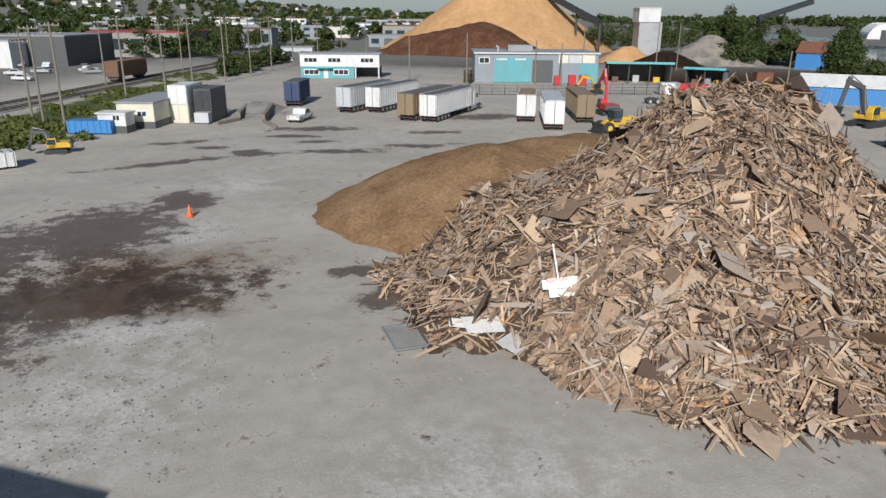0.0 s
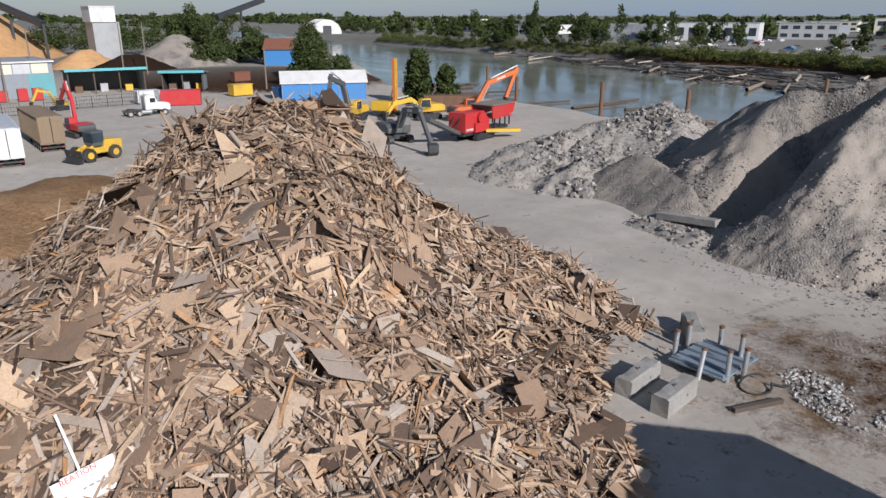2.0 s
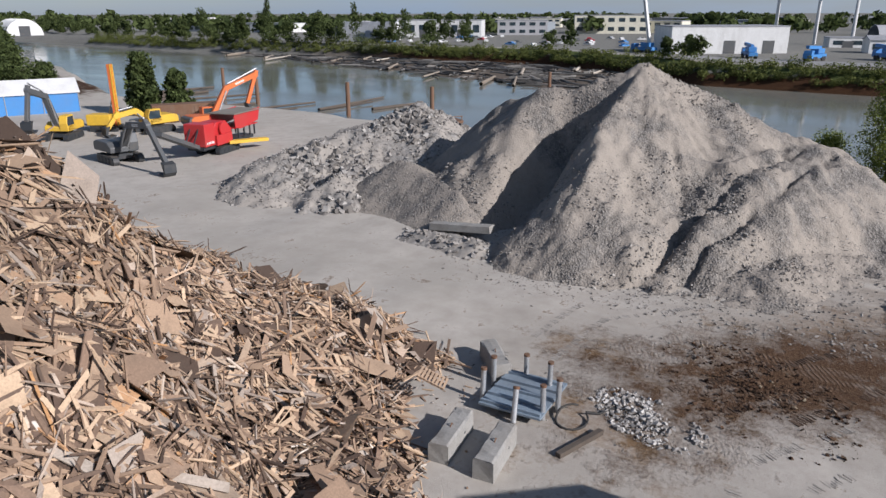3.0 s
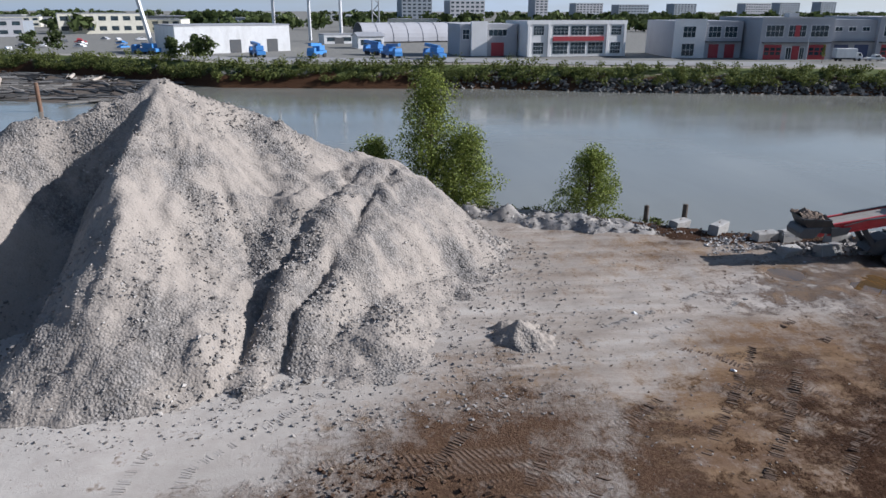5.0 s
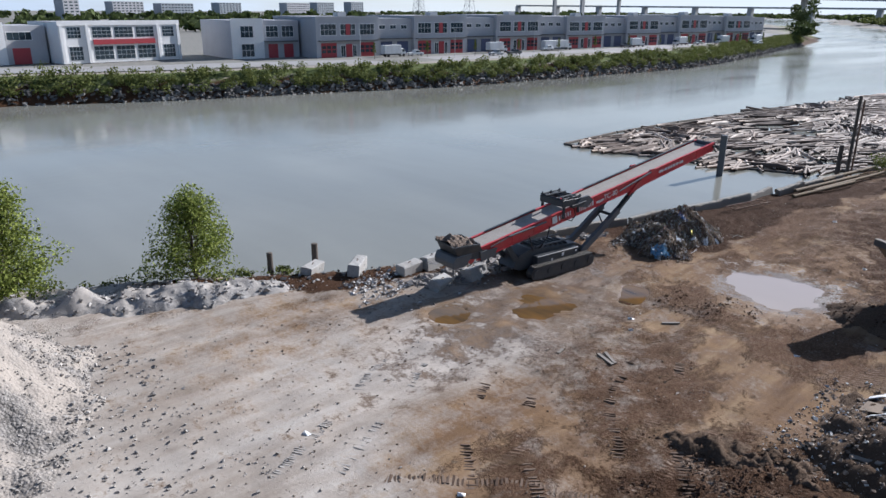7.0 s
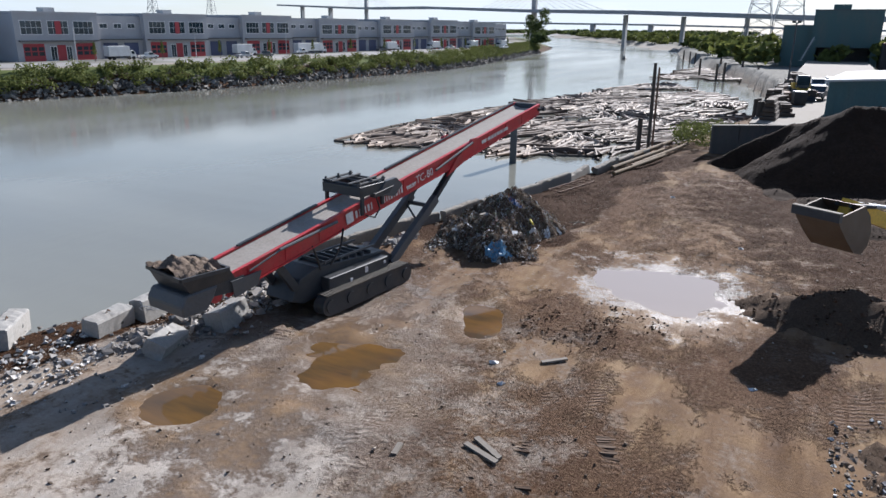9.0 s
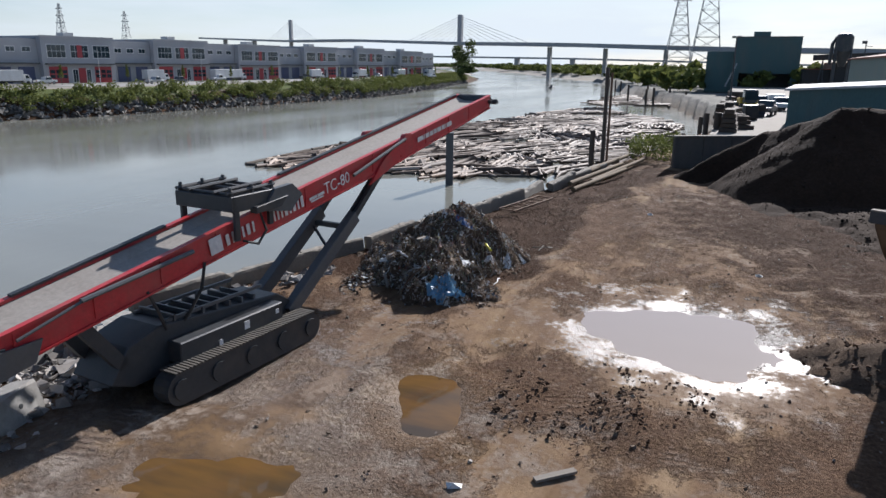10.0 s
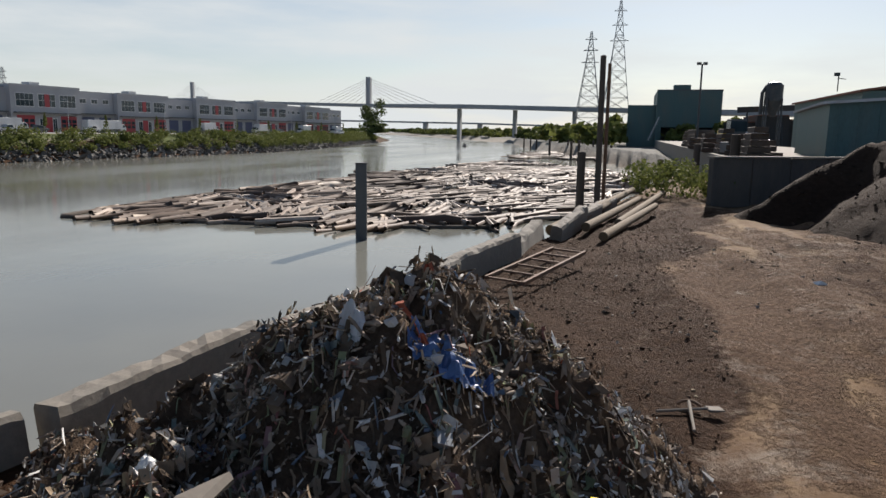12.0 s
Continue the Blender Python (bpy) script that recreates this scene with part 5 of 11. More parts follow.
# excavator reaching in at the edge of the yard, its bucket held up
def digger():
    c = thing("crawler_excavator", at(39.55, -25.2, -0.3, -29.4), "yellow excavator holding up a worn bucket over mud", "excavator")
    # local x along the lip, local y away from the lip towards the machine (negative)
    curve = [(0.1, 3.95), (-0.1, 3.6), (-0.75, 2.95), (-1.45, 2.35), (-2.0, 2.2), (-2.4, 2.5), (-2.5, 3.1), (-2.2, 3.75), (-1.7, 4.2)]
    inner = [(y + 0.05 * (1 if i < 5 else 1.2), z + (0.08 if i < 5 else 0.0)) for i, (y, z) in enumerate(curve)]
    body = part("bucket", Geo().prism(curve + inner[::-1], -0.85, 0.85, pose(0, 0, 0, 0, 0, 90)), M_BUCKET, c, "worn brown-grey steel bucket")
    for x in (-0.87, 0.81):
        part("side_plate", Geo().prism(curve, x, x + 0.06, pose(0, 0, 0, 0, 0, 90)), M_BUCKET, body)
    part("cutting_edge", Geo().box(-0.95, 0.95, -0.02, 0.2, 3.8, 4.12), M_STEEL, body, "dark cutting edge with a bright rim")
    part("edge_rim", Geo().box(-0.95, 0.95, -0.03, 0.21, 4.12, 4.16), M_CONCRETE_DARK, body, "worn rim")
    part("stick", Geo().beam((0, -1.9, 4.0), (-0.6, -4.8, 3.0), 0.5, 0.6), M_YELLOW, c, "yellow dipper arm")
    part("link", Geo().rod((0.25, -1.7, 4.1), (-0.2, -2.8, 4.0), 0.09).rod((-0.3, -1.7, 4.1), (-0.7, -2.8, 4.0), 0.09), M_STEEL, c)
    part("bucket_ram", Geo().rod((-0.4, -2.8, 4.0), (-0.7, -4.9, 3.6), 0.1), M_GALV, c)
    part("boom", Geo().beam((-0.6, -4.6, 3.0), (-1.8, -8.2, 4.8), 0.55, 0.7).beam((-1.8, -8.2, 4.8), (-2.8, -10.8, 2.0), 0.55, 0.8), M_YELLOW, c)
    part("house", Geo().box(-4.6, -1.6, -14.6, -10.2, 1.2, 2.6), M_YELLOW, c, bevel=0.1)
    cab = part("cab", Geo().box(-2.6, -1.6, -11.6, -10.0, 1.3, 3.2), M_YELLOW, c, bevel=0.06)
    part("cab_glass", Geo().box(-2.5, -1.58, -11.4, -9.98, 2.0, 3.0), M_GLASS, cab)
    for x in (-4.7, -2.0):
        part("crawler_track", Geo().box(x, x + 0.6, -14.8, -10.4, 0.0, 0.95), M_STEEL, c, bevel=0.2)
    return c


digger()

# plain gabled blocks behind the start of the flight, never in view, added to cast shadows on the yard
for x, y, w, d, h, rise in ((19.6, 3.5, 9.5, 12.0, 6.6, 1.9), (-20, -0.5, 14.0, 9.0, 8.2, 0.8)):
    c = thing("shadow_caster_shed", at(x, y, 0.1), "unseen grey gabled block added to cast a shadow on the yard", "shed", "storage sheds")
    part("wall", Geo().box(-w / 2, w / 2, -d / 2, d / 2, 0, h), M_GREY_WALL, c)
    part("roof", Geo().prism([(-w / 2 - 0.3, h), (w * 0.2, h + rise), (w / 2 + 0.3, h), (w / 2 + 0.3, h - 0.15), (-w / 2 - 0.3, h - 0.15)], -d / 2 - 0.3, d / 2 + 0.3), M_ROOF_GREY, c)

# ---------------------------------------------------------------- lorries, trailers, machines of the far yard
def wheel_pair(parent, x, y, r=0.5, w=0.28, n=16):
    t = part("tyre", Geo().rod((x - w / 2, y, r), (x + w / 2, y, r), r, n=n), M_RUBBER, parent, bevel=0.03)
    part("rim", Geo().rod((x - w / 2 - 0.01, y, r), (x + w / 2 + 0.01, y, r), r * 0.55, n=12), M_GALV, t)
    return t


def chip_trailer(m, paint, top, label, length=14.0, group="parked trailers"):
    """A high-sided chip trailer. The rear is at y = 0, it runs along +y."""
    c = thing("chip_trailer", m, label, "trailer", group)
    W, H, B = 1.28, 3.95, 1.05
    g = Geo()
    g.box(-W, -W + 0.06, 0, length, B, H).box(W - 0.06, W, 0, length, B, H).box(-W, W, length - 0.06, length, B, H).box(-W, W, 0, length, B - 0.12, B + 0.02)
    body = part("body", g, paint, c)
    for side in (-1, 1):
        g = Geo()
        for i in range(int(length / 0.75)):
            y = 0.2 + i * 0.75
            g.box(min(side * W, side * (W + 0.05)), max(side * W, side * (W + 0.05)), y, y + 0.09, B, H)
        g.box(min(side * W, side * (W + 0.06)), max(side * W, side * (W + 0.06)), 0, length, H - 0.12, H + 0.03)
        g.box(min(side * W, side * (W + 0.06)), max(side * W, side * (W + 0.06)), 0, length, B - 0.05, B + 0.12)
        part("side_ribs", g, paint, body)
    for side in (-1, 1):
        d = part("rear_door", Geo().box(side * 0.64 - 0.6, side * 0.64 + 0.6, -0.07, 0.0, B + 0.03, H - 0.08), paint, c)
        g = Geo()
        for k in range(6):
            z = B + 0.25 + k * 0.45
            g.box(side * 0.64 - 0.57, side * 0.64 + 0.57, -0.11, -0.07, z, z + 0.08)
        for k in (-0.58, 0.0, 0.54):
            g.box(side * 0.64 + k, side * 0.64 + k + 0.06, -0.12, -0.07, B + 0.05, H - 0.1)
        part("door_ribs", g, paint, d)
    n = 12
    g = Geo().loft([[(x, length * i / n, z) for x, z in ((-W - 0.03, H - 0.02), (-0.6, H + 0.12), (0.0, H + 0.05 + 0.05 * (i % 3)), (0.6, H + 0.12), (W + 0.03, H - 0.02), (W + 0.03, H - 0.12), (-W - 0.03, H - 0.12))] for i in range(n + 1)])
    part("cover", g, top, c, "dark sheet cover")
    part("chassis", Geo().box(-0.5, -0.35, 0.1, length - 0.5, 0.75, 0.98).box(0.35, 0.5, 0.1, length - 0.5, 0.75, 0.98).box(-1.2, 1.2, -0.05, 0.1, 0.5, 0.68), M_STEEL, c)
    for y in (1.1, 2.35, 3.6, 4.85):
        for x in (-1.08, 1.08):
            wheel_pair(c, x, y)
        part("axle", Geo().rod((-1.1, y, 0.5), (1.1, y, 0.5), 0.07), M_STEEL, c)
    for x in (-1.1, -0.9, 0.8, 1.0):
        part("tail_lamp", Geo().box(x, x + 0.14, -0.07, -0.04, 0.52, 0.64), M_RED_TRIM, c)
    for x in (-0.9, 0.75):
        part("landing_leg", Geo().box(x, x + 0.15, length - 3.2, length - 3.05, 0.0, 1.0), M_STEEL, c)
    return c


def tractor_unit(m, paint, label, sleeper=True):
    """A conventional lorry tractor, nose at +y, rear at y = 0."""
    c = thing("lorry_tractor", m, label, "lorry", "parked lorries")
    part("frame", Geo().box(-0.5, -0.3, 0, 6.6, 0.75, 1.0).box(0.3, 0.5, 0, 6.6, 0.75, 1.0), M_STEEL, c)
    part("fifth_wheel", Geo().box(-0.5, 0.5, 0.7, 1.7, 1.0, 1.15), M_STEEL, c)
    cab = part("cab", Geo().prism([(3.1, 1.0), (3.1, 3.0), (3.5, 3.2), (4.6, 3.0), (4.95, 2.1), (4.95, 1.0)], -1.15, 1.15, pose(0, 0, 0, 0, 0, 90) @ Matrix.Diagonal((1, -1, 1, 1))), paint, c, bevel=0.05)
    part("hood", Geo().prism([(4.9, 0.9), (4.9, 2.1), (6.6, 1.85), (6.9, 1.6), (6.9, 0.7)], -0.8, 0.8, pose(0, 0, 0, 0, 0, 90) @ Matrix.Diagonal((1, -1, 1, 1))), paint, c, bevel=0.06)
    part("windscreen", Geo().box(-1.0, 1.0, 4.78, 4.9, 2.2, 2.85), M_GLASS, cab)
    for x in (-1.17, 1.15):
        part("side_window", Geo().box(x, x + 0.02, 3.8, 4.6, 2.05, 2.7), M_GLASS, cab)
    for x in (-1.2, 1.2):
        part("exhaust_stack", Geo().rod((x, 3.0, 1.0), (x, 3.0, 3.6), 0.08), M_GALV, c, "chrome exhaust stack")
        part("fuel_tank", Geo().rod((x * 0.85, 2.4, 0.7), (x * 0.85, 3.9, 0.7), 0.32, n=14), M_GALV, c)
        for y in (0.8, 2.1, 5.9):
            wheel_pair(c, x * 0.85, y)
    part("grille", Geo().box(-0.6, 0.6, 6.9, 6.95, 0.9, 1.6), M_GALV, c)
    part("bumper", Geo().box(-1.15, 1.15, 6.9, 7.1, 0.45, 0.75), M_GALV, c)
    return c


def excavator(m, paint, boom_paint, label, boom=((0.8, 1.9), (2.4, 4.9), (5.6, 5.6)), stick=((5.6, 5.6), (7.3, 3.0)), bucket_at=(7.4, 2.5), grounded=False, name="excavator", scale=1.0):
    """A crawler excavator, boom along +x, in the plane y = 0."""
    c = thing(name, m, label, "excavator", "machines")
    crawler(c, -2.1, 2.1, -1.6, 0.6, 0.95)
    crawler(c, -2.1, 2.1, 1.0, 0.6, 0.95)
    part("carbody", Geo().box(-0.9, 0.9, -1.0, 1.0, 0.5, 1.05).rod((0, 0, 1.0), (0, 0, 1.25), 0.75, n=16), M_STEEL, c)
    body = part("house", Geo().prism([(1.3, 1.25), (1.3, 1.8), (0.4, 2.3), (-2.3, 2.3), (-2.75, 2.0), (-2.75, 1.25)], -1.45, 1.45), paint, c, bevel=0.08)
    part("counterweight", Geo().prism([(-2.2, 1.2), (-2.2, 2.25), (-2.9, 2.1), (-3.05, 1.7), (-2.9, 1.2)], -1.4, 1.4), M_CHARCOAL, body, bevel=0.08)
    cab = part("cab", Geo().prism([(1.35, 1.25), (1.5, 2.2), (1.2, 3.1), (-0.3, 3.15), (-0.4, 1.25)], 0.45, 1.45), paint, c, bevel=0.05)
    part("cab_glass", Geo().prism([(1.3, 1.95), (1.42, 2.25), (1.15, 2.98), (-0.15, 2.98), (-0.2, 1.95)], 0.43, 1.47), M_GLASS, cab)
    b = [Vector((x, 0, z)) for x, z in boom]
    g = Geo()
    for i, (p, q) in enumerate(zip(b, b[1:])):
        g.beam(p, q, 0.5, 0.75 - 0.12 * i)
    for p in b:
        g.rod(p + Vector((0, -0.27, 0)), p + Vector((0, 0.27, 0)), 0.36, n=14)
    boom_ob = part("boom", g, boom_paint, c, bevel=0.02)
    part("maker_mark", bars(Geo(), 0, -0.12, (0.2, 0.2, 0.2, 0.2, 0.2), 0.26, 0.08, Matrix.Translation(b[1].lerp(b[2], 0.3) + Vector((0, -0.256, 0)))
         @ pose(0, 0, 0, 0, -math.degrees(math.atan2(b[2].z - b[1].z, b[2].x - b[1].x)), 0)), M_DECAL, boom_ob, "pale maker's mark")
    s = [Vector((x, 0, z)) for x, z in stick]
    part("stick", Geo().beam(s[0] + (s[0] - s[1]).normalized() * 0.6, s[1], 0.4, 0.5).rod(s[1] + Vector((0, -0.22, 0)), s[1] + Vector((0, 0.22, 0)), 0.22, n=12), boom_paint, c, bevel=0.02)
    part("boom_ram", Geo().rod((1.0, -0.35, 1.4), b[1] + Vector((-0.1, -0.35, -0.3)), 0.09).rod((1.0, 0.35, 1.4), b[1] + Vector((-0.1, 0.35, -0.3)), 0.09), M_GALV, c)
    part("stick_ram", Geo().rod(b[1] + Vector((0.3, 0, 0.55)), s[0] + (s[0] - s[1]).normalized() * 0.7 + Vector((0, 0, 0.15)), 0.09), M_GALV, c)
    x, z = bucket_at
    g = Geo().prism([(x - 0.1, z + 0.5), (x + 0.5, z + 0.3), (x + 0.55, z - 0.5), (x + 0.1, z - 0.95), (x - 0.6, z - 0.85), (x - 0.75, z - 0.6), (x - 0.5, z - 0.65), (x, z - 0.75), (x + 0.3, z - 0.4)], -0.6, 0.6)
    bucket = part("bucket", g, M_STEEL, c)
    for i in range(5):
        y = -0.55 + i * 0.26
        part("tooth", Geo().prism([(x - 0.7, z - 0.85), (x - 1.0, z - 0.68), (x - 0.7, z - 0.7)], y, y + 0.1), M_GALV, bucket)
    return c


Z0 = 0.35
TRAILER_TURN = -24.0
chip_trailer(at(-15.2, 110.4, Z0, TRAILER_TURN), M_TRAILER_GREY, M_TARP, "grey high-sided chip trailer parked on the gravel")
chip_trailer(at(-10.7, 110.6, Z0, TRAILER_TURN), M_WHITE, M_TARP, "white high-sided chip trailer under a dark sheet")
chip_trailer(at(-5.2, 101.6, Z0, TRAILER_TURN), M_TRAILER_BROWN, M_TARP, "brown wooden-sided chip trailer parked between white ones")
chip_trailer(at(-2.0, 100.6, Z0, TRAILER_TURN), M_WHITE, M_TARP, "white high-sided chip trailer coupled to a lorry")
tractor_unit(at(-2.0, 100.6, Z0, TRAILER_TURN) @ at(0, 12.0, 0), M_WHITE, "white long-nosed lorry in front of its trailer")
chip_trailer(at(12.0, 101.2, Z0, -8), M_WHITE, M_TRAILER_BROWN, "short white dump trailer with a ribbed tailgate", 8.0)
chip_trailer(at(14.9, 93.7, Z0, -5), M_WHITE, M_TRAILER_GREY, "white high-sided chip trailer with ribbed doors", 13.0)
chip_trailer(at(20.4, 100.4, Z0, -2), M_TRAILER_BROWN, M_TRAILER_BROWN, "brown high-sided chip trailer with slatted doors", 12.5)
tractor_unit(at(35.4, 124.8, Z0, -92), M_WHITE, "white long-nosed lorry parked broadside")
chip_trailer(at(-24.6, 117.5, Z0, -2), M_HOUSE_BLUE, M_TARP, "dark blue high-sided bin trailer", 8.0)


def pickup(m, paint, label, name="pickup_truck", category="pickup truck", group="parked cars"):
    c = thing(name, m, label, category, group)
    body = part("body", Geo().prism([(-2.7, 0.45), (-2.7, 1.05), (-0.6, 1.1), (-0.3, 1.8), (1.0, 1.8), (1.45, 1.15), (2.6, 1.05), (2.75, 0.5)], -0.95, 0.95), paint, c, bevel=0.06)
    part("windows", Geo().prism([(-0.45, 1.15), (-0.22, 1.72), (0.95, 1.72), (1.3, 1.15)], -0.97, 0.97), M_GLASS, body)
    part("windscreen", Geo().prism([(1.02, 1.74), (1.46, 1.18), (1.48, 1.2), (1.05, 1.78)], -0.85, 0.85), M_GLASS, body)
    for x in (-1.75, 1.75):
        for y in (-0.85, 0.85):
            t = part("wheel", Geo().rod((x, y - 0.12, 0.38), (x, y + 0.12, 0.38), 0.38, n=14), M_RUBBER, c)
            part("rim", Geo().rod((x, y - 0.13, 0.38), (x, y + 0.13, 0.38), 0.2, n=10), M_GALV, t)
    for y in (-0.75, 0.6):
        part("headlight", Geo().box(2.68, 2.76, y, y + 0.18, 0.75, 0.92), M_GALV, body)
        part("tail_lamp", Geo().box(-2.73, -2.69, y, y + 0.12, 0.75, 1.0), M_RED_TRIM, body)
    return c


def box_truck(m, paint, label, length=6.0, name="box_truck"):
    """A delivery lorry; nose at +x."""
    c = thing(name, m, label, "box truck", "parked lorries")
    part("box", Geo().box(-length, 0, -1.2, 1.2, 0.95, 3.5), paint, c, bevel=0.04)
    cab = part("cab", Geo().prism([(0.15, 0.5), (0.15, 2.4), (1.2, 2.4), (1.7, 1.5), (1.9, 1.3), (1.9, 0.5)], -1.05, 1.05), M_WHITE, c, bevel=0.05)
    part("windscreen", Geo().prism([(1.25, 2.3), (1.68, 1.5), (1.7, 1.52), (1.28, 2.34)], -0.95, 0.95), M_GLASS, cab)
    part("side_window", Geo().prism([(0.5, 1.5), (0.5, 2.2), (1.15, 2.2), (1.5, 1.5)], -1.07, 1.07), M_GLASS, cab)
    part("frame", Geo().box(-length, 1.4, -0.45, 0.45, 0.6, 0.95), M_STEEL, c)
    for x in (-length + 1.4, 1.0):
        for y in (-1.0, 1.0):
            part("wheel", Geo().rod((x, y - 0.15, 0.45), (x, y + 0.15, 0.45), 0.45, n=14), M_RUBBER, c)
    return c


pickup(at(-20.2, 101.5, Z0, 78), M_WHITE, "white pickup truck parked beside a blue bin")

# machines behind the waste wood
excavator(at(53.8, 81.0, 0.3, -104), M_CHARCOAL, M_CHARCOAL, "dark excavator with its boom reaching down to the ground", boom=((0.8, 1.9), (3.2, 4.2), (7.2, 4.6)), stick=((7.2, 4.6), (10.2, 1.3)), bucket_at=(10.4, 1.0))
excavator(at(59.5, 99, 0.3, -150), M_YELLOW, M_CHARCOAL, "yellow excavator with a dark raised boom", boom=((0.8, 1.9), (2.6, 5.6), (6.0, 6.6)), stick=((6.0, 6.6), (7.2, 3.4)), bucket_at=(7.2, 2.9))
excavator(at(72.5, 88, 0.3, -18), M_ORANGE, M_ORANGE, "orange excavator with its boom bent high", boom=((0.8, 1.9), (3.0, 5.4), (7.4, 6.9)), stick=((7.4, 6.9), (5.9, 3.2)), bucket_at=(5.7, 2.8))
excavator(at(25.5, 110, Z0, 100) @ Matrix.Scale(0.8, 4), M_RED, M_RED, "red material handler with an upright boom", boom=((0.8, 1.9), (1.2, 6.0), (2.4, 8.0)), stick=((2.4, 8.0), (5.0, 5.5)), bucket_at=(5.0, 5.0))
excavator(at(30.5, 141, Z0, 200) @ Matrix.Scale(0.6, 4), M_YELLOW, M_YELLOW, "small yellow excavator standing by the workshop")
excavator(at(-41.8, 76.0, Z0, 200) @ Matrix.Scale(0.55, 4), M_YELLOW, M_CHARCOAL, "small yellow excavator with a folded dark boom", boom=((0.8, 1.9), (1.6, 4.2), (3.8, 4.4)), stick=((3.8, 4.4), (4.4, 2.2)), bucket_at=(4.4, 1.7))
excavator(at(69, 94, 0.3, 170), M_YELLOW, M_YELLOW, "yellow excavator parked low by the river", boom=((0.8, 1.9), (2.4, 3.0), (5.0, 2.6)), stick=((5.0, 2.6), (6.2, 1.2)), bucket_at=(6.2, 1.0))


def loader_small(m):
    c = thing("wheel_loader", m, "yellow and grey wheel loader with a broad bucket on the gravel", "loader")
    part("body", Geo().prism([(-2.8, 0.8), (-2.8, 2.0), (-0.8, 2.15), (-0.6, 1.4), (1.2, 1.4), (1.4, 0.8)], -1.05, 1.05), M_YELLOW, c, bevel=0.06)
    cab = part("cab", Geo().box(-0.9, 0.5, -0.75, 0.75, 1.5, 3.1), M_CHARCOAL, c, bevel=0.06)
    part("cab_glass", Geo().box(-0.8, 0.52, -0.77, 0.77, 1.9, 2.9), M_GLASS, cab)
    part("bucket", Geo().prism([(2.9, 0.1), (2.3, 0.15), (2.1, 0.6), (2.4, 1.4), (2.5, 1.4), (2.3, 0.65), (2.45, 0.3), (2.9, 0.2)], -1.4, 1.4), M_STEEL, c)
    part("lift_arm", Geo().beam((0.4, -0.6, 1.5), (2.3, -0.6, 0.7), 0.15, 0.35).beam((0.4, 0.6, 1.5), (2.3, 0.6, 0.7), 0.15, 0.35), M_YELLOW, c)
    for x in (-1.7, 1.3):
        for y in (-1.35, 0.8):
            w = part("wheel", Geo().rod((x, y, 0.75), (x, y + 0.55, 0.75), 0.75, n=18), M_RUBBER, c, bevel=0.05)
            part("rim", Geo().rod((x, y - 0.02, 0.75), (x, y + 0.57, 0.75), 0.36, n=12), M_YELLOW, w)
    return c


loader_small(at(22.6, 93.0, Z0, 200))


def crusher():
    """A tracked jaw crusher with a feed hopper, red body and discharge belt."""
    c = thing("jaw_crusher", at(64.0, 76.5, 0.25, 12), "bright red tracked jaw crusher with a black discharge conveyor", "crusher", "machines")
    crawler(c, -3.2, 0.8, -1.5, 0.5, 0.9)
    crawler(c, -3.2, 0.8, 1.0, 0.5, 0.9)
    part("chassis", Geo().box(-5.2, 4.6, -1.0, 1.0, 0.9, 1.3), M_STEEL, c)
    part("engine_housing", Geo().box(-5.2, -3.4, -1.3, 1.3, 1.3, 3.7), M_RED_CRUSHER, c, "red engine housing", bevel=0.06)
    part("side_cover", Geo().box(-3.3, -0.4, -1.45, -1.25, 1.2, 2.3).box(-3.3, -0.4, 1.25, 1.45, 1.2, 2.3), M_RED_CRUSHER, c)
    part("crusher_box", Geo().prism([(-3.2, 1.3), (-3.2, 3.0), (-2.6, 3.6), (-0.8, 3.6), (0.2, 2.6), (0.2, 1.3)], -1.0, 1.0), M_RED_CRUSHER, c, bevel=0.05)
    part("flywheel", Geo().rod((-1.7, -1.35, 2.8), (-1.7, -1.15, 2.8), 0.75, n=20), M_RED_CRUSHER, c)
    part("hopper", Geo().prism([(0.2, 2.6), (0.0, 4.0), (5.4, 4.3), (4.9, 2.9), (1.2, 2.4)], -1.6, -1.5).prism([(0.2, 2.6), (0.0, 4.0), (5.4, 4.3), (4.9, 2.9), (1.2, 2.4)], 1.5, 1.6)
         .box(0.2, 4.9, -1.5, 1.5, 2.5, 2.62), M_RED_CRUSHER, c)
    part("hopper_lining", Geo().box(-0.1, 5.6, -1.75, 1.75, 4.1, 4.2), M_CONCRETE_DARK, c, "dusty grey hopper edge")
    g = Geo()
    for x in (1.0, 2.2, 3.4, 4.4):
        g.box(x, x + 0.15, -1.35, -1.2, 1.3, 2.6).box(x, x + 0.15, 1.2, 1.35, 1.3, 2.6)
    part("hopper_leg", g, M_STEEL, c)
    part("side_conveyor", Geo().beam((-1.0, -1.2, 1.2), (3.2, -3.6, 1.0), 0.9, 0.35), M_YELLOW, c, "yellow side conveyor")
    b = part("discharge_belt", Geo().beam((-4.5, 0, 1.0), (-11.0, 0, 3.6), 1.1, 0.4), M_CHARCOAL, c, "black discharge conveyor")
    part("belt_strut", Geo().beam((-6.2, -0.5, 1.7), (-5.0, -0.5, 3.4), 0.12, 0.12).beam((-6.2, 0.5, 1.7), (-5.0, 0.5, 3.4), 0.12, 0.12), M_STEEL, b)
    part("maker_mark", bars(Geo(), -5.0, 1.55, (0.2, 0.2, 0.2, 0.2, 0.2), 0.25, 0.08, Matrix.Translation((0, -1.31, 0))), M_DECAL, c)
    return c


crusher()

# ---------------------------------------------------------------- loose pieces on the heaps
rs = np.random.RandomState(11)


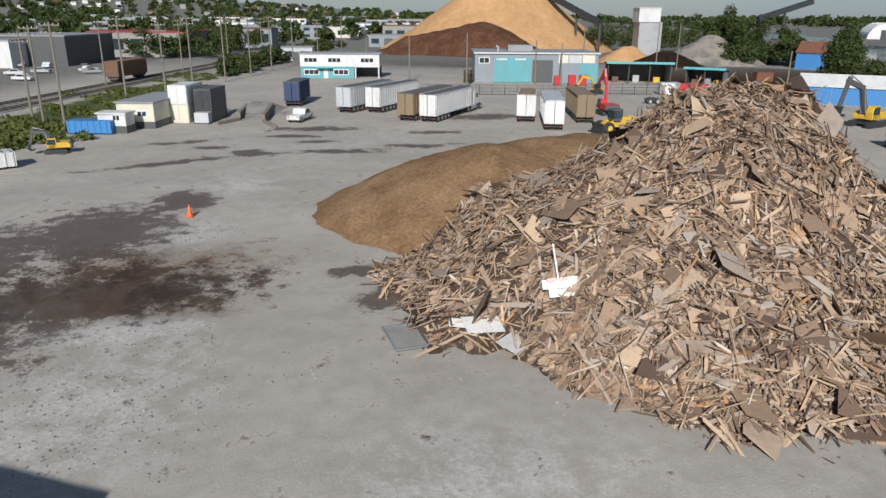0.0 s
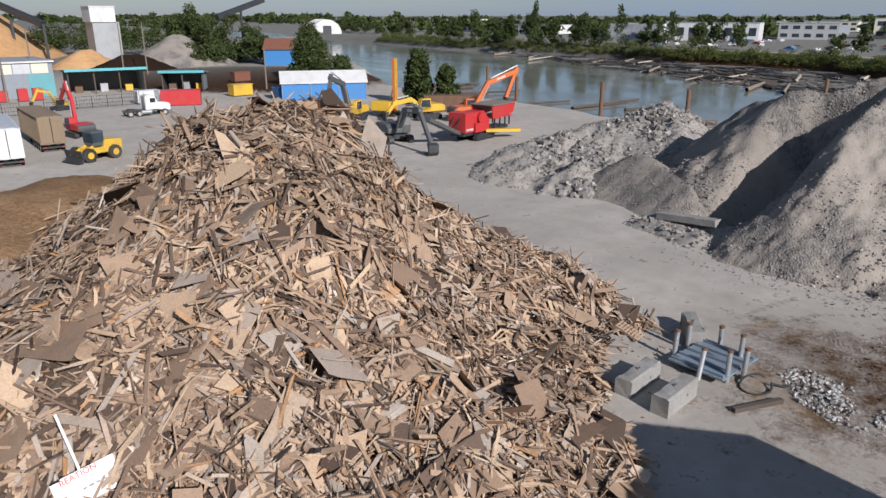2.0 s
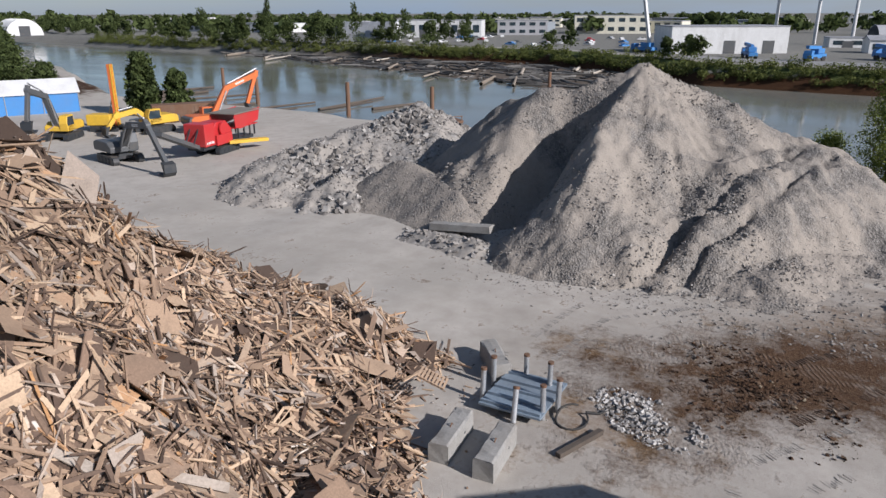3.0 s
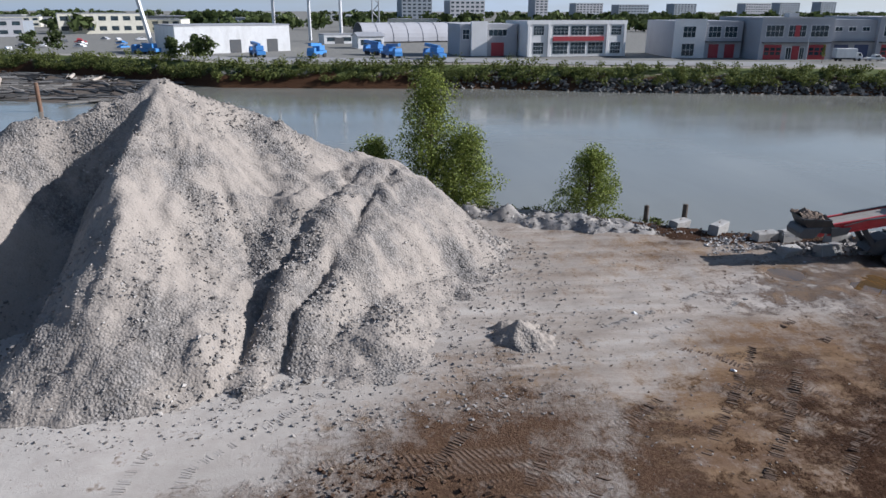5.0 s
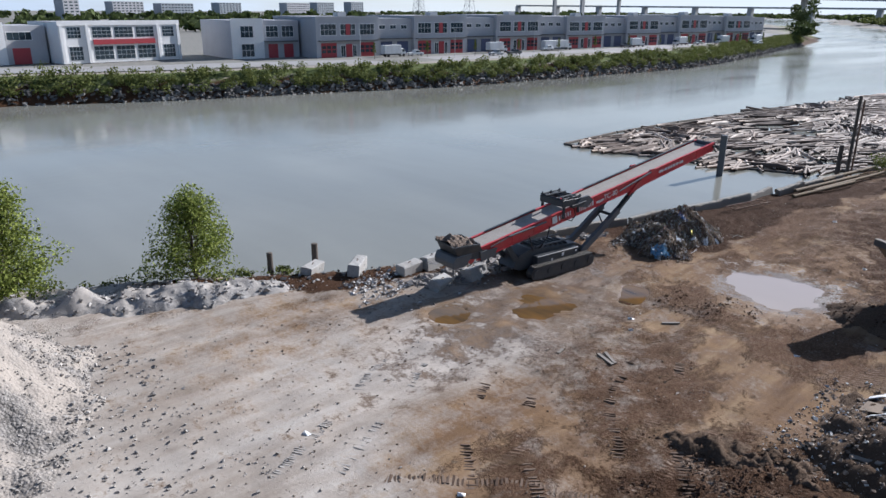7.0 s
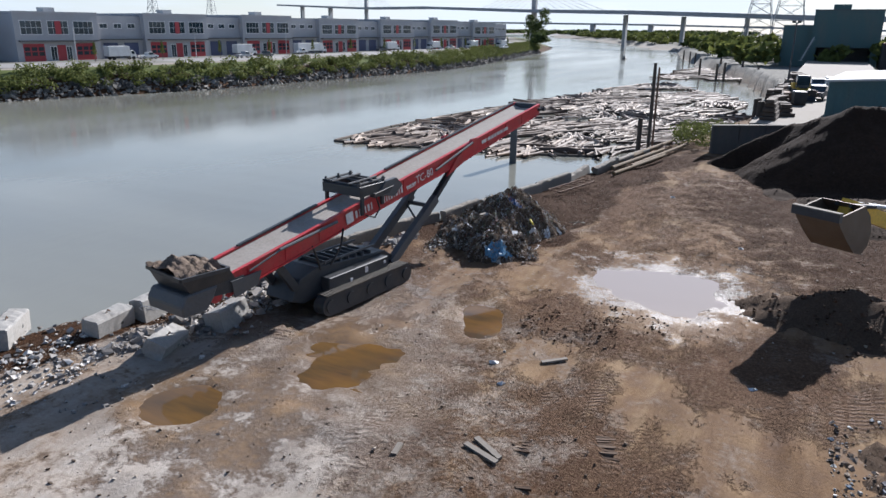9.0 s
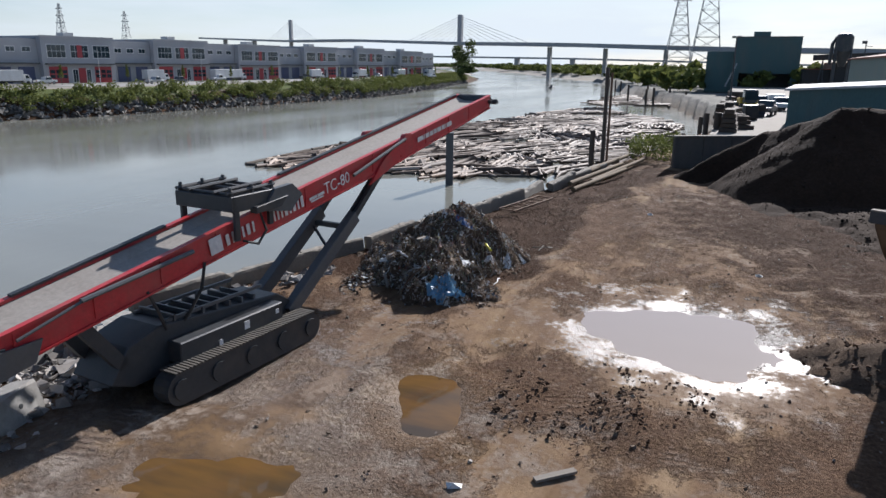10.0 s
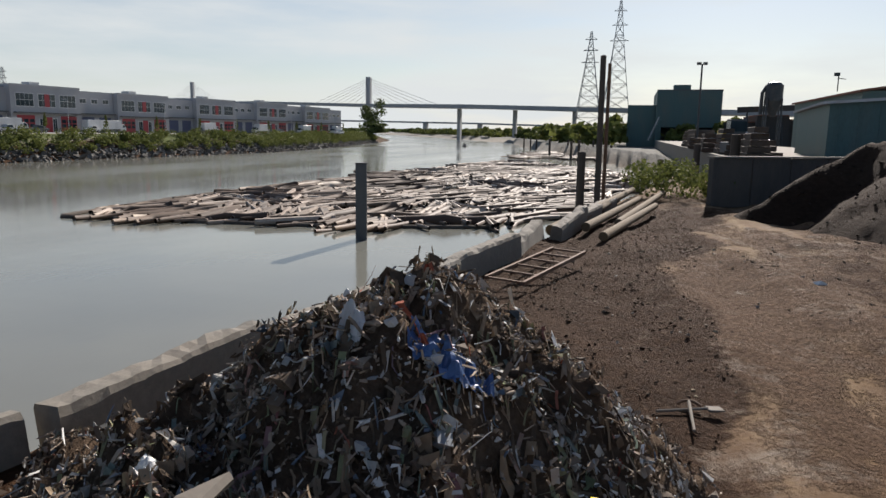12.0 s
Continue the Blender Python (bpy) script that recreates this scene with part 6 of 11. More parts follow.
def wood_bits(count, box, rs, fine):
    """Sticks, laths and torn panels that lie along the slope."""
    x, y, z = on_heap(wood_h, count, *box, rs, 0.05)
    k = rs.rand(len(x)) > (0.35 if fine else 0.88) * sstep(0.42, 0.6, ellipse(x, y, 0.8, 31.5, 5.5, 7.0) + 0.3 * fbm(x, y, 3, 3))
    x, y, z = x[k], y[k], z[k]
    n = len(x)
    nrm = slope_normal(wood_h, x, y, 0.5)
    nrm /= np.linalg.norm(nrm, axis=1, keepdims=True)
    kind = rs.rand(n)
    panel = kind > (0.97 if fine else 0.82)
    tilt = nrm + rs.randn(n, 3) * np.where(panel, 0.18, 0.24)[:, None]
    grain = 5.0 * fbm(x, y, 2.6, 2)
    ax = frames_from(tilt, np.where(rs.rand(n) < 0.55, grain + 0.45 * rs.randn(n), rs.rand(n) * 6.28))
    L = np.exp(rs.randn(n) * 0.55) * (0.42 if fine else 1.15)
    L = np.where(panel, 0.75 * L, 1.15 * L)
    Wd = np.where(panel, L * (0.22 + 0.45 * rs.rand(n)), 0.03 + 0.13 * rs.rand(n) ** 2)
    T = np.where(panel, 0.012 + 0.02 * rs.rand(n), 0.02 + 0.05 * rs.rand(n))
    size = np.stack([np.clip(L, 0.12, 3.2), np.clip(Wd, 0.03, 1.1), T], -1)
    centre = np.stack([x, y, z], -1) + nrm * np.where(panel, 0.03 + 0.16 * rs.rand(n), -0.04 + 0.34 * rs.rand(n))[:, None]
    return centre, ax, size


parts_ = [wood_bits(34000, (-7, 34, 20, 46), rs, False), wood_bits(30000, (-7, 34, 20, 44), rs, True), wood_bits(9000, (-4, 36, 42, 58), rs, False)]
parts_ = [np.concatenate(a) for a in zip(*parts_)]
# higher and farther pieces take the darker copy of the wood colours
old = (parts_[0][:, 1] + 0.9 * parts_[0][:, 2] + 4 * fbm(parts_[0][:, 0], parts_[0][:, 1], 5, 3)) > 42.5
tagged(scatter_boxes("weathered_wood", *[a[old] for a in parts_], M_WOOD_DARKER, np.where(parts_[2][old][:, 1] > 0.2, 0.42, 0.16), rs), "slightly darker brown boards and sticks lying in a heap", "waste wood", kind="stuff")
bits = scatter_boxes("broken_wood", *[a[~old] for a in parts_], M_WOOD, np.where(parts_[2][~old][:, 1] > 0.2, 0.42, 0.16), rs)
tagged(bits, "thousands of splintered boards and offcuts lying in a heap", "waste wood", kind="stuff")

# the large boards and panels of the near flank, one by one
PILE = bpy.data.objects["wood_pile_core"]


def board_mesh(name, length, width, thick, rs, broken=True):
    g = Geo()
    n = 6
    top = []
    for i in range(n + 1):
        x = length * (i / n - 0.5)
        jag = (0.12 * length * (rs.rand() - 0.5)) if broken and i in (0, n) else 0
        top += [(x + jag, -width / 2 * (1 - 0.12 * rs.rand() * broken), 0.03 * length * math.sin(3.0 * i / n)), (x + (0.1 * length * (rs.rand() - 0.5) if broken and i in (0, n) else 0), width / 2 * (1 - 0.12 * rs.rand() * broken), 0.03 * length * math.sin(3.0 * i / n))]
    m_ = len(top)
    verts = top + [(x, y, z - thick) for x, y, z in top]
    faces = []
    for i in range(n):
        a = 2 * i
        faces += [(a, a + 2, a + 3, a + 1), (m_ + a, m_ + a + 1, m_ + a + 3, m_ + a + 2), (a, m_ + a, m_ + a + 2, a + 2), (a + 1, a + 3, m_ + a + 3, m_ + a + 1)]
    faces += [(0, 1, m_ + 1, m_), (m_ - 2, 2 * m_ - 2, 2 * m_ - 1, m_ - 1)]
    me = mesh_of(name, verts, faces)
    me.materials.append(M_WOOD_OBJ)
    return me


rb = np.random.RandomState(23)
BOARDS = [board_mesh("board", 1.6 + 1.7 * rb.rand(), 0.16 + 0.2 * rb.rand(), 0.04, rb) for i in range(8)]
PANELS = [board_mesh("panel", 1.0 + 1.0 * rb.rand(), 0.6 + 0.6 * rb.rand(), 0.025, rb) for i in range(8)]


def lay(mesh, name, x, y, spin, lean=0.18, lift=0.12, rnd=rb):
    x_, y_ = np.array([x]), np.array([y])
    nrm = slope_normal(wood_h, x_, y_, 0.7)
    nrm = nrm / np.linalg.norm(nrm) + rnd.randn(1, 3) * lean
    a = frames_from(nrm, np.array([spin]))[0]
    ob = new(name, mesh)
    ob.parent = PILE
    m = Matrix([list(a[0]) + [x], list(a[1]) + [y], list(a[2]) + [float(wood_h(x_, y_)[0]) + lift], [0, 0, 0, 1]])
    ob.matrix_local = m
    return ob


for i in range(250):
    x, y = (16 + 14 * rb.rand(), 23 + 11 * rb.rand()) if i % 5 < 2 else (29 * rb.rand(), 22 + 16 * rb.rand())
    if float(wood_h(np.array(x), np.array(y))) < 0.7:
        continue
    if rb.rand() < 0.55:
        lay(BOARDS[rb.randint(8)], "board", x, y, rb.rand() * 6.28, 0.25, 0.15 + 0.12 * rb.rand())
    else:
        lay(PANELS[rb.randint(8)], "panel", x, y, rb.rand() * 6.28, 0.22, 0.15 + 0.1 * rb.rand())

# stray bits on the ground round the heap
n = 2600
a = rs.rand(n) * 6.28
x, y = 14 + 17.5 * np.cos(a) * (0.8 + 0.5 * rs.rand(n)), 36 + 15.5 * np.sin(a) * (0.85 + 0.45 * rs.rand(n))
k = (wood_h(x, y) < land(x, y) + 0.3) & (wood_h(x, y) > land(x, y) - 1.6 * rs.rand(n) ** 2) & (y < 48) & (x < 33)
x, y = x[k], y[k]
n = len(x)
stray = scatter_boxes("stray_wood", np.stack([x, y, ground_z(x, y) + 0.03], -1), frames_from(np.array([[0, 0, 1.0]]) + rs.randn(n, 3) * 0.15, rs.rand(n) * 6.28),
                      np.stack([0.06 + 0.5 * rs.rand(n) ** 4, 0.02 + 0.07 * rs.rand(n), 0.015 + 0.02 * rs.rand(n)], -1), M_WOOD, 0.2, rs)
tagged(stray, "splinters and offcuts strewn on the gravel", "waste wood", kind="stuff")


def stones_on(name, height, count, box, r0, r1, material, rs, label, power=2.5, sink=0.3):
    x, y, z = on_heap(height, count, *box, rs, -0.1)
    r = r0 + (r1 - r0) * rs.rand(len(x)) ** power
    ob = scatter_rocks(name, np.stack([x, y, z + r * (0.5 - sink)], -1), r, material, rs)
    return tagged(ob, label, "stones", kind="stuff")


x, y, z = on_heap(gravel_h, 62000, 40, 67, 4, 48, rs, -0.1)
coarse = np.clip(sstep(-0.06, 0.16, fbm(x, y, 4.5, 3)) * 0.8 + sstep(5.5, 0.5, z) * 0.45, 0.0, 1.0)     # coarse stone rolls to the foot and lies in bands
k = rs.rand(len(x)) < 0.3 + 0.7 * coarse
x, y, z, coarse = x[k], y[k], z[k], coarse[k]
r = 0.02 + (0.03 + 0.10 * coarse) * rs.rand(len(x)) ** 2.6
tagged(scatter_rocks("gravel_stones", np.stack([x, y, z + 0.2 * r], -1), r, M_STONES, rs), "angular grey stones on a steep heap", "stones", kind="stuff")
stones_on("small_gravel_stones", small_gravel_h, 9000, (45, 62, 36, 52), 0.025, 0.10, M_STONES, rs, "fine grey stones on a low heap", 3)
x, y, z = on_heap(rubble_h, 17000, 45, 76, 42, 66, rs, -0.1)
n = len(x)
q = 0.05 + (0.12 + 0.42 * sstep(0.02, 0.22, fbm(x, y, 6, 3) + 0.25 * ellipse(x, y, 58, 54, 5, 6))) * rs.rand(n) ** 3.5
tagged(scatter_boxes("rubble_blocks", np.stack([x, y, z + 0.05 * q], -1), frames_from(rs.randn(n, 3), rs.rand(n) * 6.28), q[:, None] * (0.45 + 0.75 * rs.rand(n, 3)), M_RUBBLE_STONES, 0.4, rs),
       "broken pale concrete lumps in a heap", "rubble", kind="stuff")
stones_on("berm_rubble", berm_h, 3200, (62, 75, -6, 13), 0.03, 0.26, M_RUBBLE_STONES, rs, "broken concrete lumps on a low bank", 3.0)
stones_on("bank_rubble", block_debris_h, 900, (43, 50, 30, 43), 0.05, 0.3, M_RUBBLE_STONES, rs, "broken concrete lumps on a low bank", 3.0)
stones_on("soil_clods", soil_h, 7000, (28, 50, -66, -36), 0.015, 0.1, M_SOIL_CLOD, rs, "dark clods of soil", 3)
stones_on("mud_clods", mud_heap_h, 1800, (34, 44, -28, -20), 0.02, 0.12, M_STRIP_CLOD, rs, "dark clods of mud", 2)


def loose(name, count, x0, x1, y0, y1, r0, r1, material, label, where=None, power=3.0):
    x, y = x0 + (x1 - x0) * rs.rand(count), y0 + (y1 - y0) * rs.rand(count)
    if where is not None:
        k = where(x, y)
        x, y = x[k], y[k]
    r = r0 + (r1 - r0) * rs.rand(len(x)) ** power
    ob = scatter_rocks(name, np.stack([x, y, ground_z(x, y) + r * 0.25], -1), r, material, rs, 0.7)
    return tagged(ob, label, "stones", kind="stuff")


M_CLOD = island_colours("mud_clod", [(0.0, (0.075, 0.056, 0.043)), (0.5, (0.17, 0.13, 0.10)), (0.9, (0.30, 0.245, 0.20)), (1.0, (0.5, 0.46, 0.41))], 0.95, 6)
dry = lambda x, y: (x < near_x(y) - 0.5) & (ellipse(x, y, 44.9, -25.2, 3.0, 2.9) < 0.5) & (ellipse(x, y, 52.4, -13, 1.4, 2.0) < 0.5)
loose("mud_lumps", 9000, 36, 64, -60, 8, 0.012, 0.075, M_CLOD, "lumps of brown mud and stone on the ground", lambda x, y: dry(x, y) & (fbm(x, y, 5, 3) > -0.12))
loose("yard_stones", 4000, 28, 62, 2, 32, 0.012, 0.08, M_STONES, "small stones strewn over the yard", lambda x, y: fbm(x, y, 6, 3) > -0.05)
loose("edge_stones", 5000, -22, -5, 16, 33, 0.015, 0.08, M_STONES, "pale crushed stone spread at the yard's edge", lambda x, y: ellipse(x, y, -14, 26, 5.5, 6) + 0.5 * fbm(x, y, 3, 3) > 0.45)
loose("edge_stones", 900, -22, -13, 40, 54, 0.02, 0.09, M_STONES, "pale crushed stone spread at the yard's edge", lambda x, y: ellipse(x, y, -18, 47, 3.2, 4) + 0.5 * fbm(x, y, 3, 3) > 0.5)
loose("toe_stones", 11000, 41, 64, 6, 42, 0.02, 0.13, M_STONES, "stones spilt at the foot of the heap", lambda x, y: (gravel_h(x, y) < 0.9) & (gravel_h(x, y) > -2.2 + 1.2 * rs.rand(len(x))))
loose("white_rubble", 1100, 31, 40, 15, 27, 0.015, 0.10, M_STONES, "pale rubble dumped on dark mud", lambda x, y: ellipse(x, y, 37.3, 21.3, 1.6, 2.4, -50) + 0.5 * fbm(x, y, 2, 3) > 0.5)
loose("strip_clods", 10000, 50, 57.5, -62, -26, 0.008, 0.055, M_STRIP_CLOD, "dark clods of soil and rubble beside the river wall", lambda x, y: soil_field(x, y) + 0.5 * fbm(x, y, 3, 3) > 0.5)
loose("wall_rubble", 2600, 56, 72, -56, 3, 0.02, 0.2, M_CLOD, "broken stone and dirt along the river wall", lambda x, y: (np.abs(x - near_x(y) + 1.6) < 1.4))
loose("wall_stones", 1500, 58, 73, -14, 5, 0.03, 0.24, M_RUBBLE_STONES, "broken concrete lumps along the river edge", lambda x, y: (np.abs(x - near_x(y) + 2.2) < 2.0))

# scrap heap by the wall
x, y, z = on_heap(scrap_h, 27000, 50.5, 58, -34, -23, rs, 0.0)
n = len(x)
nrm = slope_normal(scrap_h, x, y, 0.3)
size = np.stack([0.02 + 0.17 * rs.rand(n) ** 5, 0.01 + 0.05 * rs.rand(n) ** 3, 0.004 + 0.016 * rs.rand(n) ** 2], -1)
scrap = scatter_boxes("scrap_pieces", np.stack([x, y, z], -1) + nrm * 0.05, frames_from(nrm + rs.randn(n, 3) * 0.9, rs.rand(n) * 6.28), size, M_TRASH, 0.75, rs)
tagged(scrap, "tangle of shredded metal, plastic, wood and wire", "scrap", kind="stuff")
stones_on("scrap_rags", scrap_h, 11000, (49, 59, -36, -22), 0.012, 0.11, M_TRASH, rs, "crumpled rags, foil and lumps of dirt on a scrap heap", 2.5)
loose("white_debris", 2600, 57.0, 63.5, -11.5, -3.5, 0.015, 0.17, M_PALE_DEBRIS, "pale crumbled concrete and plaster among cables", lambda x, y: ellipse(x, y, 60.3, -7.6, 2.4, 2.8, 20) + 0.6 * fbm(x, y, 1.6, 3) > 0.48)
loose("tail_rubble", 500, 56.8, 61.0, -16.5, -6.0, 0.02, 0.16, M_RUBBLE_STONES, "broken stone spilt round the conveyor's tail", lambda x, y: fbm(x, y, 2, 3) > -0.1)

# ---------------------------------------------------------------- river edge, logs, posts
def concrete_block(m, length, depth, height, label, hole=True, group="concrete blocks", material=None):
    c = thing("concrete_block", m, label, "concrete block", group)
    sections = []
    n = max(6, int(length / 0.16))
    for i in range(n + 1):
        x = length * (i / n - 0.5)
        row = []
        for k, (u, v) in enumerate(((-0.5, 0.0), (-0.5, 0.5), (-0.5, 0.93), (-0.40, 1.0), (0.0, 1.0), (0.40, 1.0), (0.5, 0.93), (0.5, 0.5), (0.5, 0.0))):
            p = Vector((x + m[0][3], u * 3 + m[1][3], v * 3))
            chip = max(0.0, noise.noise(p * 1.3) - 0.1) * (0.16 if k in (2, 3, 5, 6) else 0.03)
            wear = 1.0 - chip - 0.03 * noise.noise(p * 6.0)
            end = 0.05 * noise.noise(p * 1.7) if i in (0, n) else 0.0
            row.append((x + end, u * depth * wear, v * height * (wear if v > 0.6 else 1.0)))
        sections.append(row)
    body = part("body", Geo().loft(sections), material or M_CONCRETE, c)
    if hole:
        part("lifting_eye", Geo().rod((-0.12, 0, height - 0.02), (0, 0, height + 0.1), 0.02, n=6).rod((0, 0, height + 0.1), (0.12, 0, height - 0.02), 0.02, n=6), M_STEEL_RUST, c)
        part("cast_hole", Geo().rod((length * 0.15, -depth / 2 - 0.004, height * 0.5), (length * 0.15, -depth / 2 + 0.05, height * 0.5), 0.06, n=10), M_STEEL, c)
    return c


rw = np.random.RandomState(31)
y = -19.5
while y > -56:
    L = 3.3 + 0.8 * rw.rand()
    ym = y - L / 2
    xm = float(near_x(np.array(ym))) - 0.85
    turn = math.degrees(math.atan2(-1, -(float(near_x(np.array(ym + 1))) - float(near_x(np.array(ym - 1)))) / 2)) + rw.randn() * 1.5
    m = pose(xm + 0.12 * rw.randn(), ym, -0.80 + 0.04 * rw.randn(), rw.randn() * 4, rw.randn() * 2.5, turn + rw.randn() * 2)
    concrete_block(m, L - 0.12, 0.42, 1.1, "weathered grey concrete barrier along the river's edge", False, "barriers along the river", M_CONCRETE_DARK)
    y -= L
for bx, by, turn, tx, ty, L, h in ((61.6, -10.5, -82, 4, 0, 1.7, 0.85), (61.5, -12.4, -84, -6, 2, 1.6, 0.9), (58.8, -10.4, -70, 25, 3, 1.6, 0.7), (58.4, -13.2, -80, -12, 0, 1.7, 0.8),
                                   (64.2, -8.4, -50, 3, 2, 2.2, 0.8), (60.6, -15.5, -85, 0, 4, 1.7, 0.85), (60.2, -17.6, -82, 5, 0, 1.6, 0.85), (66.0, -6.2, -60, 8, 3, 1.8, 0.6)):
    concrete_block(pose(bx, by, -0.4, tx, ty, turn), L, 0.75, h, "chipped grey concrete block lying among rubble")
for bx, by, turn in ((25.9, 26.7, 6), (25.8, 24.9, 5), (32.0, 27.8, 40)):
    concrete_block(at(bx, by, 0.15, turn), 2.5, 0.75, 0.85, "pale concrete block beside the waste wood")
concrete_block(pose(48.0, 37.8, 0.75, 3, 4, 92), 4.6, 0.9, 0.5, "long broken concrete slab on a bank of rubble", False)
concrete_block(pose(46.2, 33.4, 0.3, 8, 6, 60), 1.6, 0.7, 0.5, "broken concrete lump on rubble", False)
concrete_block(pose(45.3, 31.7, 0.2, 12, 6, 40), 1.0, 0.7, 0.5, "broken concrete lump on rubble", False)


def mooring_post(x, y, top, r, label, material=M_WOOD_POST, lean=(0, 0)):
    c = thing("mooring_post", at(x, y, -6.5), label, "post", "mooring posts")
    part("shaft", Geo().rod((0, 0, 0), (lean[0], lean[1], top + 6.5), r * 1.05, r * 0.92, n=12), material, c)
    part("cap", Geo().rod((lean[0], lean[1], top + 6.5), (lean[0], lean[1], top + 6.53), r * 0.8, r * 0.6, n=12), material, c)
    return c


def square_post(x, y, top, r):
    c = thing("mooring_post", at(x, y, -6.5, 20), "square steel mooring post standing in the water", "post", "mooring posts")
    part("shaft", Geo().box(-r, r, -r, r, 0, top + 6.5), M_CHARCOAL, c, bevel=0.03)
    part("cap", Geo().box(-r - 0.03, r + 0.03, -r - 0.03, r + 0.03, top + 6.5, top + 6.56), M_STEEL, c)


square_post(69.0, -66.5, 1.2, 0.36)
mooring_post(55.0, -63.7, 2.3, 0.24, "short dark timber post by the log pond")
mooring_post(54.05, -63.75, 7.4, 0.17, "tall slim dark timber post by the log pond", lean=(0.05, 0.05))
mooring_post(53.75, -63.9, 7.0, 0.1, "slim rusty pole tied to a tall post", M_STEEL_RUST)
mooring_post(47.0, -88.4, 2.6, 0.3, "short dark timber post beside the quay")
mooring_post(45.6, -76.0, 3.4, 0.35, "dark timber post at the corner of the quay")
for px_, py_, pt in ((48.8, -117.7, 0.3), (68.1, -215.8, 1.3), (66.2, -217.0, 1.7), (76.8, -242.2, 1.8), (63.6, -238.7, 1.5), (97.2, -346.6, 1.2), (93.0, -335, 1.0), (101, -352, 1.5), (73, -262, 1.4), (58, -226, 0.4)):
    mooring_post(px_, py_, pt, 0.35, "dark timber mooring post in the log pond")
for px_, py_, pt in ((121.4, 125.3, 1.8), (116.4, 97.7, 2.6), (127.9, 85.9, 1.3), (136.0, 150.0, 2.2), (90.3, 93.6, -0.8), (166.0, 76.0, 1.8)):
    mooring_post(px_, py_, pt, 0.42, "rust-brown mooring post standing in the river", M_STEEL_RUST)
mooring_post(67.8, -4.3, 0.9, 0.2, "short dark stump on the river bank")
mooring_post(67.0, -7.1, 1.1, 0.22, "short dark stump on the river bank")

# floating logs
rl = np.random.RandomState(41)


def log_mesh(length, r, rs):
    g = Geo()
    pts = [(length * (i / 4 - 0.5), 0.11 * rs.randn(), 0.05 * rs.randn()) for i in range(5)]
    n = 9
    for i, p in enumerate(pts):
        k = r * (1.2 - 0.11 * i + 0.1 * rs.randn())
        g.v += [(p[0], p[1] + k * math.cos(2 * math.pi * j / n), p[2] + k * math.sin(2 * math.pi * j / n)) for j in range(n)]
    for i in range(4):
        g.f += [(i * n + j, i * n + (j + 1) % n, (i + 1) * n + (j + 1) % n, (i + 1) * n + j) for j in range(n)]
    g.f += [tuple(range(n)), tuple(reversed(range(4 * n, 5 * n)))]
    me = mesh_of("log", g.v, g.f, True)
    me.materials.append(M_LOG_OBJ)
    return me


M_LOG_OBJ = island_colours("floating_logs", [(0.0, (0.05, 0.029, 0.02)), (0.4, (0.115, 0.072, 0.049)), (0.7, (0.21, 0.145, 0.10)), (0.9, (0.36, 0.28, 0.21)), (1.0, (0.58, 0.50, 0.41))], 0.7, 7, source="object")
LOGS = [log_mesh(3.0 + 4.5 * rl.rand(), 0.2 + 0.22 * rl.rand(), rl) for i in range(14)]
raft = thing("log_raft", at(74, -80, WATER), "raft of weathered bark-stripped logs floating behind a boom", "log raft")


def raft_inside(x, y):
    """The moored logs fill the water between the boom and the quay."""
    front = np.interp(x, [59, 62, 71.6, 81.5, 94], [-79, -75, -71.8, -70.6, -69.6])
    outer = np.interp(-y, [69, 84, 100, 119, 148, 180, 205], [94.0, 95.4, 94.6, 92.6, 89.5, 86.5, 80])
    inner = np.interp(-y, [74, 102, 120, 150, 183, 205], [60, 54.8, 51.5, 53.5, 70, 80])
    return (y < front) & (y > -204) & (x < outer - 1.0) & (x > inner)


made = 0
while made < 290:
    bx_, by_ = 52 + 44 * rl.rand(), -150 + 81 * rl.rand() ** 0.6
    base = (72 if rl.rand() < 0.6 else 8) + rl.randn() * 8
    L, wide = 0.9 + 0.5 * rl.rand(), 5 + rl.randint(8)
    for k in range(wide):
        off = (k - wide / 2) * (0.55 + 0.15 * rl.rand())
        x, y = bx_ - off * math.sin(radians(base)) + 0.5 * rl.randn() * math.cos(radians(base)), by_ + off * math.cos(radians(base)) + 0.5 * rl.randn() * math.sin(radians(base))
        if not raft_inside(np.array(x), np.array(y)):
            continue
        made += 1
        ob = new("log", LOGS[rl.randint(14)])
        ob.parent = raft
        ob.matrix_local = pose(x - 74, y + 80, 0.05 + 0.3 * rl.rand() ** 1.5, 360 * rl.rand(), rl.randn() * 1.5, base + rl.randn() * 3) @ Matrix.Diagonal((L * 1.25, 1.0, 1.0, 1))
for (ax_, ay_), (bx_, by_) in (((94.6, -68.8), (82.2, -70.0)), ((82.0, -70.1), (72.0, -71.4)), ((71.8, -71.5), (61.5, -75.0)), ((94.9, -69.2), (95.9, -84)), ((95.9, -84.4), (95.2, -102)), ((95.1, -102.4), (93.2, -120)),
                               ((93.1, -120.4), (90.2, -148)), ((55.5, -101), (51.8, -120))):
    part("boom_log", Geo().rod((ax_ - 74, ay_ + 80, 0.06), (bx_ - 74, by_ + 80, 0.06), 0.2, n=8), M_WOOD_POST, raft, "dark boom log")


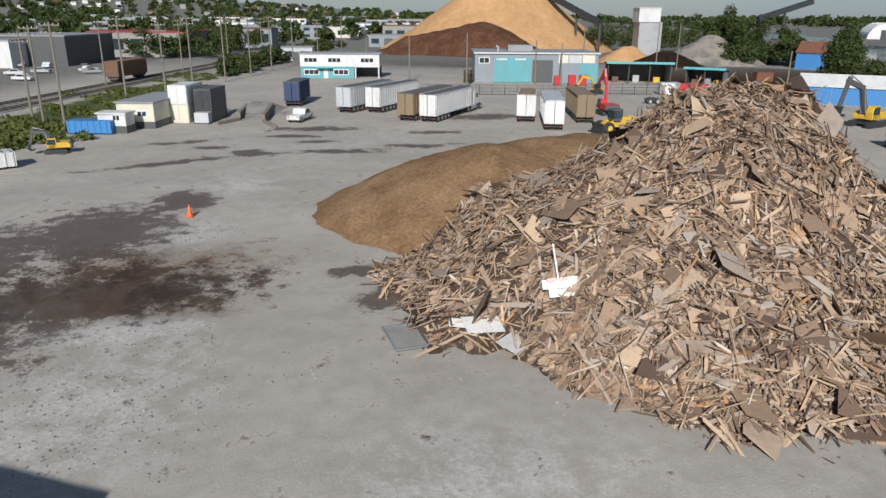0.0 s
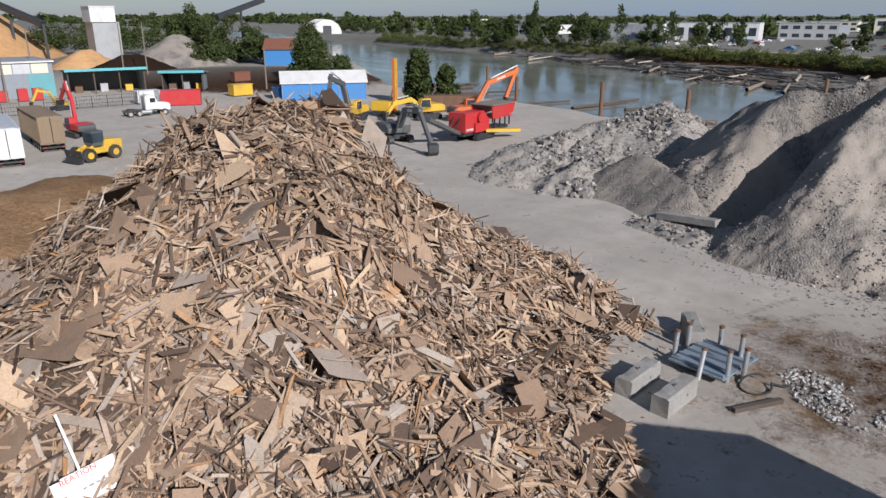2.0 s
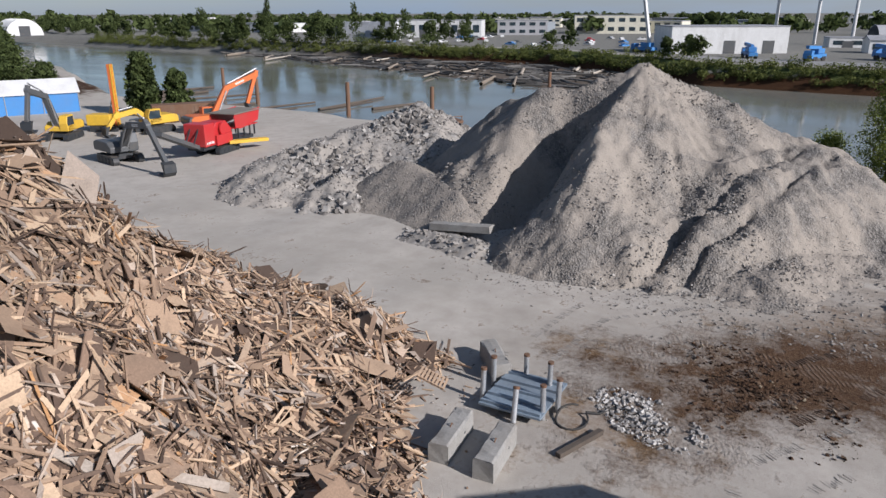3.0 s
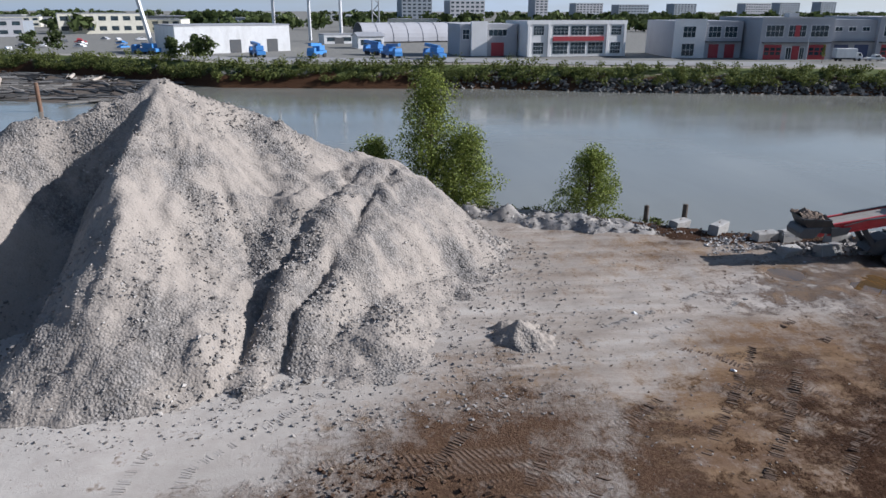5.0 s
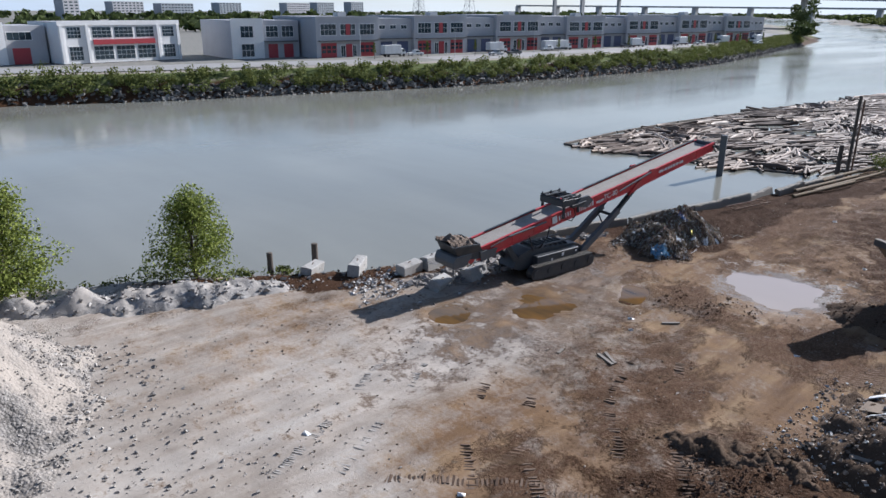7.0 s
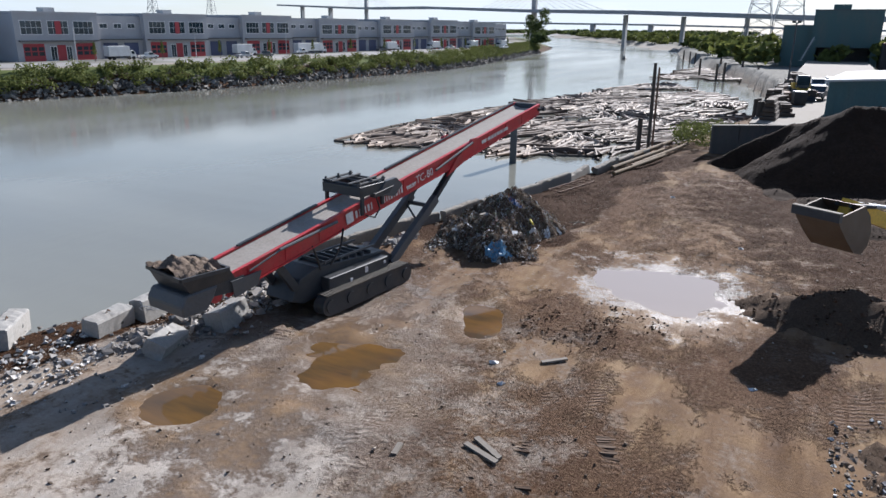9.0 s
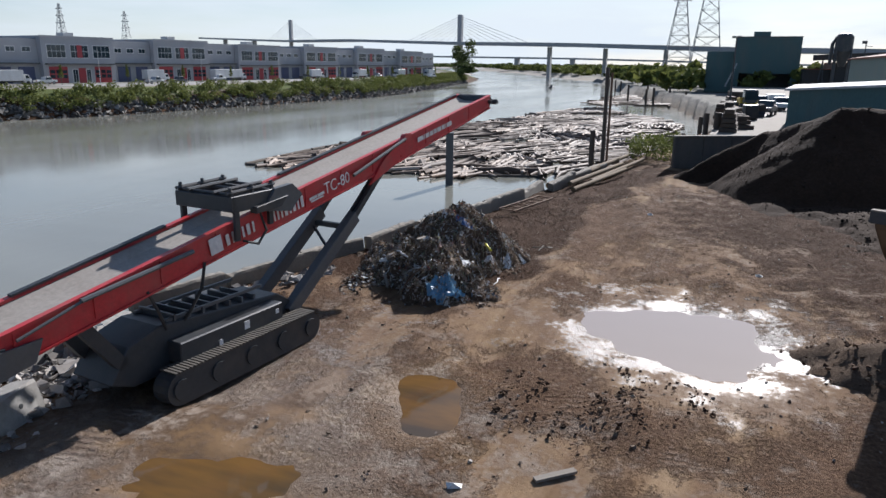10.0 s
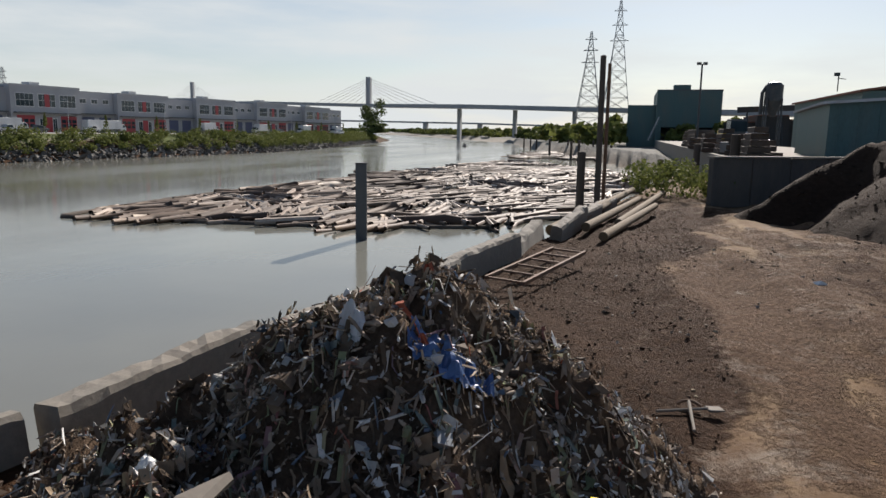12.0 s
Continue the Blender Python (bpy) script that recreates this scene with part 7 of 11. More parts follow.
def log_field(name, count, inside, box, r, label, flat=(0, 20), length=(4, 10), z=WATER, material=M_LOGS):
    x, y = box[0] + (box[1] - box[0]) * rl.rand(count), box[2] + (box[3] - box[2]) * rl.rand(count)
    k = inside(x, y)
    x, y = x[k], y[k]
    n = len(x)
    spin = np.radians(flat[0] + flat[1] * (0.3 * rl.randn(n) + 3.2 * fbm(x, y, 11, 2)))
    rad = r * (0.6 + 0.8 * rl.rand(n))
    L = length[0] + (length[1] - length[0]) * rl.rand(n)
    m = 7
    th = np.arange(m) * 2 * math.pi / m
    ring = np.stack([np.zeros(m), np.cos(th), np.sin(th)], -1)
    loc = np.concatenate([ring + [-0.5, 0, 0], ring * [1, 0.8, 0.8] + [0.5, 0, 0]])[None] * np.stack([L, rad, rad], -1)[:, None]
    c, s = np.cos(spin)[:, None], np.sin(spin)[:, None]
    co = np.stack([loc[..., 0] * c - loc[..., 1] * s + x[:, None], loc[..., 0] * s + loc[..., 1] * c + y[:, None], loc[..., 2] + z + 0.1 + 0.3 * rl.rand(n)[:, None]], -1)
    f = np.array([(j, (j + 1) % m, (j + 1) % m + m, j + m) for j in range(m)])
    me = array_mesh(name, co.reshape(-1, 3), (f[None] + 2 * m * np.arange(n)[:, None, None]).reshape(-1, 4))
    me.materials.append(material)
    return tagged(new(name, me), label, "logs", kind="stuff")


log_field("floating_logs", 5200, lambda x, y: raft_inside(x, y) & (fbm(x, y, 9, 3) > -0.22), (50, 97, -205, -68), 0.21, "small driftwood logs packed in the raft", (74, 48), (1.5, 7.0))
log_field("pond_logs", 620, lambda x, y: (x > 50) & (fbm(x, y, 14, 2) > -0.16), (50, 86, -320, -219), 0.3, "logs floating in the far log pond", (60, 35), (4, 10))


def flat_edge(y):
    return 186 + 0.42 * (y - 90)


log_field("stranded_logs", 3200, lambda x, y: (x > flat_edge(y) - 2) & (x < far_x(y) + 3) & (y > 60), (165, 300, 60, 300), 0.24, "weathered logs stranded on a dark mud flat", (62, 35), (2, 10), WATER + 0.25, M_RIPRAP)
log_field("boom_logs", 150, lambda x, y: (x > flat_edge(y) - 4) & (x < far_x(y) - 5), (165, 300, 62, 480), 0.42, "long pale boom logs moored along the far bank", (22, 12), (14, 30), WATER + 0.4, M_LOG_PALE)
log_field("boom_logs", 16, lambda x, y: (x > 98) & (x < 138), (98, 138, 95, 165), 0.3, "brown boom logs floating near the bank", (-15, 12), (14, 24), WATER + 0.1, M_WOOD_POST)

# mud flat under the stranded logs
mud_flat = sheet("mud_flat", np.arange(160, 312, 4.0), np.arange(40, 330, 4.0),
                 lambda x, y: WATER - 0.6 + 0.95 * sstep(-8, 8, x - flat_edge(y) - 6 * fbm(x, y, 30, 3)) * sstep(330, 230, y) * sstep(52, 66, y), M_MUDFLAT)
tagged(mud_flat, "dark tidal mud flat along the far bank", "mud flat", kind="structure")

# loose logs, frames and bits beside the wall
for (x0, y0), (x1, y1), r in (((54.9, -48.4), (52.6, -62.5), 0.2), ((54.4, -50.0), (52.2, -66.0), 0.18), ((53.8, -49.8), (51.9, -60.0), 0.17), ((53.1, -47.6), (51.2, -57), 0.16), ((52.7, -51.5), (50.6, -64.5), 0.16)):
    g = Geo().rod((0, 0, 0), (x1 - x0, y1 - y0, 0.2), r, r * 0.85, n=12)
    single("log", g, M_LOG_TAN, "long yellowish log lying along the river wall", "log", at(x0, y0, -0.1 + r * 0.4), "logs on the bank", bevel=0.02)
c = thing("steel_ladder_frame", pose(54.95, -39.5, -0.05, 2, -1, -104), "rusty steel ladder-like frame lying flat on rubble", "steel frame")
for yy in (-0.46, 0.46):
    part("rail", Geo().box(0, 4.4, yy - 0.035, yy + 0.035, 0, 0.09), M_STEEL_RUST, c)
for i in range(6):
    part("rung", Geo().box(0.04 + 0.85 * i, 0.09 + 0.85 * i, -0.43, 0.43, 0.02, 0.07), M_STEEL_RUST, c)


M_TARP_DEEP = surface("deep_blue_plastic", (0.035, 0.10, 0.26), 0.45, dirt=0.3, bump=0.6)


def rag(cx, cy, sx, sy, turn, material, label, seed):
    """A crumpled sheet draped over the scrap."""
    n = 22
    u = np.linspace(-1, 1, n)
    c_, s_ = math.cos(radians(turn)), math.sin(radians(turn))
    ob = sheet("plastic_sheet", u, u, lambda a, b: a * 0, material, keep=lambda a, b, z: a ** 2 + b ** 2 < 0.75 + 0.7 * fbm(a + seed, b, 0.6, 2), smooth=False)
    for v in ob.data.vertices:
        a, b = v.co.x * sx, v.co.y * sy
        x, y = cx + a * c_ - b * s_, cy + a * s_ + b * c_
        q = fbm(np.array(x * 1.0 + seed), np.array(y), 0.22, 3, 0.6)
        v.co = (x, y, float(scrap_h(np.array(x), np.array(y))) + 0.06 + 0.16 * float(q) + 0.05)
    return tagged(ob, label, "plastic sheet", "sheets on the scrap heap")


rag(52.6, -25.0, 0.75, 0.5, 30, M_TARP_BLUE, "crumpled pale blue plastic sheet on scrap", 3)
rag(53.6, -29.3, 0.34, 0.24, 20, M_TARP_DEEP, "crumpled deep blue plastic sheet on the scrap heap", 8)
for i, (x, y, s) in enumerate(((52.4, -28.9, 0.2), (54.9, -30.2, 0.16), (51.9, -29.7, 0.25), (55.6, -28.2, 0.2), (54.2, -27.2, 0.22), (52.2, -27.4, 0.2), (53.2, -28.0, 0.12), (54.4, -29.2, 0.12), (51.6, -30.8, 0.18), (52.9, -30.9, 0.14), (56.0, -27.0, 0.22), (51.5, -28.2, 0.15))):
    rag(x, y, s, s * 0.7, 50 * i, M_WHITE if i % 3 == 0 else M_TRAILER_GREY, "crumpled pale plastic sheet caught in scrap", 20 + i)
single("plastic_pipe", Geo().path([(0, 0, 0), (0.25, -0.35, 0.06), (0.45, -0.75, 0.02), (0.55, -1.05, -0.1)], 0.04), M_PLASTIC_YELLOW, "bright yellow plastic pipe on scrap", "pipe", at(51.9, -27.6, 0.95), smooth=True)
for i in range(4):
    pts = [(0.45 * math.cos(a * 0.5 + i), 0.35 * math.sin(a * 0.5 + i * 2) + 0.1 * i, 0.15 + 0.12 * math.sin(a * 0.9 + i)) for a in range(13)]
    single("wire_coil", Geo().path(pts, 0.014, 5), M_GALV, "tangled loop of pale cable on rubble", "cable", at(59.7 + 0.4 * i, -16.8 - 0.3 * i + (5.5 if i > 1 else 0), 0.25), "cables")


# trees on the near bank
def leafy_tree(x, y, z, height, spread, material, label, seed, per=60, leaf=0.17, name="tree", low=0.12):
    r_ = np.random.RandomState(seed)
    c = thing(name, at(x, y, z), label, "tree", "bank trees")
    g = Geo()
    g.rod((0, 0, -0.3), (0.1, 0.05, height * 0.5), 0.055 * height ** 0.7, 0.03 * height ** 0.7, n=9)
    g.rod((0.1, 0.05, height * 0.5), (0.0, 0.1, height * 0.93), 0.03 * height ** 0.7, 0.02, n=7)
    clumps = []
    n = int(26 + height * 4)
    for i in range(n):
        f = low + (1.0 - low) * ((i + r_.rand()) / n)
        a = i * 2.4 + r_.rand()
        reach = spread * (0.25 + 0.85 * r_.rand() ** 0.8) * (1.18 - f) ** 0.75 * min(1.0, 0.55 + 3 * f)
        zz = height * f
        tip = (math.cos(a) * reach, math.sin(a) * reach, zz)
        start = (0.1, 0.05, max(0.2, zz * 0.82 - 0.25 * reach))
        g.rod(start, tip, 0.05, 0.015, n=5)
        q = spread * (0.2 + 0.16 * r_.rand())
        clumps.append((*tip, q, q * (0.8 + 0.5 * r_.rand())))
        clumps.append((tip[0] * 0.55 + r_.randn() * 0.2, tip[1] * 0.55 + r_.randn() * 0.2, tip[2] - 0.1, q * 0.9, q))
    part("trunk", g, M_BARK, c)
    foliage("crown", clumps, material, per, leaf, r_, c)
    return c


leafy_tree(76.0, 11.6, -0.9, 11.0, 3.7, M_LEAF, "tall leafy green poplar on the river bank", 1, 120, 0.095)
leafy_tree(74.4, 8.9, -1.2, 6.9, 3.3, M_LEAF, "leafy green poplar growing beside a taller one", 2, 120, 0.095)
leafy_tree(78.5, 16.2, -1.2, 5.6, 3.4, M_LEAF, "broad green bush on the river bank", 3, 110, 0.1)
leafy_tree(70.8, -0.75, -0.9, 5.6, 2.9, M_LEAF, "small round green tree on the river bank", 4, 120, 0.085)
for x, y, h, s, k in ((79, 108, 9.0, 3.0, 5), (82.7, 105, 6.5, 2.4, 6), (78.5, 131, 7.0, 3.0, 7), (84, 151, 10, 4.5, 8), (88, 158, 11, 5, 9), (80, 147, 10, 4.5, 10), (92, 166, 12, 5, 11)):
    leafy_tree(x, y, 0.1, h, s, M_LEAF_DARK, "dark green leafy tree near the water", 20 + k, 50, 0.3)

# weeds by the quay
rq = np.random.RandomState(51)
weeds = foliage("weeds", [(47.0 + 5.5 * rq.rand(), -63.8 - 9 * rq.rand(), 0.1 + 1.3 * rq.rand(), 0.6, 0.6) for i in range(80)], M_SHRUB, 46, 0.11, rq)
tagged(weeds, "straggling green weeds and brambles by the quay", "weeds", kind="stuff")
weeds = foliage("weeds", [(float(near_x(np.array(v))) - 0.5 + 1.2 * rq.rand(), v, -0.3, 0.5, 0.3) for v in rq.rand(40) * 14 - 6], M_SHRUB, 40, 0.09, rq)
tagged(weeds, "low green weeds on the river bank", "weeds", kind="stuff")

# far bank: stones, shrubs
n = 7500
yy = -440 + 440 * rq.rand(n)
off = -2.0 + 4.4 * rq.rand(n)
xx = far_x(yy) + off
keep = (yy < -40) | (rq.rand(n) < 0.25)
xx, yy, off = xx[keep], yy[keep], off[keep]
q = 0.28 + 0.55 * rq.rand(len(xx)) ** 2
riprap = scatter_boxes("riprap", np.stack([xx, yy, land(xx, yy) + 0.05], -1), frames_from(rq.randn(len(xx), 3) * 0.5 + [[0, 0, 1]], rq.rand(len(xx)) * 6.28), q[:, None] * (np.array([[1.5, 1.0, 0.6]]) * (0.6 + 0.8 * rq.rand(len(xx), 3))), M_RIPRAP, 0.45, rq)
tagged(riprap, "grey boulders lining the far river bank", "riprap", kind="stuff")
cl = []
for v in np.arange(-455, 420, 1.7):
    fx = float(far_x(np.array(v)))
    for k in range(3):
        hgt = 1.15 + 0.6 * rq.rand() + (1.2 if v > -40 and rq.rand() < 0.3 else 0)
        o = 0.7 + 6.8 * rq.rand() ** 1.4
        cl.append((fx + o, v + rq.randn(), float(land(np.array(fx + o), np.array(v))) + hgt * 0.55, 1.5, hgt * 0.75))
shrubs = foliage("riverbank_shrubs", cl, M_SHRUB, 90, 0.25, rq)
tagged(shrubs, "dense yellow-green shrubs along the far river bank", "shrubs", kind="stuff")
cl = [(float(far_x(np.array(v))) + 4 + 3 * rq.rand(), v, -0.3, 1.6, 1.0) for v in np.arange(-40, 420, 1.6)]
tagged(foliage("dark_shrubs", cl, M_LEAF_DARK, 60, 0.42, rq), "dark undergrowth at the foot of the far bank", "shrubs", kind="stuff")

# ---------------------------------------------------------------- buildings across the river
def window_group(parent, x0, x1, z0, z1, y, cols, rows, frame_material=None, far=False):
    """A window: dark panes in a frame, on a wall that faces -y."""
    if far:
        return part("window", Geo().box(x0, x1, y - 0.06, y, z0, z1), M_GLASS, parent)
    w = part("window", Geo().box(x0 - 0.12, x1 + 0.12, y - 0.05, y, z0 - 0.12, z1 + 0.12), frame_material or M_TILT_WHITE, parent)
    for i in range(cols):
        for j in range(rows):
            a, b = x0 + (x1 - x0) * i / cols, x0 + (x1 - x0) * (i + 1) / cols
            c, d = z0 + (z1 - z0) * j / rows, z0 + (z1 - z0) * (j + 1) / rows
            part("pane", Geo().box(a + 0.06, b - 0.06, y - 0.09, y - 0.05, c + 0.06, d - 0.06), M_GLASS, w)
    return w


def slab(name, parent, x0, x1, y0, y1, z0, z1, material, label="", bevel=0.0):
    return part(name, Geo().box(x0, x1, y0, y1, z0, z1), material, parent, label, bevel)


def warehouse_unit(m, wide, label, tall=11.6, loading=14.0):
    """A pale two-storey unit: a glazed bay and a recessed loading bay. The front faces -y."""
    c = thing("warehouse_unit", m, label, "warehouse", "units across the river")
    slab("wall", c, 0, wide, 0, 30, 0, tall, M_TILT_WALL)
    slab("parapet", c, -0.1, wide + 0.1, -0.15, 0.0, tall - 0.45, tall + 0.1, M_TILT_WALL)
    slab("loading_wall", c, wide, wide + loading, 1.6, 30, 0, tall - 0.7, M_TILT_WALL)
    slab("roof", c, -0.05, wide + loading, 1.7, 30, tall - 0.7, tall - 0.55, M_ROOF_GREY)
    slab("rooftop_unit", c, wide * 0.5, wide * 0.5 + 3, 6, 9, tall, tall + 1.2, M_GALV)
    for k in range(3):
        x0 = wide * (0.07 + 0.31 * k)
        x1 = x0 + wide * 0.24
        window_group(c, x0, x1, tall * 0.55, tall * 0.82, 0, 4, 2)
        if k != 1:
            d = slab("shop_door", c, x0, x1, -0.08, 0, 0.1, tall * 0.36, M_RED_TRIM, "red glazed shop door")
            for i in range(3):
                for j in range(2):
                    a = x0 + (x1 - x0) * i / 3
                    slab("pane", d, a + 0.2, a + (x1 - x0) / 3 - 0.2, -0.12, -0.08, 1.4 + j * 1.2, 2.3 + j * 1.2, M_GLASS)
    slab("red_panel", c, wide * 0.465, wide * 0.535, -0.14, 0, tall * 0.55, tall * 0.82, M_RED_TRIM, "red facade panel")
    slab("red_panel", c, wide * 0.46, wide * 0.56, -0.14, 0, 0.1, tall * 0.33, M_RED_TRIM, "red facade panel")
    window_group(c, wide * 0.38, wide * 0.45, 0.2, tall * 0.3, 0, 2, 1)
    window_group(c, wide * 0.57, wide * 0.63, 0.2, tall * 0.3, 0, 2, 1)
    slab("canopy", c, wide * 0.03, wide * 0.97, -1.3, 0, tall * 0.4, tall * 0.43, M_CHARCOAL, "thin dark canopy")
    for k in range(3):
        a = wide + loading * (0.1 + 0.3 * k)
        window_group(c, a, a + 2.2, tall * 0.68, tall * 0.78, 1.6, 2, 1)
    slab("loading_canopy", c, wide + 0.5, wide + loading - 0.5, 0.2, 1.6, tall * 0.42, tall * 0.45, M_CHARCOAL)
    for k in range(2):
        a = wide + loading * (0.14 + 0.45 * k)
        slab("loading_door", c, a, a + 4.2, 1.5, 1.6, 0.2, tall * 0.36, M_BLUE_DOOR, "dark blue roller door")
    return c


FAR_Z = 1.5
ux, uy = 215.0, -103.9
ang = -96.0          # the row runs away down the river
for i in range(7):
    step = 35.2
    m = at(ux + math.cos(radians(ang)) * step * i, uy + math.sin(radians(ang)) * step * i, FAR_Z, ang)
    warehouse_unit(m, 21.5, "pale grey two-storey warehouse unit with red doors and dark windows", 11.9 + 0.25 * (i % 3), 13.7)
side = thing("warehouse_unit", at(226, -92, FAR_Z, -96), "plain grey end wall of a warehouse row", "warehouse", "units across the river")
slab("wall", side, -9, 12, 0, 26, 0, 10.6, M_TILT_WALL)
slab("parapet", side, -9.2, 0.5, -0.5, 0, 0, 11.3, M_TILT_WHITE)
slab("roof", side, -9, 12, 0.3, 26, 10.6, 10.75, M_ROOF_GREY)
slab("canopy", side, 0.6, 11.5, -1.2, 0, 4.6, 4.9, M_CHARCOAL, "thin dark canopy")
for xx in (-6.5, 1.5, 6.5):
    window_group(side, xx, xx + 3.8, 6.0, 9.2, -0.5 if xx < 0 else 0, 3, 2)
slab("shop_door", side, 2, 5, -0.08, 0, 0, 4, M_RED_TRIM, "red glazed shop door")
slab("shop_door", side, 7, 10, -0.08, 0, 0, 4, M_RED_TRIM, "red glazed shop door")
window_group(side, -6.5, -2.7, 0.6, 4.2, -0.5, 3, 2)


def office_block():
    c = thing("office_building", at(235.5, -39.5, FAR_Z, -86) @ Matrix.Diagonal((0.84, 0.84, 1, 1)), "white two-storey office with broad windows and a red band", "office building")
    slab("wall", c, 0, 39, 0, 26, 0, 10.4, M_TILT_WHITE)
    slab("parapet", c, -0.2, 39.2, -0.3, 0, 9.6, 10.8, M_TILT_WHITE)
    slab("roof", c, 0.3, 38.7, 0.3, 25.7, 10.4, 10.5, M_ROOF_GREY)
    slab("red_band", c, 10, 30, -0.6, 0, 4.7, 6.0, M_RED_TRIM, "broad red band")
    for x0, x1 in ((2.5, 6.5), (10, 16), (17, 23), (24, 30), (33, 37)):
        window_group(c, x0, x1, 6.4, 9.2, 0, 4, 3)
        window_group(c, x0, x1, 0.8, 4.3, 0, 4, 3)
    for x in (0.2, 8, 31, 38):
        slab("pilaster", c, x, x + 0.9, -0.5, 0, 0, 9.6, M_TILT_WHITE)
    b = thing("office_building", at(240, -20, FAR_Z, -86) @ Matrix.Diagonal((0.84, 0.84, 1, 1)), "grey stepped side wing with a red door", "office building")
    slab("wall", b, 0, 22, 2, 22, 0, 9.6, M_TILT_WALL)
    slab("tower", b, 4, 10, 0.5, 2, 0, 10.4, M_TILT_WHITE)
    slab("shop_door", b, 12, 17, 1.92, 2, 0, 4.0, M_RED_TRIM)
    window_group(b, 11, 18, 6, 8, 2, 4, 1)
    window_group(b, 1, 3.5, 5, 8, 2, 2, 2)
    return c


office_block()


def arch_shed(m, radius, length, material, label, ribs=8, end=True):
    """A round-roofed fabric shed; its ridge runs along +x."""
    c = thing("arched_shed", m, label, "shed")
    g = Geo()
    n = 14
    prof = [(radius * math.cos(math.pi * i / n), radius * 0.95 * math.sin(math.pi * i / n) + 0.5) for i in range(n + 1)]
    for i in range(n):
        g.add([(0, prof[i][0], prof[i][1]), (length, prof[i][0], prof[i][1]), (length, prof[i + 1][0], prof[i + 1][1]), (0, prof[i + 1][0], prof[i + 1][1])], [(0, 1, 2, 3)])
    roof = part("roof", g, material, c, smooth=True)
    for k in range(ribs + 1):
        g = Geo()
        x = length * k / ribs
        for i in range(n):
            g.rod((x, prof[i][0] * 1.01, prof[i][1] * 1.01), (x, prof[i + 1][0] * 1.01, prof[i + 1][1] * 1.01), 0.12, n=5)
        part("rib", g, material, roof)
    if end:
        w = part("end_wall", Geo().add([(0, y, z) for y, z in prof] + [(0.1, y, z) for y, z in prof], [tuple(range(n + 1)), tuple(range(n + 1, 2 * n + 2))]), M_WHITE, c)
        slab("doorway", w, -0.05, 0, -radius * 0.3, radius * 0.3, 0, radius * 0.6, M_STEEL)
    return c


arch_shed(at(340, 8, FAR_Z, -75), 8.2, 62, M_TILT_WALL, "pale grey round-roofed fabric shed", 9, False)
arch_shed(at(303, 205, FAR_Z, 108), 9.2, 26, M_GALV, "silver round-roofed shed with a white end wall")
arch_shed(at(275, 455, FAR_Z, 68), 10, 40, M_WHITE, "big white round-roofed storage shed far off", 6)


def plain_building(x, y, turn, w, d, h, wall, roof, label, rows=1, doors=0, name="industrial_building", z=FAR_Z, gable=0.0, category="building", windows=True):
    """A box of a building: walls, roof, window bands, doors. The front faces its -y."""
    c = thing(name, at(x, y, z, turn), label, category, "town buildings")
    slab("wall", c, -w / 2, w / 2, 0, d, -0.5, h, wall)
    if gable:
        g = Geo().prism([(-0.4, h), (d / 2, h + gable), (d + 0.4, h), (d + 0.4, h + 0.2), (d / 2, h + gable + 0.2), (-0.4, h + 0.2)], -w / 2 - 0.3, w / 2 + 0.3, pose(0, 0, 0, 0, 0, 90) @ Matrix.Diagonal((1, -1, 1, 1)))
        part("roof", g, roof, c)
        part("gable_end", Geo().prism([(0, h), (d / 2, h + gable), (d, h)], -w / 2, w / 2, pose(0, 0, 0, 0, 0, 90) @ Matrix.Diagonal((1, -1, 1, 1))), wall, c)
    else:
        slab("roof", c, -w / 2 - 0.15, w / 2 + 0.15, -0.15, d + 0.15, h, h + 0.35, roof)
    if windows:
        for r in range(rows):
            zz = h * (r + 0.5) / rows
            k = max(2, int(w / 6))
            for i in range(k):
                a = -w / 2 + w * (i + 0.2) / k
                window_group(c, a, a + w * 0.6 / k, zz - 0.2 * h / rows, zz + 0.25 * h / rows, 0, 2, 1, wall, True)
    for i in range(doors):
        a = -w / 2 + w * (i + 0.35) / doors
        slab("door", c, a, a + min(4.5, w * 0.3 / doors), -0.07, 0, 0, min(4.2, h * 0.7), M_CHARCOAL)
    return c


plain_building(268, 51, -62, 39, 22, 8.6, M_WHITE, M_ROOF_GREY, "long white metal shed beside a crane yard", 1, 3, "metal_shed", windows=False)
plain_building(363, 213, -70, 42, 20, 9.0, M_WHITE, M_ROOF_GREY, "white flat-roofed industrial building", 1, 2)
plain_building(420, 190, -68, 30, 20, 8.5, M_TILT_WALL, M_ROOF_GREY, "plain grey industrial building far off", 2)
plain_building(470, 150, -70, 46, 24, 11, M_CREAM, M_ROOF_GREY, "plain beige industrial building far off", 2)
plain_building(330, 10, -75, 26, 9, 3.6, M_WHITE, M_ROOF_GREY, "low white portable office row", 1, 2)
plain_building(290, 5, -75, 10, 8, 4.2, M_WHITE, M_ROOF_GREY, "small white gabled office", 1, 1, gable=1.4)
rt = np.random.RandomState(61)
PAINTS = [M_TILT_WALL, M_WHITE, M_CREAM, M_GREY_WALL, M_TILT_WHITE, M_CONCRETE]
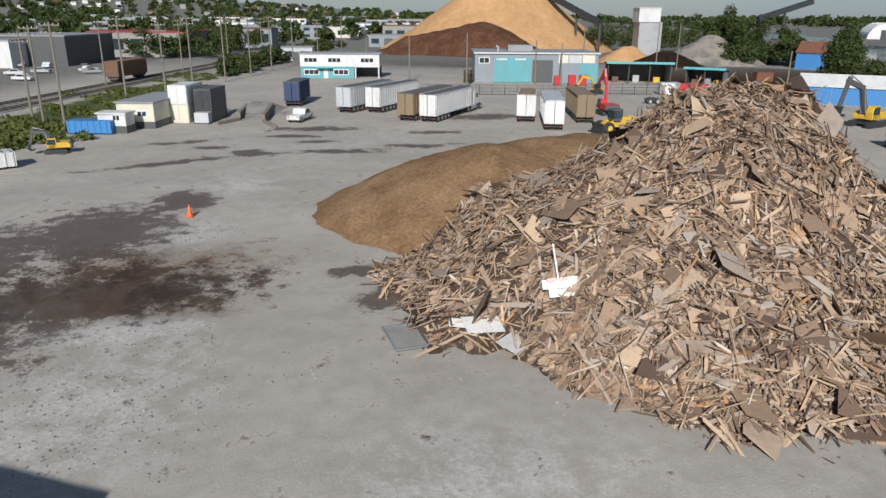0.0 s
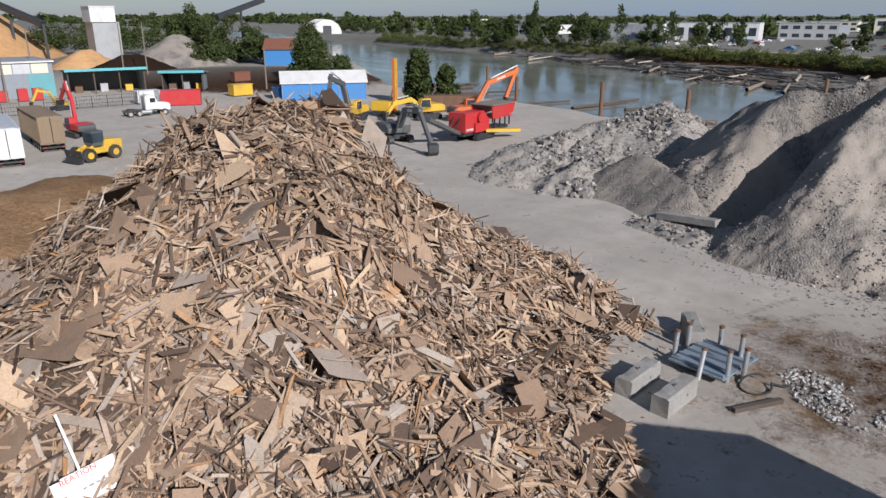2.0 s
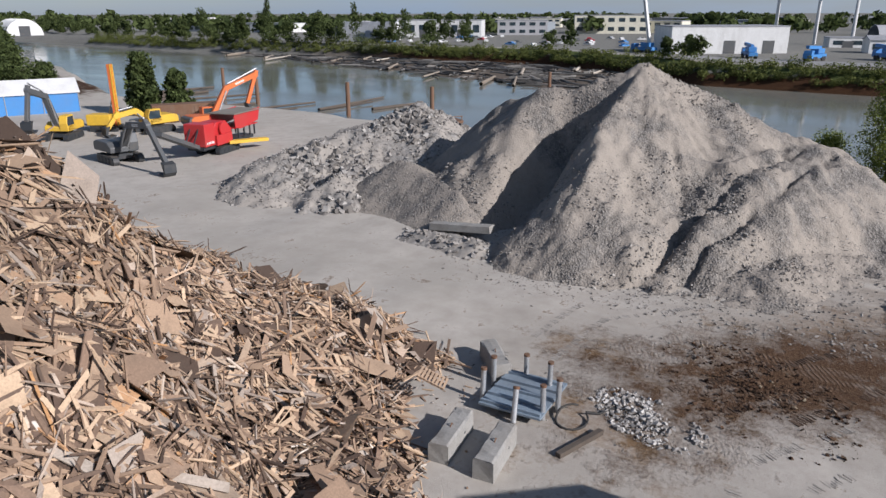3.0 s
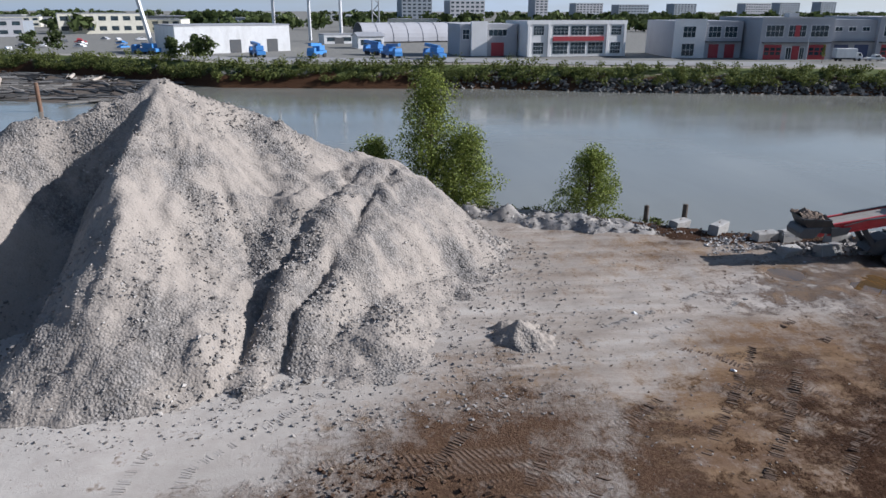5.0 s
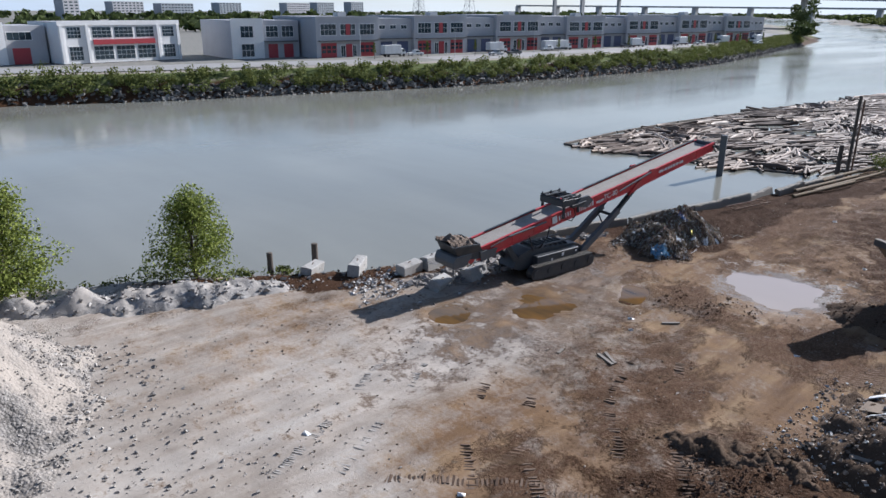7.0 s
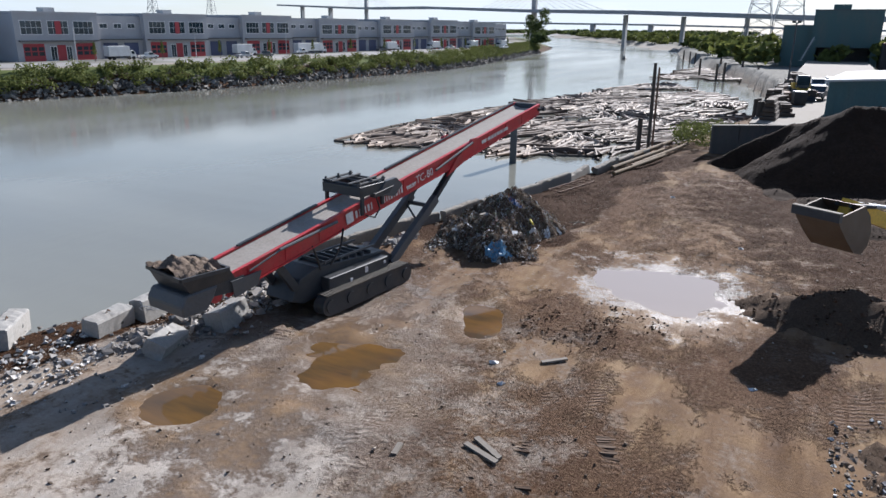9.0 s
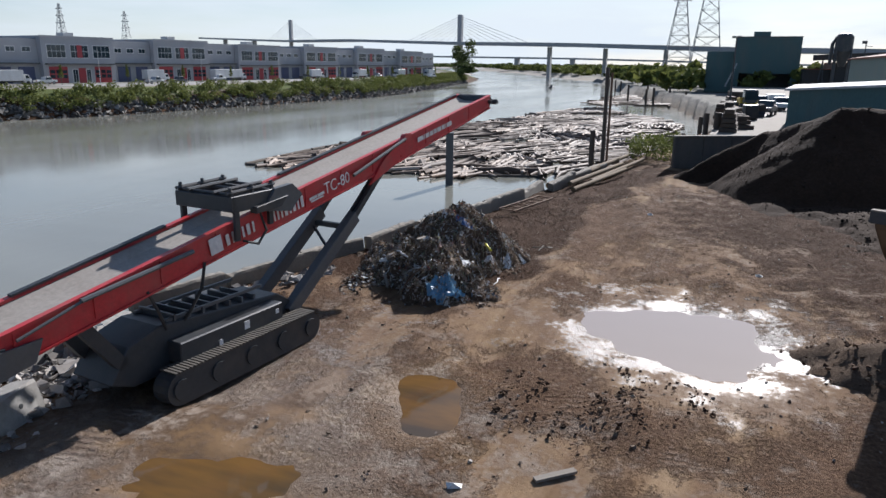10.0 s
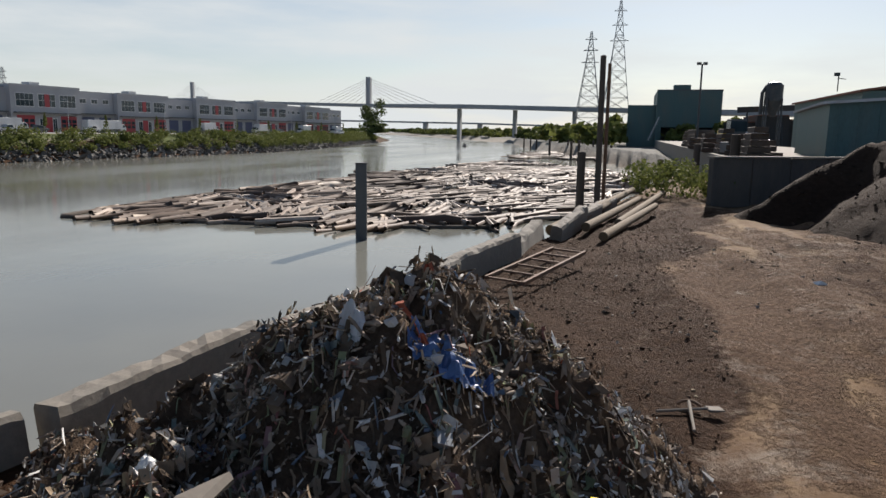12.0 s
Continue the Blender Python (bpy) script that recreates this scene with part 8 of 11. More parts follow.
for i in range(34):
    a, d = radians(-8 + 66 * rt.rand()), 420 + 700 * rt.rand()
    x, y = 30 + d * math.cos(a), 10 + d * math.sin(a) * 0.95
    if x < float(far_x(np.array(y))) + 40:
        continue
    plain_building(x, y, -90 + rt.randint(-15, 15), 26 + 40 * rt.rand(), 20, 4 + 4 * rt.rand(), PAINTS[rt.randint(6)], M_ROOF_GREY, "distant flat-roofed industrial building", 1 + rt.randint(2))
for x, y, w, h, rows in ((960, -90, 40, 26, 6), (930, -150, 46, 24, 5), (1240, -420, 52, 24, 6), (1240, -500, 60, 22, 5), (1250, -600, 46, 24, 7), (1350, -800, 60, 26, 6), (1400, -900, 50, 28, 8), (1420, -1000, 40, 30, 8), (1050, -280, 20, 46, 12)):
    plain_building(x, y, -80, w, 24, h, [M_TILT_WALL, M_GREY_WALL][rt.randint(2)], M_ROOF_GREY, "distant multi-storey apartment block", rows, name="apartment_block")


# cranes and blue machines in the yard across the river
def silo_frame():
    c = thing("gantry_frame", at(360, 45, FAR_Z), "tall pale steel gantry posts across the river", "gantry")
    for k, (x, y) in enumerate(((0, 0), (-3, -16), (-6, -30))):
        part("post", Geo().rod((x, y, 0), (x, y, 34), 0.75, 0.6, n=12), M_WHITE, c)
    part("crossbeam", Geo().beam((0, 0, 20), (-6, -30, 20), 0.35, 0.5), M_WHITE, c)
    g = Geo()
    for i in range(9):
        g.rod((-10, -44 - 3 * (i % 2), 3.2 * i), (-10, -44 - 3 * ((i + 1) % 2), 3.2 * (i + 1)), 0.25, n=5)
    for y in (-44, -47):
        g.rod((-10, y, 0), (-10, y, 30), 0.3, n=6)
    part("lattice_tower", g, M_LATTICE, c)


silo_frame()


def crane(x, y, turn, label, boom=16.0):
    c = thing("mobile_crane", at(x, y, FAR_Z, turn), label, "crane", "cranes across the river")
    part("carrier", Geo().box(-5, 5, -1.3, 1.3, 0.8, 1.9), M_BLUE, c, bevel=0.08)
    part("cab", Geo().prism([(3.4, 1.6), (3.4, 3.0), (4.6, 3.0), (5.1, 2.2), (5.1, 1.6)], -1.2, 1.2), M_BLUE, c, bevel=0.06)
    part("upper", Geo().box(-3.6, 0.6, -1.2, 1.2, 2.0, 3.4), M_BLUE, c, bevel=0.1)
    part("boom", Geo().beam((-2.4, 0, 3.4), (-2.4 + boom * 0.25, 0, 3.4 + boom * 0.97), 0.9, 1.0) if boom > 10 else Geo().beam((-3, 0, 3.6), (5.5, 0, 4.0), 0.9, 0.9), M_WHITE if boom > 10 else M_BLUE, c, "telescopic boom")
    for xx in (-3.8, -2.4, 1.8, 3.2):
        for yy in (-1.2, 1.2):
            part("wheel", Geo().rod((xx, yy - 0.2, 0.65), (xx, yy + 0.2, 0.65), 0.65, n=14), M_RUBBER, c)
    return c


crane(262, 78, 60, "blue mobile crane with a raised white boom", 22)
for x, y, t in ((245, 42, 20), (240, 24, 160), (252, 6, 30), (235, 2, 200), (228, -10, 20)):
    crane(x, y, t, "blue mobile crane parked with its boom down", 5)

def far_car(m, paint, label, *tags):
    c = thing("car", m, label, "car", "distant cars")
    body = part("body", Geo().prism([(-2.2, 0.4), (-2.2, 0.95), (-1.2, 1.0), (-0.7, 1.5), (0.7, 1.5), (1.2, 1.0), (2.2, 0.85), (2.2, 0.4)], -0.9, 0.9), paint, c)
    part("windows", Geo().prism([(-1.0, 1.0), (-0.65, 1.42), (0.65, 1.42), (1.0, 1.0)], -0.92, 0.92), M_GLASS, body)
    return c


rp = np.random.RandomState(71)
CARS = [M_WHITE, M_WHITE, M_GALV, M_CHARCOAL, M_RED_TRIM, M_BLUE]
for i in range(46):
    far_car(at(285 + 90 * rp.rand(), 70 + 150 * rp.rand(), FAR_Z, rp.randint(0, 360)), CARS[rp.randint(6)], "car parked in a lot across the river", "car", "car", "cars across the river")
pickup(at(300, -33, FAR_Z, -20), M_WHITE, "white car driving across the river yard", "car", "car", "cars across the river")

# riverside road with its traffic
road = Geo()
for k in range(60):
    y0, y1 = 60 - 9.0 * k, 60 - 9.0 * (k + 1)
    f0, f1 = float(far_x(np.array(y0))), float(far_x(np.array(y1)))
    road.add([(f0 + 16, y0, FAR_Z + 0.12), (f0 + 34, y0, FAR_Z + 0.12), (f1 + 34, y1, FAR_Z + 0.12), (f1 + 16, y1, FAR_Z + 0.12)], [(0, 1, 2, 3)])
tagged(part("road", road, M_ROAD_PALE), "pale asphalt riverside road", "road", kind="structure")
for i, (s, kind) in enumerate(((24, 1), (30, 0), (52, 2), (60, 2), (66, 1), (88, 0), (99, 3), (132, 0), (140, 1), (165, 1), (180, 0), (196, 1), (206, 2), (224, 1))):
    yy = uy + math.sin(radians(ang)) * s
    xx = ux + math.cos(radians(ang)) * s - (7 if kind != 3 else 6)
    if kind == 1 or kind == 3:
        box_truck(at(xx, yy, FAR_Z + 0.15, ang + (180 if i % 2 else 0)), M_WHITE, "white box lorry parked at the warehouses", 6 if kind == 1 else 12)
    else:
        pickup(at(xx - 12 * (kind == 2), yy, FAR_Z + 0.15, ang), CARS[(i * 5) % 4], "car parked along the riverside road", "car", "car", "cars across the river")


# small street trees and lamp posts by the road
for k in range(12):
    s = 10 + 19 * k
    yy = uy + math.sin(radians(ang)) * s
    xx = ux + math.cos(radians(ang)) * s - 14
    c = thing("street_tree", at(xx, yy, FAR_Z), "slim young yellow-green street tree", "tree", "street trees")
    part("trunk", Geo().rod((0, 0, 0), (0, 0, 3.4), 0.09, 0.05, n=6), M_BARK, c)
    foliage("crown", [(0, 0, 2.3 + 0.55 * j, 0.65 - 0.1 * j, 0.6) for j in range(5)], M_SHRUB, 34, 0.22, np.random.RandomState(80 + k), c)
for k in range(7):
    s = 4 + 34 * k
    yy = uy + math.sin(radians(ang)) * s
    xx = ux + math.cos(radians(ang)) * s - 16
    c = thing("street_lamp", at(xx, yy, FAR_Z), "slim grey street lamp", "street lamp", "street lamps")
    part("pole", Geo().rod((0, 0, 0), (0, 0, 8.5), 0.1, 0.06, n=7), M_GALV, c)
    part("arm", Geo().beam((0, 0, 8.4), (1.6, 0, 8.6), 0.08, 0.1), M_GALV, c)


# the bridges
def bridge():
    c = thing("cable_stayed_bridge", at(0, 0, 0), "grey concrete cable-stayed bridge over the river", "bridge")
    A, B = Vector((302, -678, 27.5)), Vector((682, -951, 39.0))
    d = (A - B)
    E1 = Vector((40, -490, 18.0))
    E2 = B - d * 1.1 + Vector((0, 0, 4))
    pts = [E2, B, B.lerp(A, 0.5) + Vector((0, 0, 2.0)), A, A.lerp(E1, 0.5) + Vector((0, 0, 0.8)), E1, E1 + Vector((-220, 40, -4))]
    g = Geo()
    for p, q in zip(pts, pts[1:]):
        g.beam(p, q, 26, 3.0)
    part("deck", g, M_BRIDGE, c)
    for T, up in ((A, 27), (B, 31)):
        tower = part("tower", Geo().box(T.x - 2.2, T.x + 2.2, T.y - 2.5, T.y + 2.5, -6, T.z + up), M_BRIDGE, c, bevel=0.3)
        along = d.normalized()
        for k in range(1, 9):
            for s in (-1, 1):
                q = T + along * (s * 13.5 * k) - Vector((0, 0, along.z * s * 0))
                part("cable", Geo().rod(T + Vector((0, 0, up * (0.35 + 0.075 * k))), q + Vector((0, 0, 1.2)), 0.16, n=4), M_GALV, tower)
    for k in (0.42, 0.62, 0.8, 1.0):
        p = A.lerp(E1, k)
        if k:
            part("pier", Geo().box(p.x - 1.3, p.x + 1.3, p.y - 3, p.y + 3, -6, p.z - 1.3), M_BRIDGE, c)
    for k in (0.35, 0.7):
        p = B.lerp(E2, k)
        part("pier", Geo().box(p.x - 2, p.x + 2, p.y - 4, p.y + 4, -6, p.z - 1.3), M_BRIDGE, c)
    low = thing("low_bridge", at(0, 0, 0), "low grey concrete road bridge beyond the first", "bridge")
    P, Q = Vector((1150, -1250, 26)), Vector((330, -1330, 20))
    part("deck", Geo().beam(P, Q, 16, 3).beam(Q, Q + Vector((-420, 0, -8)), 16, 3), M_BRIDGE, low)
    for k in range(9):
        p = P.lerp(Q, k / 8)
        part("pier", Geo().box(p.x - 4, p.x + 4, p.y - 5, p.y + 5, -6, p.z - 1.2), M_BRIDGE, low)
    return c


bridge()


def pylon(x, y, height, base, label="tall grey lattice power pylon"):
    c = thing("power_pylon", at(x, y, 0), label, "pylon", "power pylons")
    H, b = height, base

    def r(f):
        return b * (1 - f) ** 1.15 * 0.5 + 0.5

    corner = [(-1, -1), (1, -1), (1, 1), (-1, 1)]
    fs = [1 - (1 - k / 12) ** 1.3 for k in range(13)]
    for sx, sy in corner:
        part("leg", Geo().path([(sx * r(f), sy * r(f), H * f) for f in fs], 0.17, 5), M_LATTICE, c)
    g = Geo()
    for f0, f1 in zip(fs, fs[1:]):
        for (ax_, ay_), (bx_, by_) in zip(corner, corner[1:] + corner[:1]):
            g.rod((ax_ * r(f0), ay_ * r(f0), H * f0), (bx_ * r(f1), by_ * r(f1), H * f1), 0.1, n=4)
            g.rod((bx_ * r(f0), by_ * r(f0), H * f0), (ax_ * r(f1), ay_ * r(f1), H * f1), 0.1, n=4)
            g.rod((ax_ * r(f1), ay_ * r(f1), H * f1), (bx_ * r(f1), by_ * r(f1), H * f1), 0.1, n=4)
    part("bracing", g, M_LATTICE, c)
    for f, w in ((0.72, 5), (0.83, 4.2), (0.93, 3.4)):
        part("crossarm", Geo().beam((-w, 0, H * f), (w, 0, H * f), 0.3, 0.4).rod((-w, 0, H * f), (0, 0, H * f + 2), 0.1, n=4).rod((w, 0, H * f), (0, 0, H * f + 2), 0.1, n=4), M_LATTICE, c)
    return c


pylon(79, -455, 62, 17)
pylon(63, -445, 77, 18)
pylon(505, -395, 47, 10)
pylon(520, -470, 47, 10)

# ---------------------------------------------------------------- buildings of the yard and the mill
def yard_office():
    c = thing("site_office", at(-33.4, 171.5, Z0, 0.5), "white two-storey site office with a turquoise ground floor", "office building")
    slab("lower_wall", c, 0, 12.6, 0, 7, 0, 2.6, M_TEAL_WALL)
    slab("upper_wall", c, -0.1, 18.6, -0.1, 7.1, 2.6, 5.6, M_WHITE)
    slab("roof", c, -0.4, 19.0, -0.4, 7.4, 5.6, 5.8, M_ROOF_GREY)
    slab("upper_trim", c, -0.15, 12.6, -0.16, -0.1, 2.5, 2.75, M_TEAL)
    for x in (0.9, 6.5, 14.2):
        window_group(c, x, x + 3.0, 3.7, 4.7, -0.1, 3, 1)
    for x in (0.8, 7.8):
        window_group(c, x, x + 3.4, 0.9, 2.0, 0, 3, 1)
    slab("door", c, 5.4, 6.4, -0.05, 0, 0, 2.1, M_WHITE)
    slab("canopy", c, 3.8, 7.6, -1.4, 0, 2.4, 2.55, M_TEAL)
    for x in (12.9, 18.4):
        for y in (0.1, 6.7):
            slab("post", c, x - 0.15, x + 0.15, y, y + 0.3, 0, 2.6, M_WHITE)
    slab("back_wall", c, 12.6, 18.6, 6.5, 7, 0, 2.6, M_CHARCOAL)
    return c


def workshop():
    c = thing("workshop", at(7.4, 163.4, Z0, 0), "long grey and turquoise metal workshop with tall doors", "workshop")
    slab("wall", c, 0, 27.8, 0, 16, 0, 6.4, M_GREY_WALL)
    slab("roof", c, -0.3, 28.1, -0.3, 16.3, 6.4, 6.7, M_ROOF_GREY)
    slab("gutter", c, -0.3, 28.1, -0.45, -0.3, 6.35, 6.6, M_WHITE)
    slab("turquoise_panel", c, 4.4, 12.6, -0.08, 0, 0.1, 5.6, M_TEAL_WALL, "turquoise painted panel")
    for x in (4.5, 8.7):
        d = slab("sliding_door", c, x, x + 3.9, -0.16, -0.08, 0.1, 4.8, M_TEAL_WALL)
        g = Geo()
        for k in range(9):
            g.box(x + 0.2 + 0.42 * k, x + 0.26 + 0.42 * k, -0.19, -0.16, 0.2, 4.7)
        part("door_ribs", g, M_TEAL_WALL, d)
    slab("turquoise_panel", c, 23.5, 27.7, -0.08, 0, 0.1, 4.2, M_TEAL_WALL)
    slab("cream_panel", c, 18.8, 21.0, -0.08, 0, 4.4, 6.2, M_CREAM)
    slab("cream_panel", c, 24.2, 27.0, -0.08, 0, 4.4, 6.2, M_CREAM)
    slab("grey_panel", c, 21.2, 24.0, -0.08, 0, 4.4, 6.2, M_TRAILER_GREY)
    slab("roller_door", c, 13.0, 17.6, -0.08, 0, 0.1, 5.0, M_CHARCOAL)
    window_group(c, 1.0, 3.2, 4.3, 5.5, 0, 2, 1)
    slab("roof_unit", c, 7.8, 13.5, 5, 9, 6.7, 8.0, M_ROOF_GREY)
    for k in range(2):
        part("sign_bar", bars(Geo(), 4.9 + 4.2 * k, 4.95, (0.35, 0.35, 0.35, 0.35, 0.35), 0.4, 0.14, Matrix.Translation((0, -0.09, 0))), M_DECAL, c, "pale line of writing")
    part("vent_pipe", Geo().path([(5.4, 3, 6.7), (5.4, 3, 7.6), (4.9, 3, 7.9)], 0.3, 10), M_GALV, c)
    steps = part("outside_stair", Geo().box(-2.4, -0.4, 0.5, 3.0, 0, 2.6), M_WOOD_POST, c, "weathered timber stair")
    for k in range(7):
        slab("tread", steps, -2.6, -0.4, -1.6 + 0.3 * k, -1.2 + 0.3 * k, 0.3 * k, 0.3 * k + 0.06, M_WOOD_POST)
    return c


def tank_row():
    for x, y, p, h, lab in ((31, 160.5, M_RED_CRUSHER, 2.2, "red fuel tank cabinet by the workshop"), (28.6, 160.5, M_RED_CRUSHER, 2.2, "red fuel tank cabinet by the workshop"), (25.5, 160.8, M_RED_CRUSHER, 2.0, "red steel cabinet by the workshop")):
        c = thing("steel_cabinet", at(x, y - 2, Z0), lab, "cabinet", "cabinets")
        slab("body", c, -0.8, 0.8, -0.6, 0.6, 0.1, h, p, bevel=0.04)
        slab("plinth", c, -0.85, 0.85, -0.65, 0.65, 0, 0.12, M_STEEL)


yard_office()
workshop()
tank_row()


def portable_shed(m, w, d, h, wall, roof, label, base=True):
    c = thing("portable_shed", m, label, "shed", "sheds by the railway")
    slab("wall", c, 0, w, 0, d, 0.9 if base else 0.0, h, wall, bevel=0.03)
    if base:
        slab("skirt", c, -0.04, w + 0.04, -0.04, d + 0.04, 0, 0.92, M_CHARCOAL)
    slab("roof", c, -0.2, w + 0.2, -0.2, d + 0.2, h, h + 0.2, roof)
    window_group(c, w * 0.55, w * 0.8, 1.6, 2.3, 0, 2, 1)
    return c


portable_shed(at(-42.8, 93.6, Z0, -3), 5.0, 12, 3.3, M_CREAM, M_ROOF_GREY, "cream portable cabin with a grey skirt")
portable_shed(at(-43.5, 89.6, Z0, -3), 3.6, 2.4, 2.4, M_WHITE, M_WHITE, "small white portable box", True)
for x, y, z, paint, lab in ((-37.6, 98.4, 0, M_CREAM, "cream shipping container at the foot of a stack"), (-37.6, 98.3, 2.6, M_WHITE, "white shipping container stacked on another")):
    c = thing("shipping_container", at(x, y, Z0 + z, -3), lab, "container", "containers")
    slab("body", c, 0, 2.6, 0, 6.0, 0, 2.58, paint)
    g = Geo()
    for k in range(14):
        g.box(-0.04, 2.64, 0.2 + 0.42 * k, 0.36 + 0.42 * k, 0.15, 2.45)
    part("corrugation", g, paint, c)
    for k in (0.06, 1.34):
        slab("door", c, k, k + 1.2, -0.06, 0, 0.1, 2.5, paint)
c = thing("shipping_container", at(-34.4, 99.2, Z0, -3), "dark open-ended shipping container beside a stack", "container", "containers")
slab("body", c, 0, 2.4, 0, 6.0, 0, 4.6, M_CHARCOAL)
slab("door", c, 0.1, 1.2, -0.06, 0, 0.1, 4.4, M_STEEL)
slab("door", c, 1.25, 2.3, -0.06, 0, 0.1, 4.4, M_STEEL)
c = thing("generator", at(-34.0, 97.4, Z0, -3), "pale grey generator box on the gravel", "generator")
slab("body", c, 0, 2.0, 0, 1.4, 0.2, 1.6, M_TRAILER_GREY, bevel=0.04)
slab("skid", c, -0.1, 2.1, 0, 1.4, 0, 0.2, M_STEEL)
c = thing("waste_bin", at(-47.0, 88.6, Z0, -2), "blue steel roll-off bin", "bin", "bins")
slab("body", c, 0, 5.6, 0, 2.3, 0.15, 1.7, M_BLUE)
for k in range(7):
    slab("rib", c, 0.2 + 0.8 * k, 0.3 + 0.8 * k, -0.08, 2.38, 0.2, 1.7, M_BLUE)
c = thing("dump_truck_box", at(-44.5, 66.8, Z0, 40), "white ribbed dump body standing in the yard", "dump body")
slab("body", c, -3.0, 3.0, -1.2, 1.2, 0.3, 1.7, M_WHITE)
for k in range(9):
    slab("rib", c, -2.9 + 0.7 * k, -2.78 + 0.7 * k, -1.28, 1.28, 0.35, 1.7, M_WHITE)
# concrete bunkers by the ramp
for (x0, y0), (x1, y1), h in (((-30.7, 96.6), (-28.9, 101.0), 0.5), ((-28.9, 101.0), (-30.5, 112.0), 1.2), ((-22.3, 94.6), (-25.0, 99.4), 0.45), ((-25.0, 99.4), (-26.6, 112.0), 1.2)):
    L = math.hypot(x1 - x0, y1 - y0)
    c = thing("bunker_wall", at(x0, y0, Z0, math.degrees(math.atan2(y1 - y0, x1 - x0))), "stained grey concrete bunker wall", "concrete wall", "bunker walls")
    n = max(2, int(L / 2.4))
    for k in range(n):
        slab("wall_panel", c, L * k / n + 0.02, L * (k + 1) / n - 0.02, -0.25, 0.25, 0, h, M_CONCRETE_DARK, bevel=0.04)
heap("earth_ramp", lambda x, y: 0.3 + 1.3 * sstep(98, 112, y) * sstep(-32, -30, x) * sstep(-25, -27, x) * sstep(118, 113, y) - 1.0 * (np.abs(x + 28.5) > 4.5) + 0.2 * fbm(x, y, 2, 3), -36, -20, 96, 122, 0.5, M_RUBBLE, "dusty grey ramp between low concrete walls", "ramp")
# lean-to and stores east of the workshop
def open_shed(x, y, turn, w, d, h, roof, label):
    """An open-fronted shed: posts, back and side walls, a roof that falls to the back."""
    c = thing("open_shed", at(x, y, Z0, turn), label, "shed", "open sheds")
    slab("back_wall", c, -w / 2, w / 2, d - 0.2, d, 0, h - 0.6, M_CHARCOAL)
    slab("side_wall", c, -w / 2, -w / 2 + 0.2, 0.1, d - 0.2, 0, h - 0.5, M_CHARCOAL)
    slab("side_wall", c, w / 2 - 0.2, w / 2, 0.1, d - 0.2, 0, h - 0.5, M_GREY_WALL)
    part("roof", Geo().prism([(-0.8, h), (d + 0.3, h - 0.7), (d + 0.3, h - 0.5), (-0.8, h + 0.2)], -w / 2 - 0.4, w / 2 + 0.4, pose(0, 0, 0, 0, 0, 90) @ Matrix.Diagonal((1, -1, 1, 1))), roof, c)
    slab("fascia", c, -w / 2 - 0.45, w / 2 + 0.45, -0.9, -0.8, h - 0.25, h + 0.25, M_TEAL)
    n = max(2, int(w / 4))
    for k in range(n + 1):
        xx = -w / 2 + 0.1 + (w - 0.2) * k / n
        slab("post", c, xx - 0.12, xx + 0.12, -0.1, 0.1, 0, h - 0.05, M_WOOD_POST)
    for k in range(3):
        xx = -w / 2 + w * (k + 0.3) / 3
        slab("stored_box", c, xx, xx + 1.4, d * 0.45, d * 0.45 + 1.2, 0, 1.2 + 0.4 * (k % 2), [M_STEEL_RUST, M_GALV, M_YELLOW][k])
    return c


open_shed(44.5, 163, -8, 14, 8, 4.6, M_ROOF_GREY, "dark open-fronted shed with a teal roof edge")
open_shed(57.5, 158, -30, 8, 6, 3.8, M_ROOF_GREY, "small grey open-fronted shed with a teal edge")


def long_container(x, y, turn, length, paint, label):
    c = thing("shipping_container", at(x, y, Z0, turn), label, "container", "containers")
    slab("body", c, 0, length, 0, 2.4, 0.15, 2.6, paint)
    for k in range(int(length / 0.5)):
        slab("rib", c, 0.1 + 0.5 * k, 0.28 + 0.5 * k, -0.05, 2.45, 0.25, 2.5, paint)
    slab("skid", c, 0, length, 0.1, 2.3, 0, 0.15, M_STEEL)


long_container(44.6, 134.6, -27, 6.4, M_RED, "long dull red steel container behind a white lorry")


def drill_rig(x, y, turn):
    """A tracked rig with an upright mast."""
    c = thing("drill_rig", at(x, y, 0.3, turn), "yellow tracked drill rig with an upright mast", "drill rig", "machines")
    crawler(c, -1.8, 1.8, -1.3, 0.5, 0.8)
    crawler(c, -1.8, 1.8, 0.8, 0.5, 0.8)
    part("house", Geo().box(-2.2, 0.9, -1.1, 1.1, 0.9, 2.3), M_YELLOW, c, bevel=0.08)
    part("mast", Geo().box(1.1, 1.5, -0.35, 0.35, 0.8, 8.6), M_ORANGE, c, bevel=0.03)
    mast = part("mast_rail", Geo().box(1.5, 1.62, -0.4, -0.28, 0.8, 8.6).box(1.5, 1.62, 0.28, 0.4, 0.8, 8.6), M_YELLOW, c)
    for k in range(12):
        part("rung", Geo().box(1.5, 1.6, -0.28, 0.28, 1.2 + 0.6 * k, 1.28 + 0.6 * k), M_YELLOW, mast)
    part("mast_ram", Geo().rod((0.2, 0.5, 2.0), (1.2, 0.3, 5.2), 0.08), M_GALV, c)


drill_rig(66.5, 100.0, -60)
long_container(73.0, 99.0, -35, 9.0, M_STEEL_RUST, "long rusty brown steel container near the river")


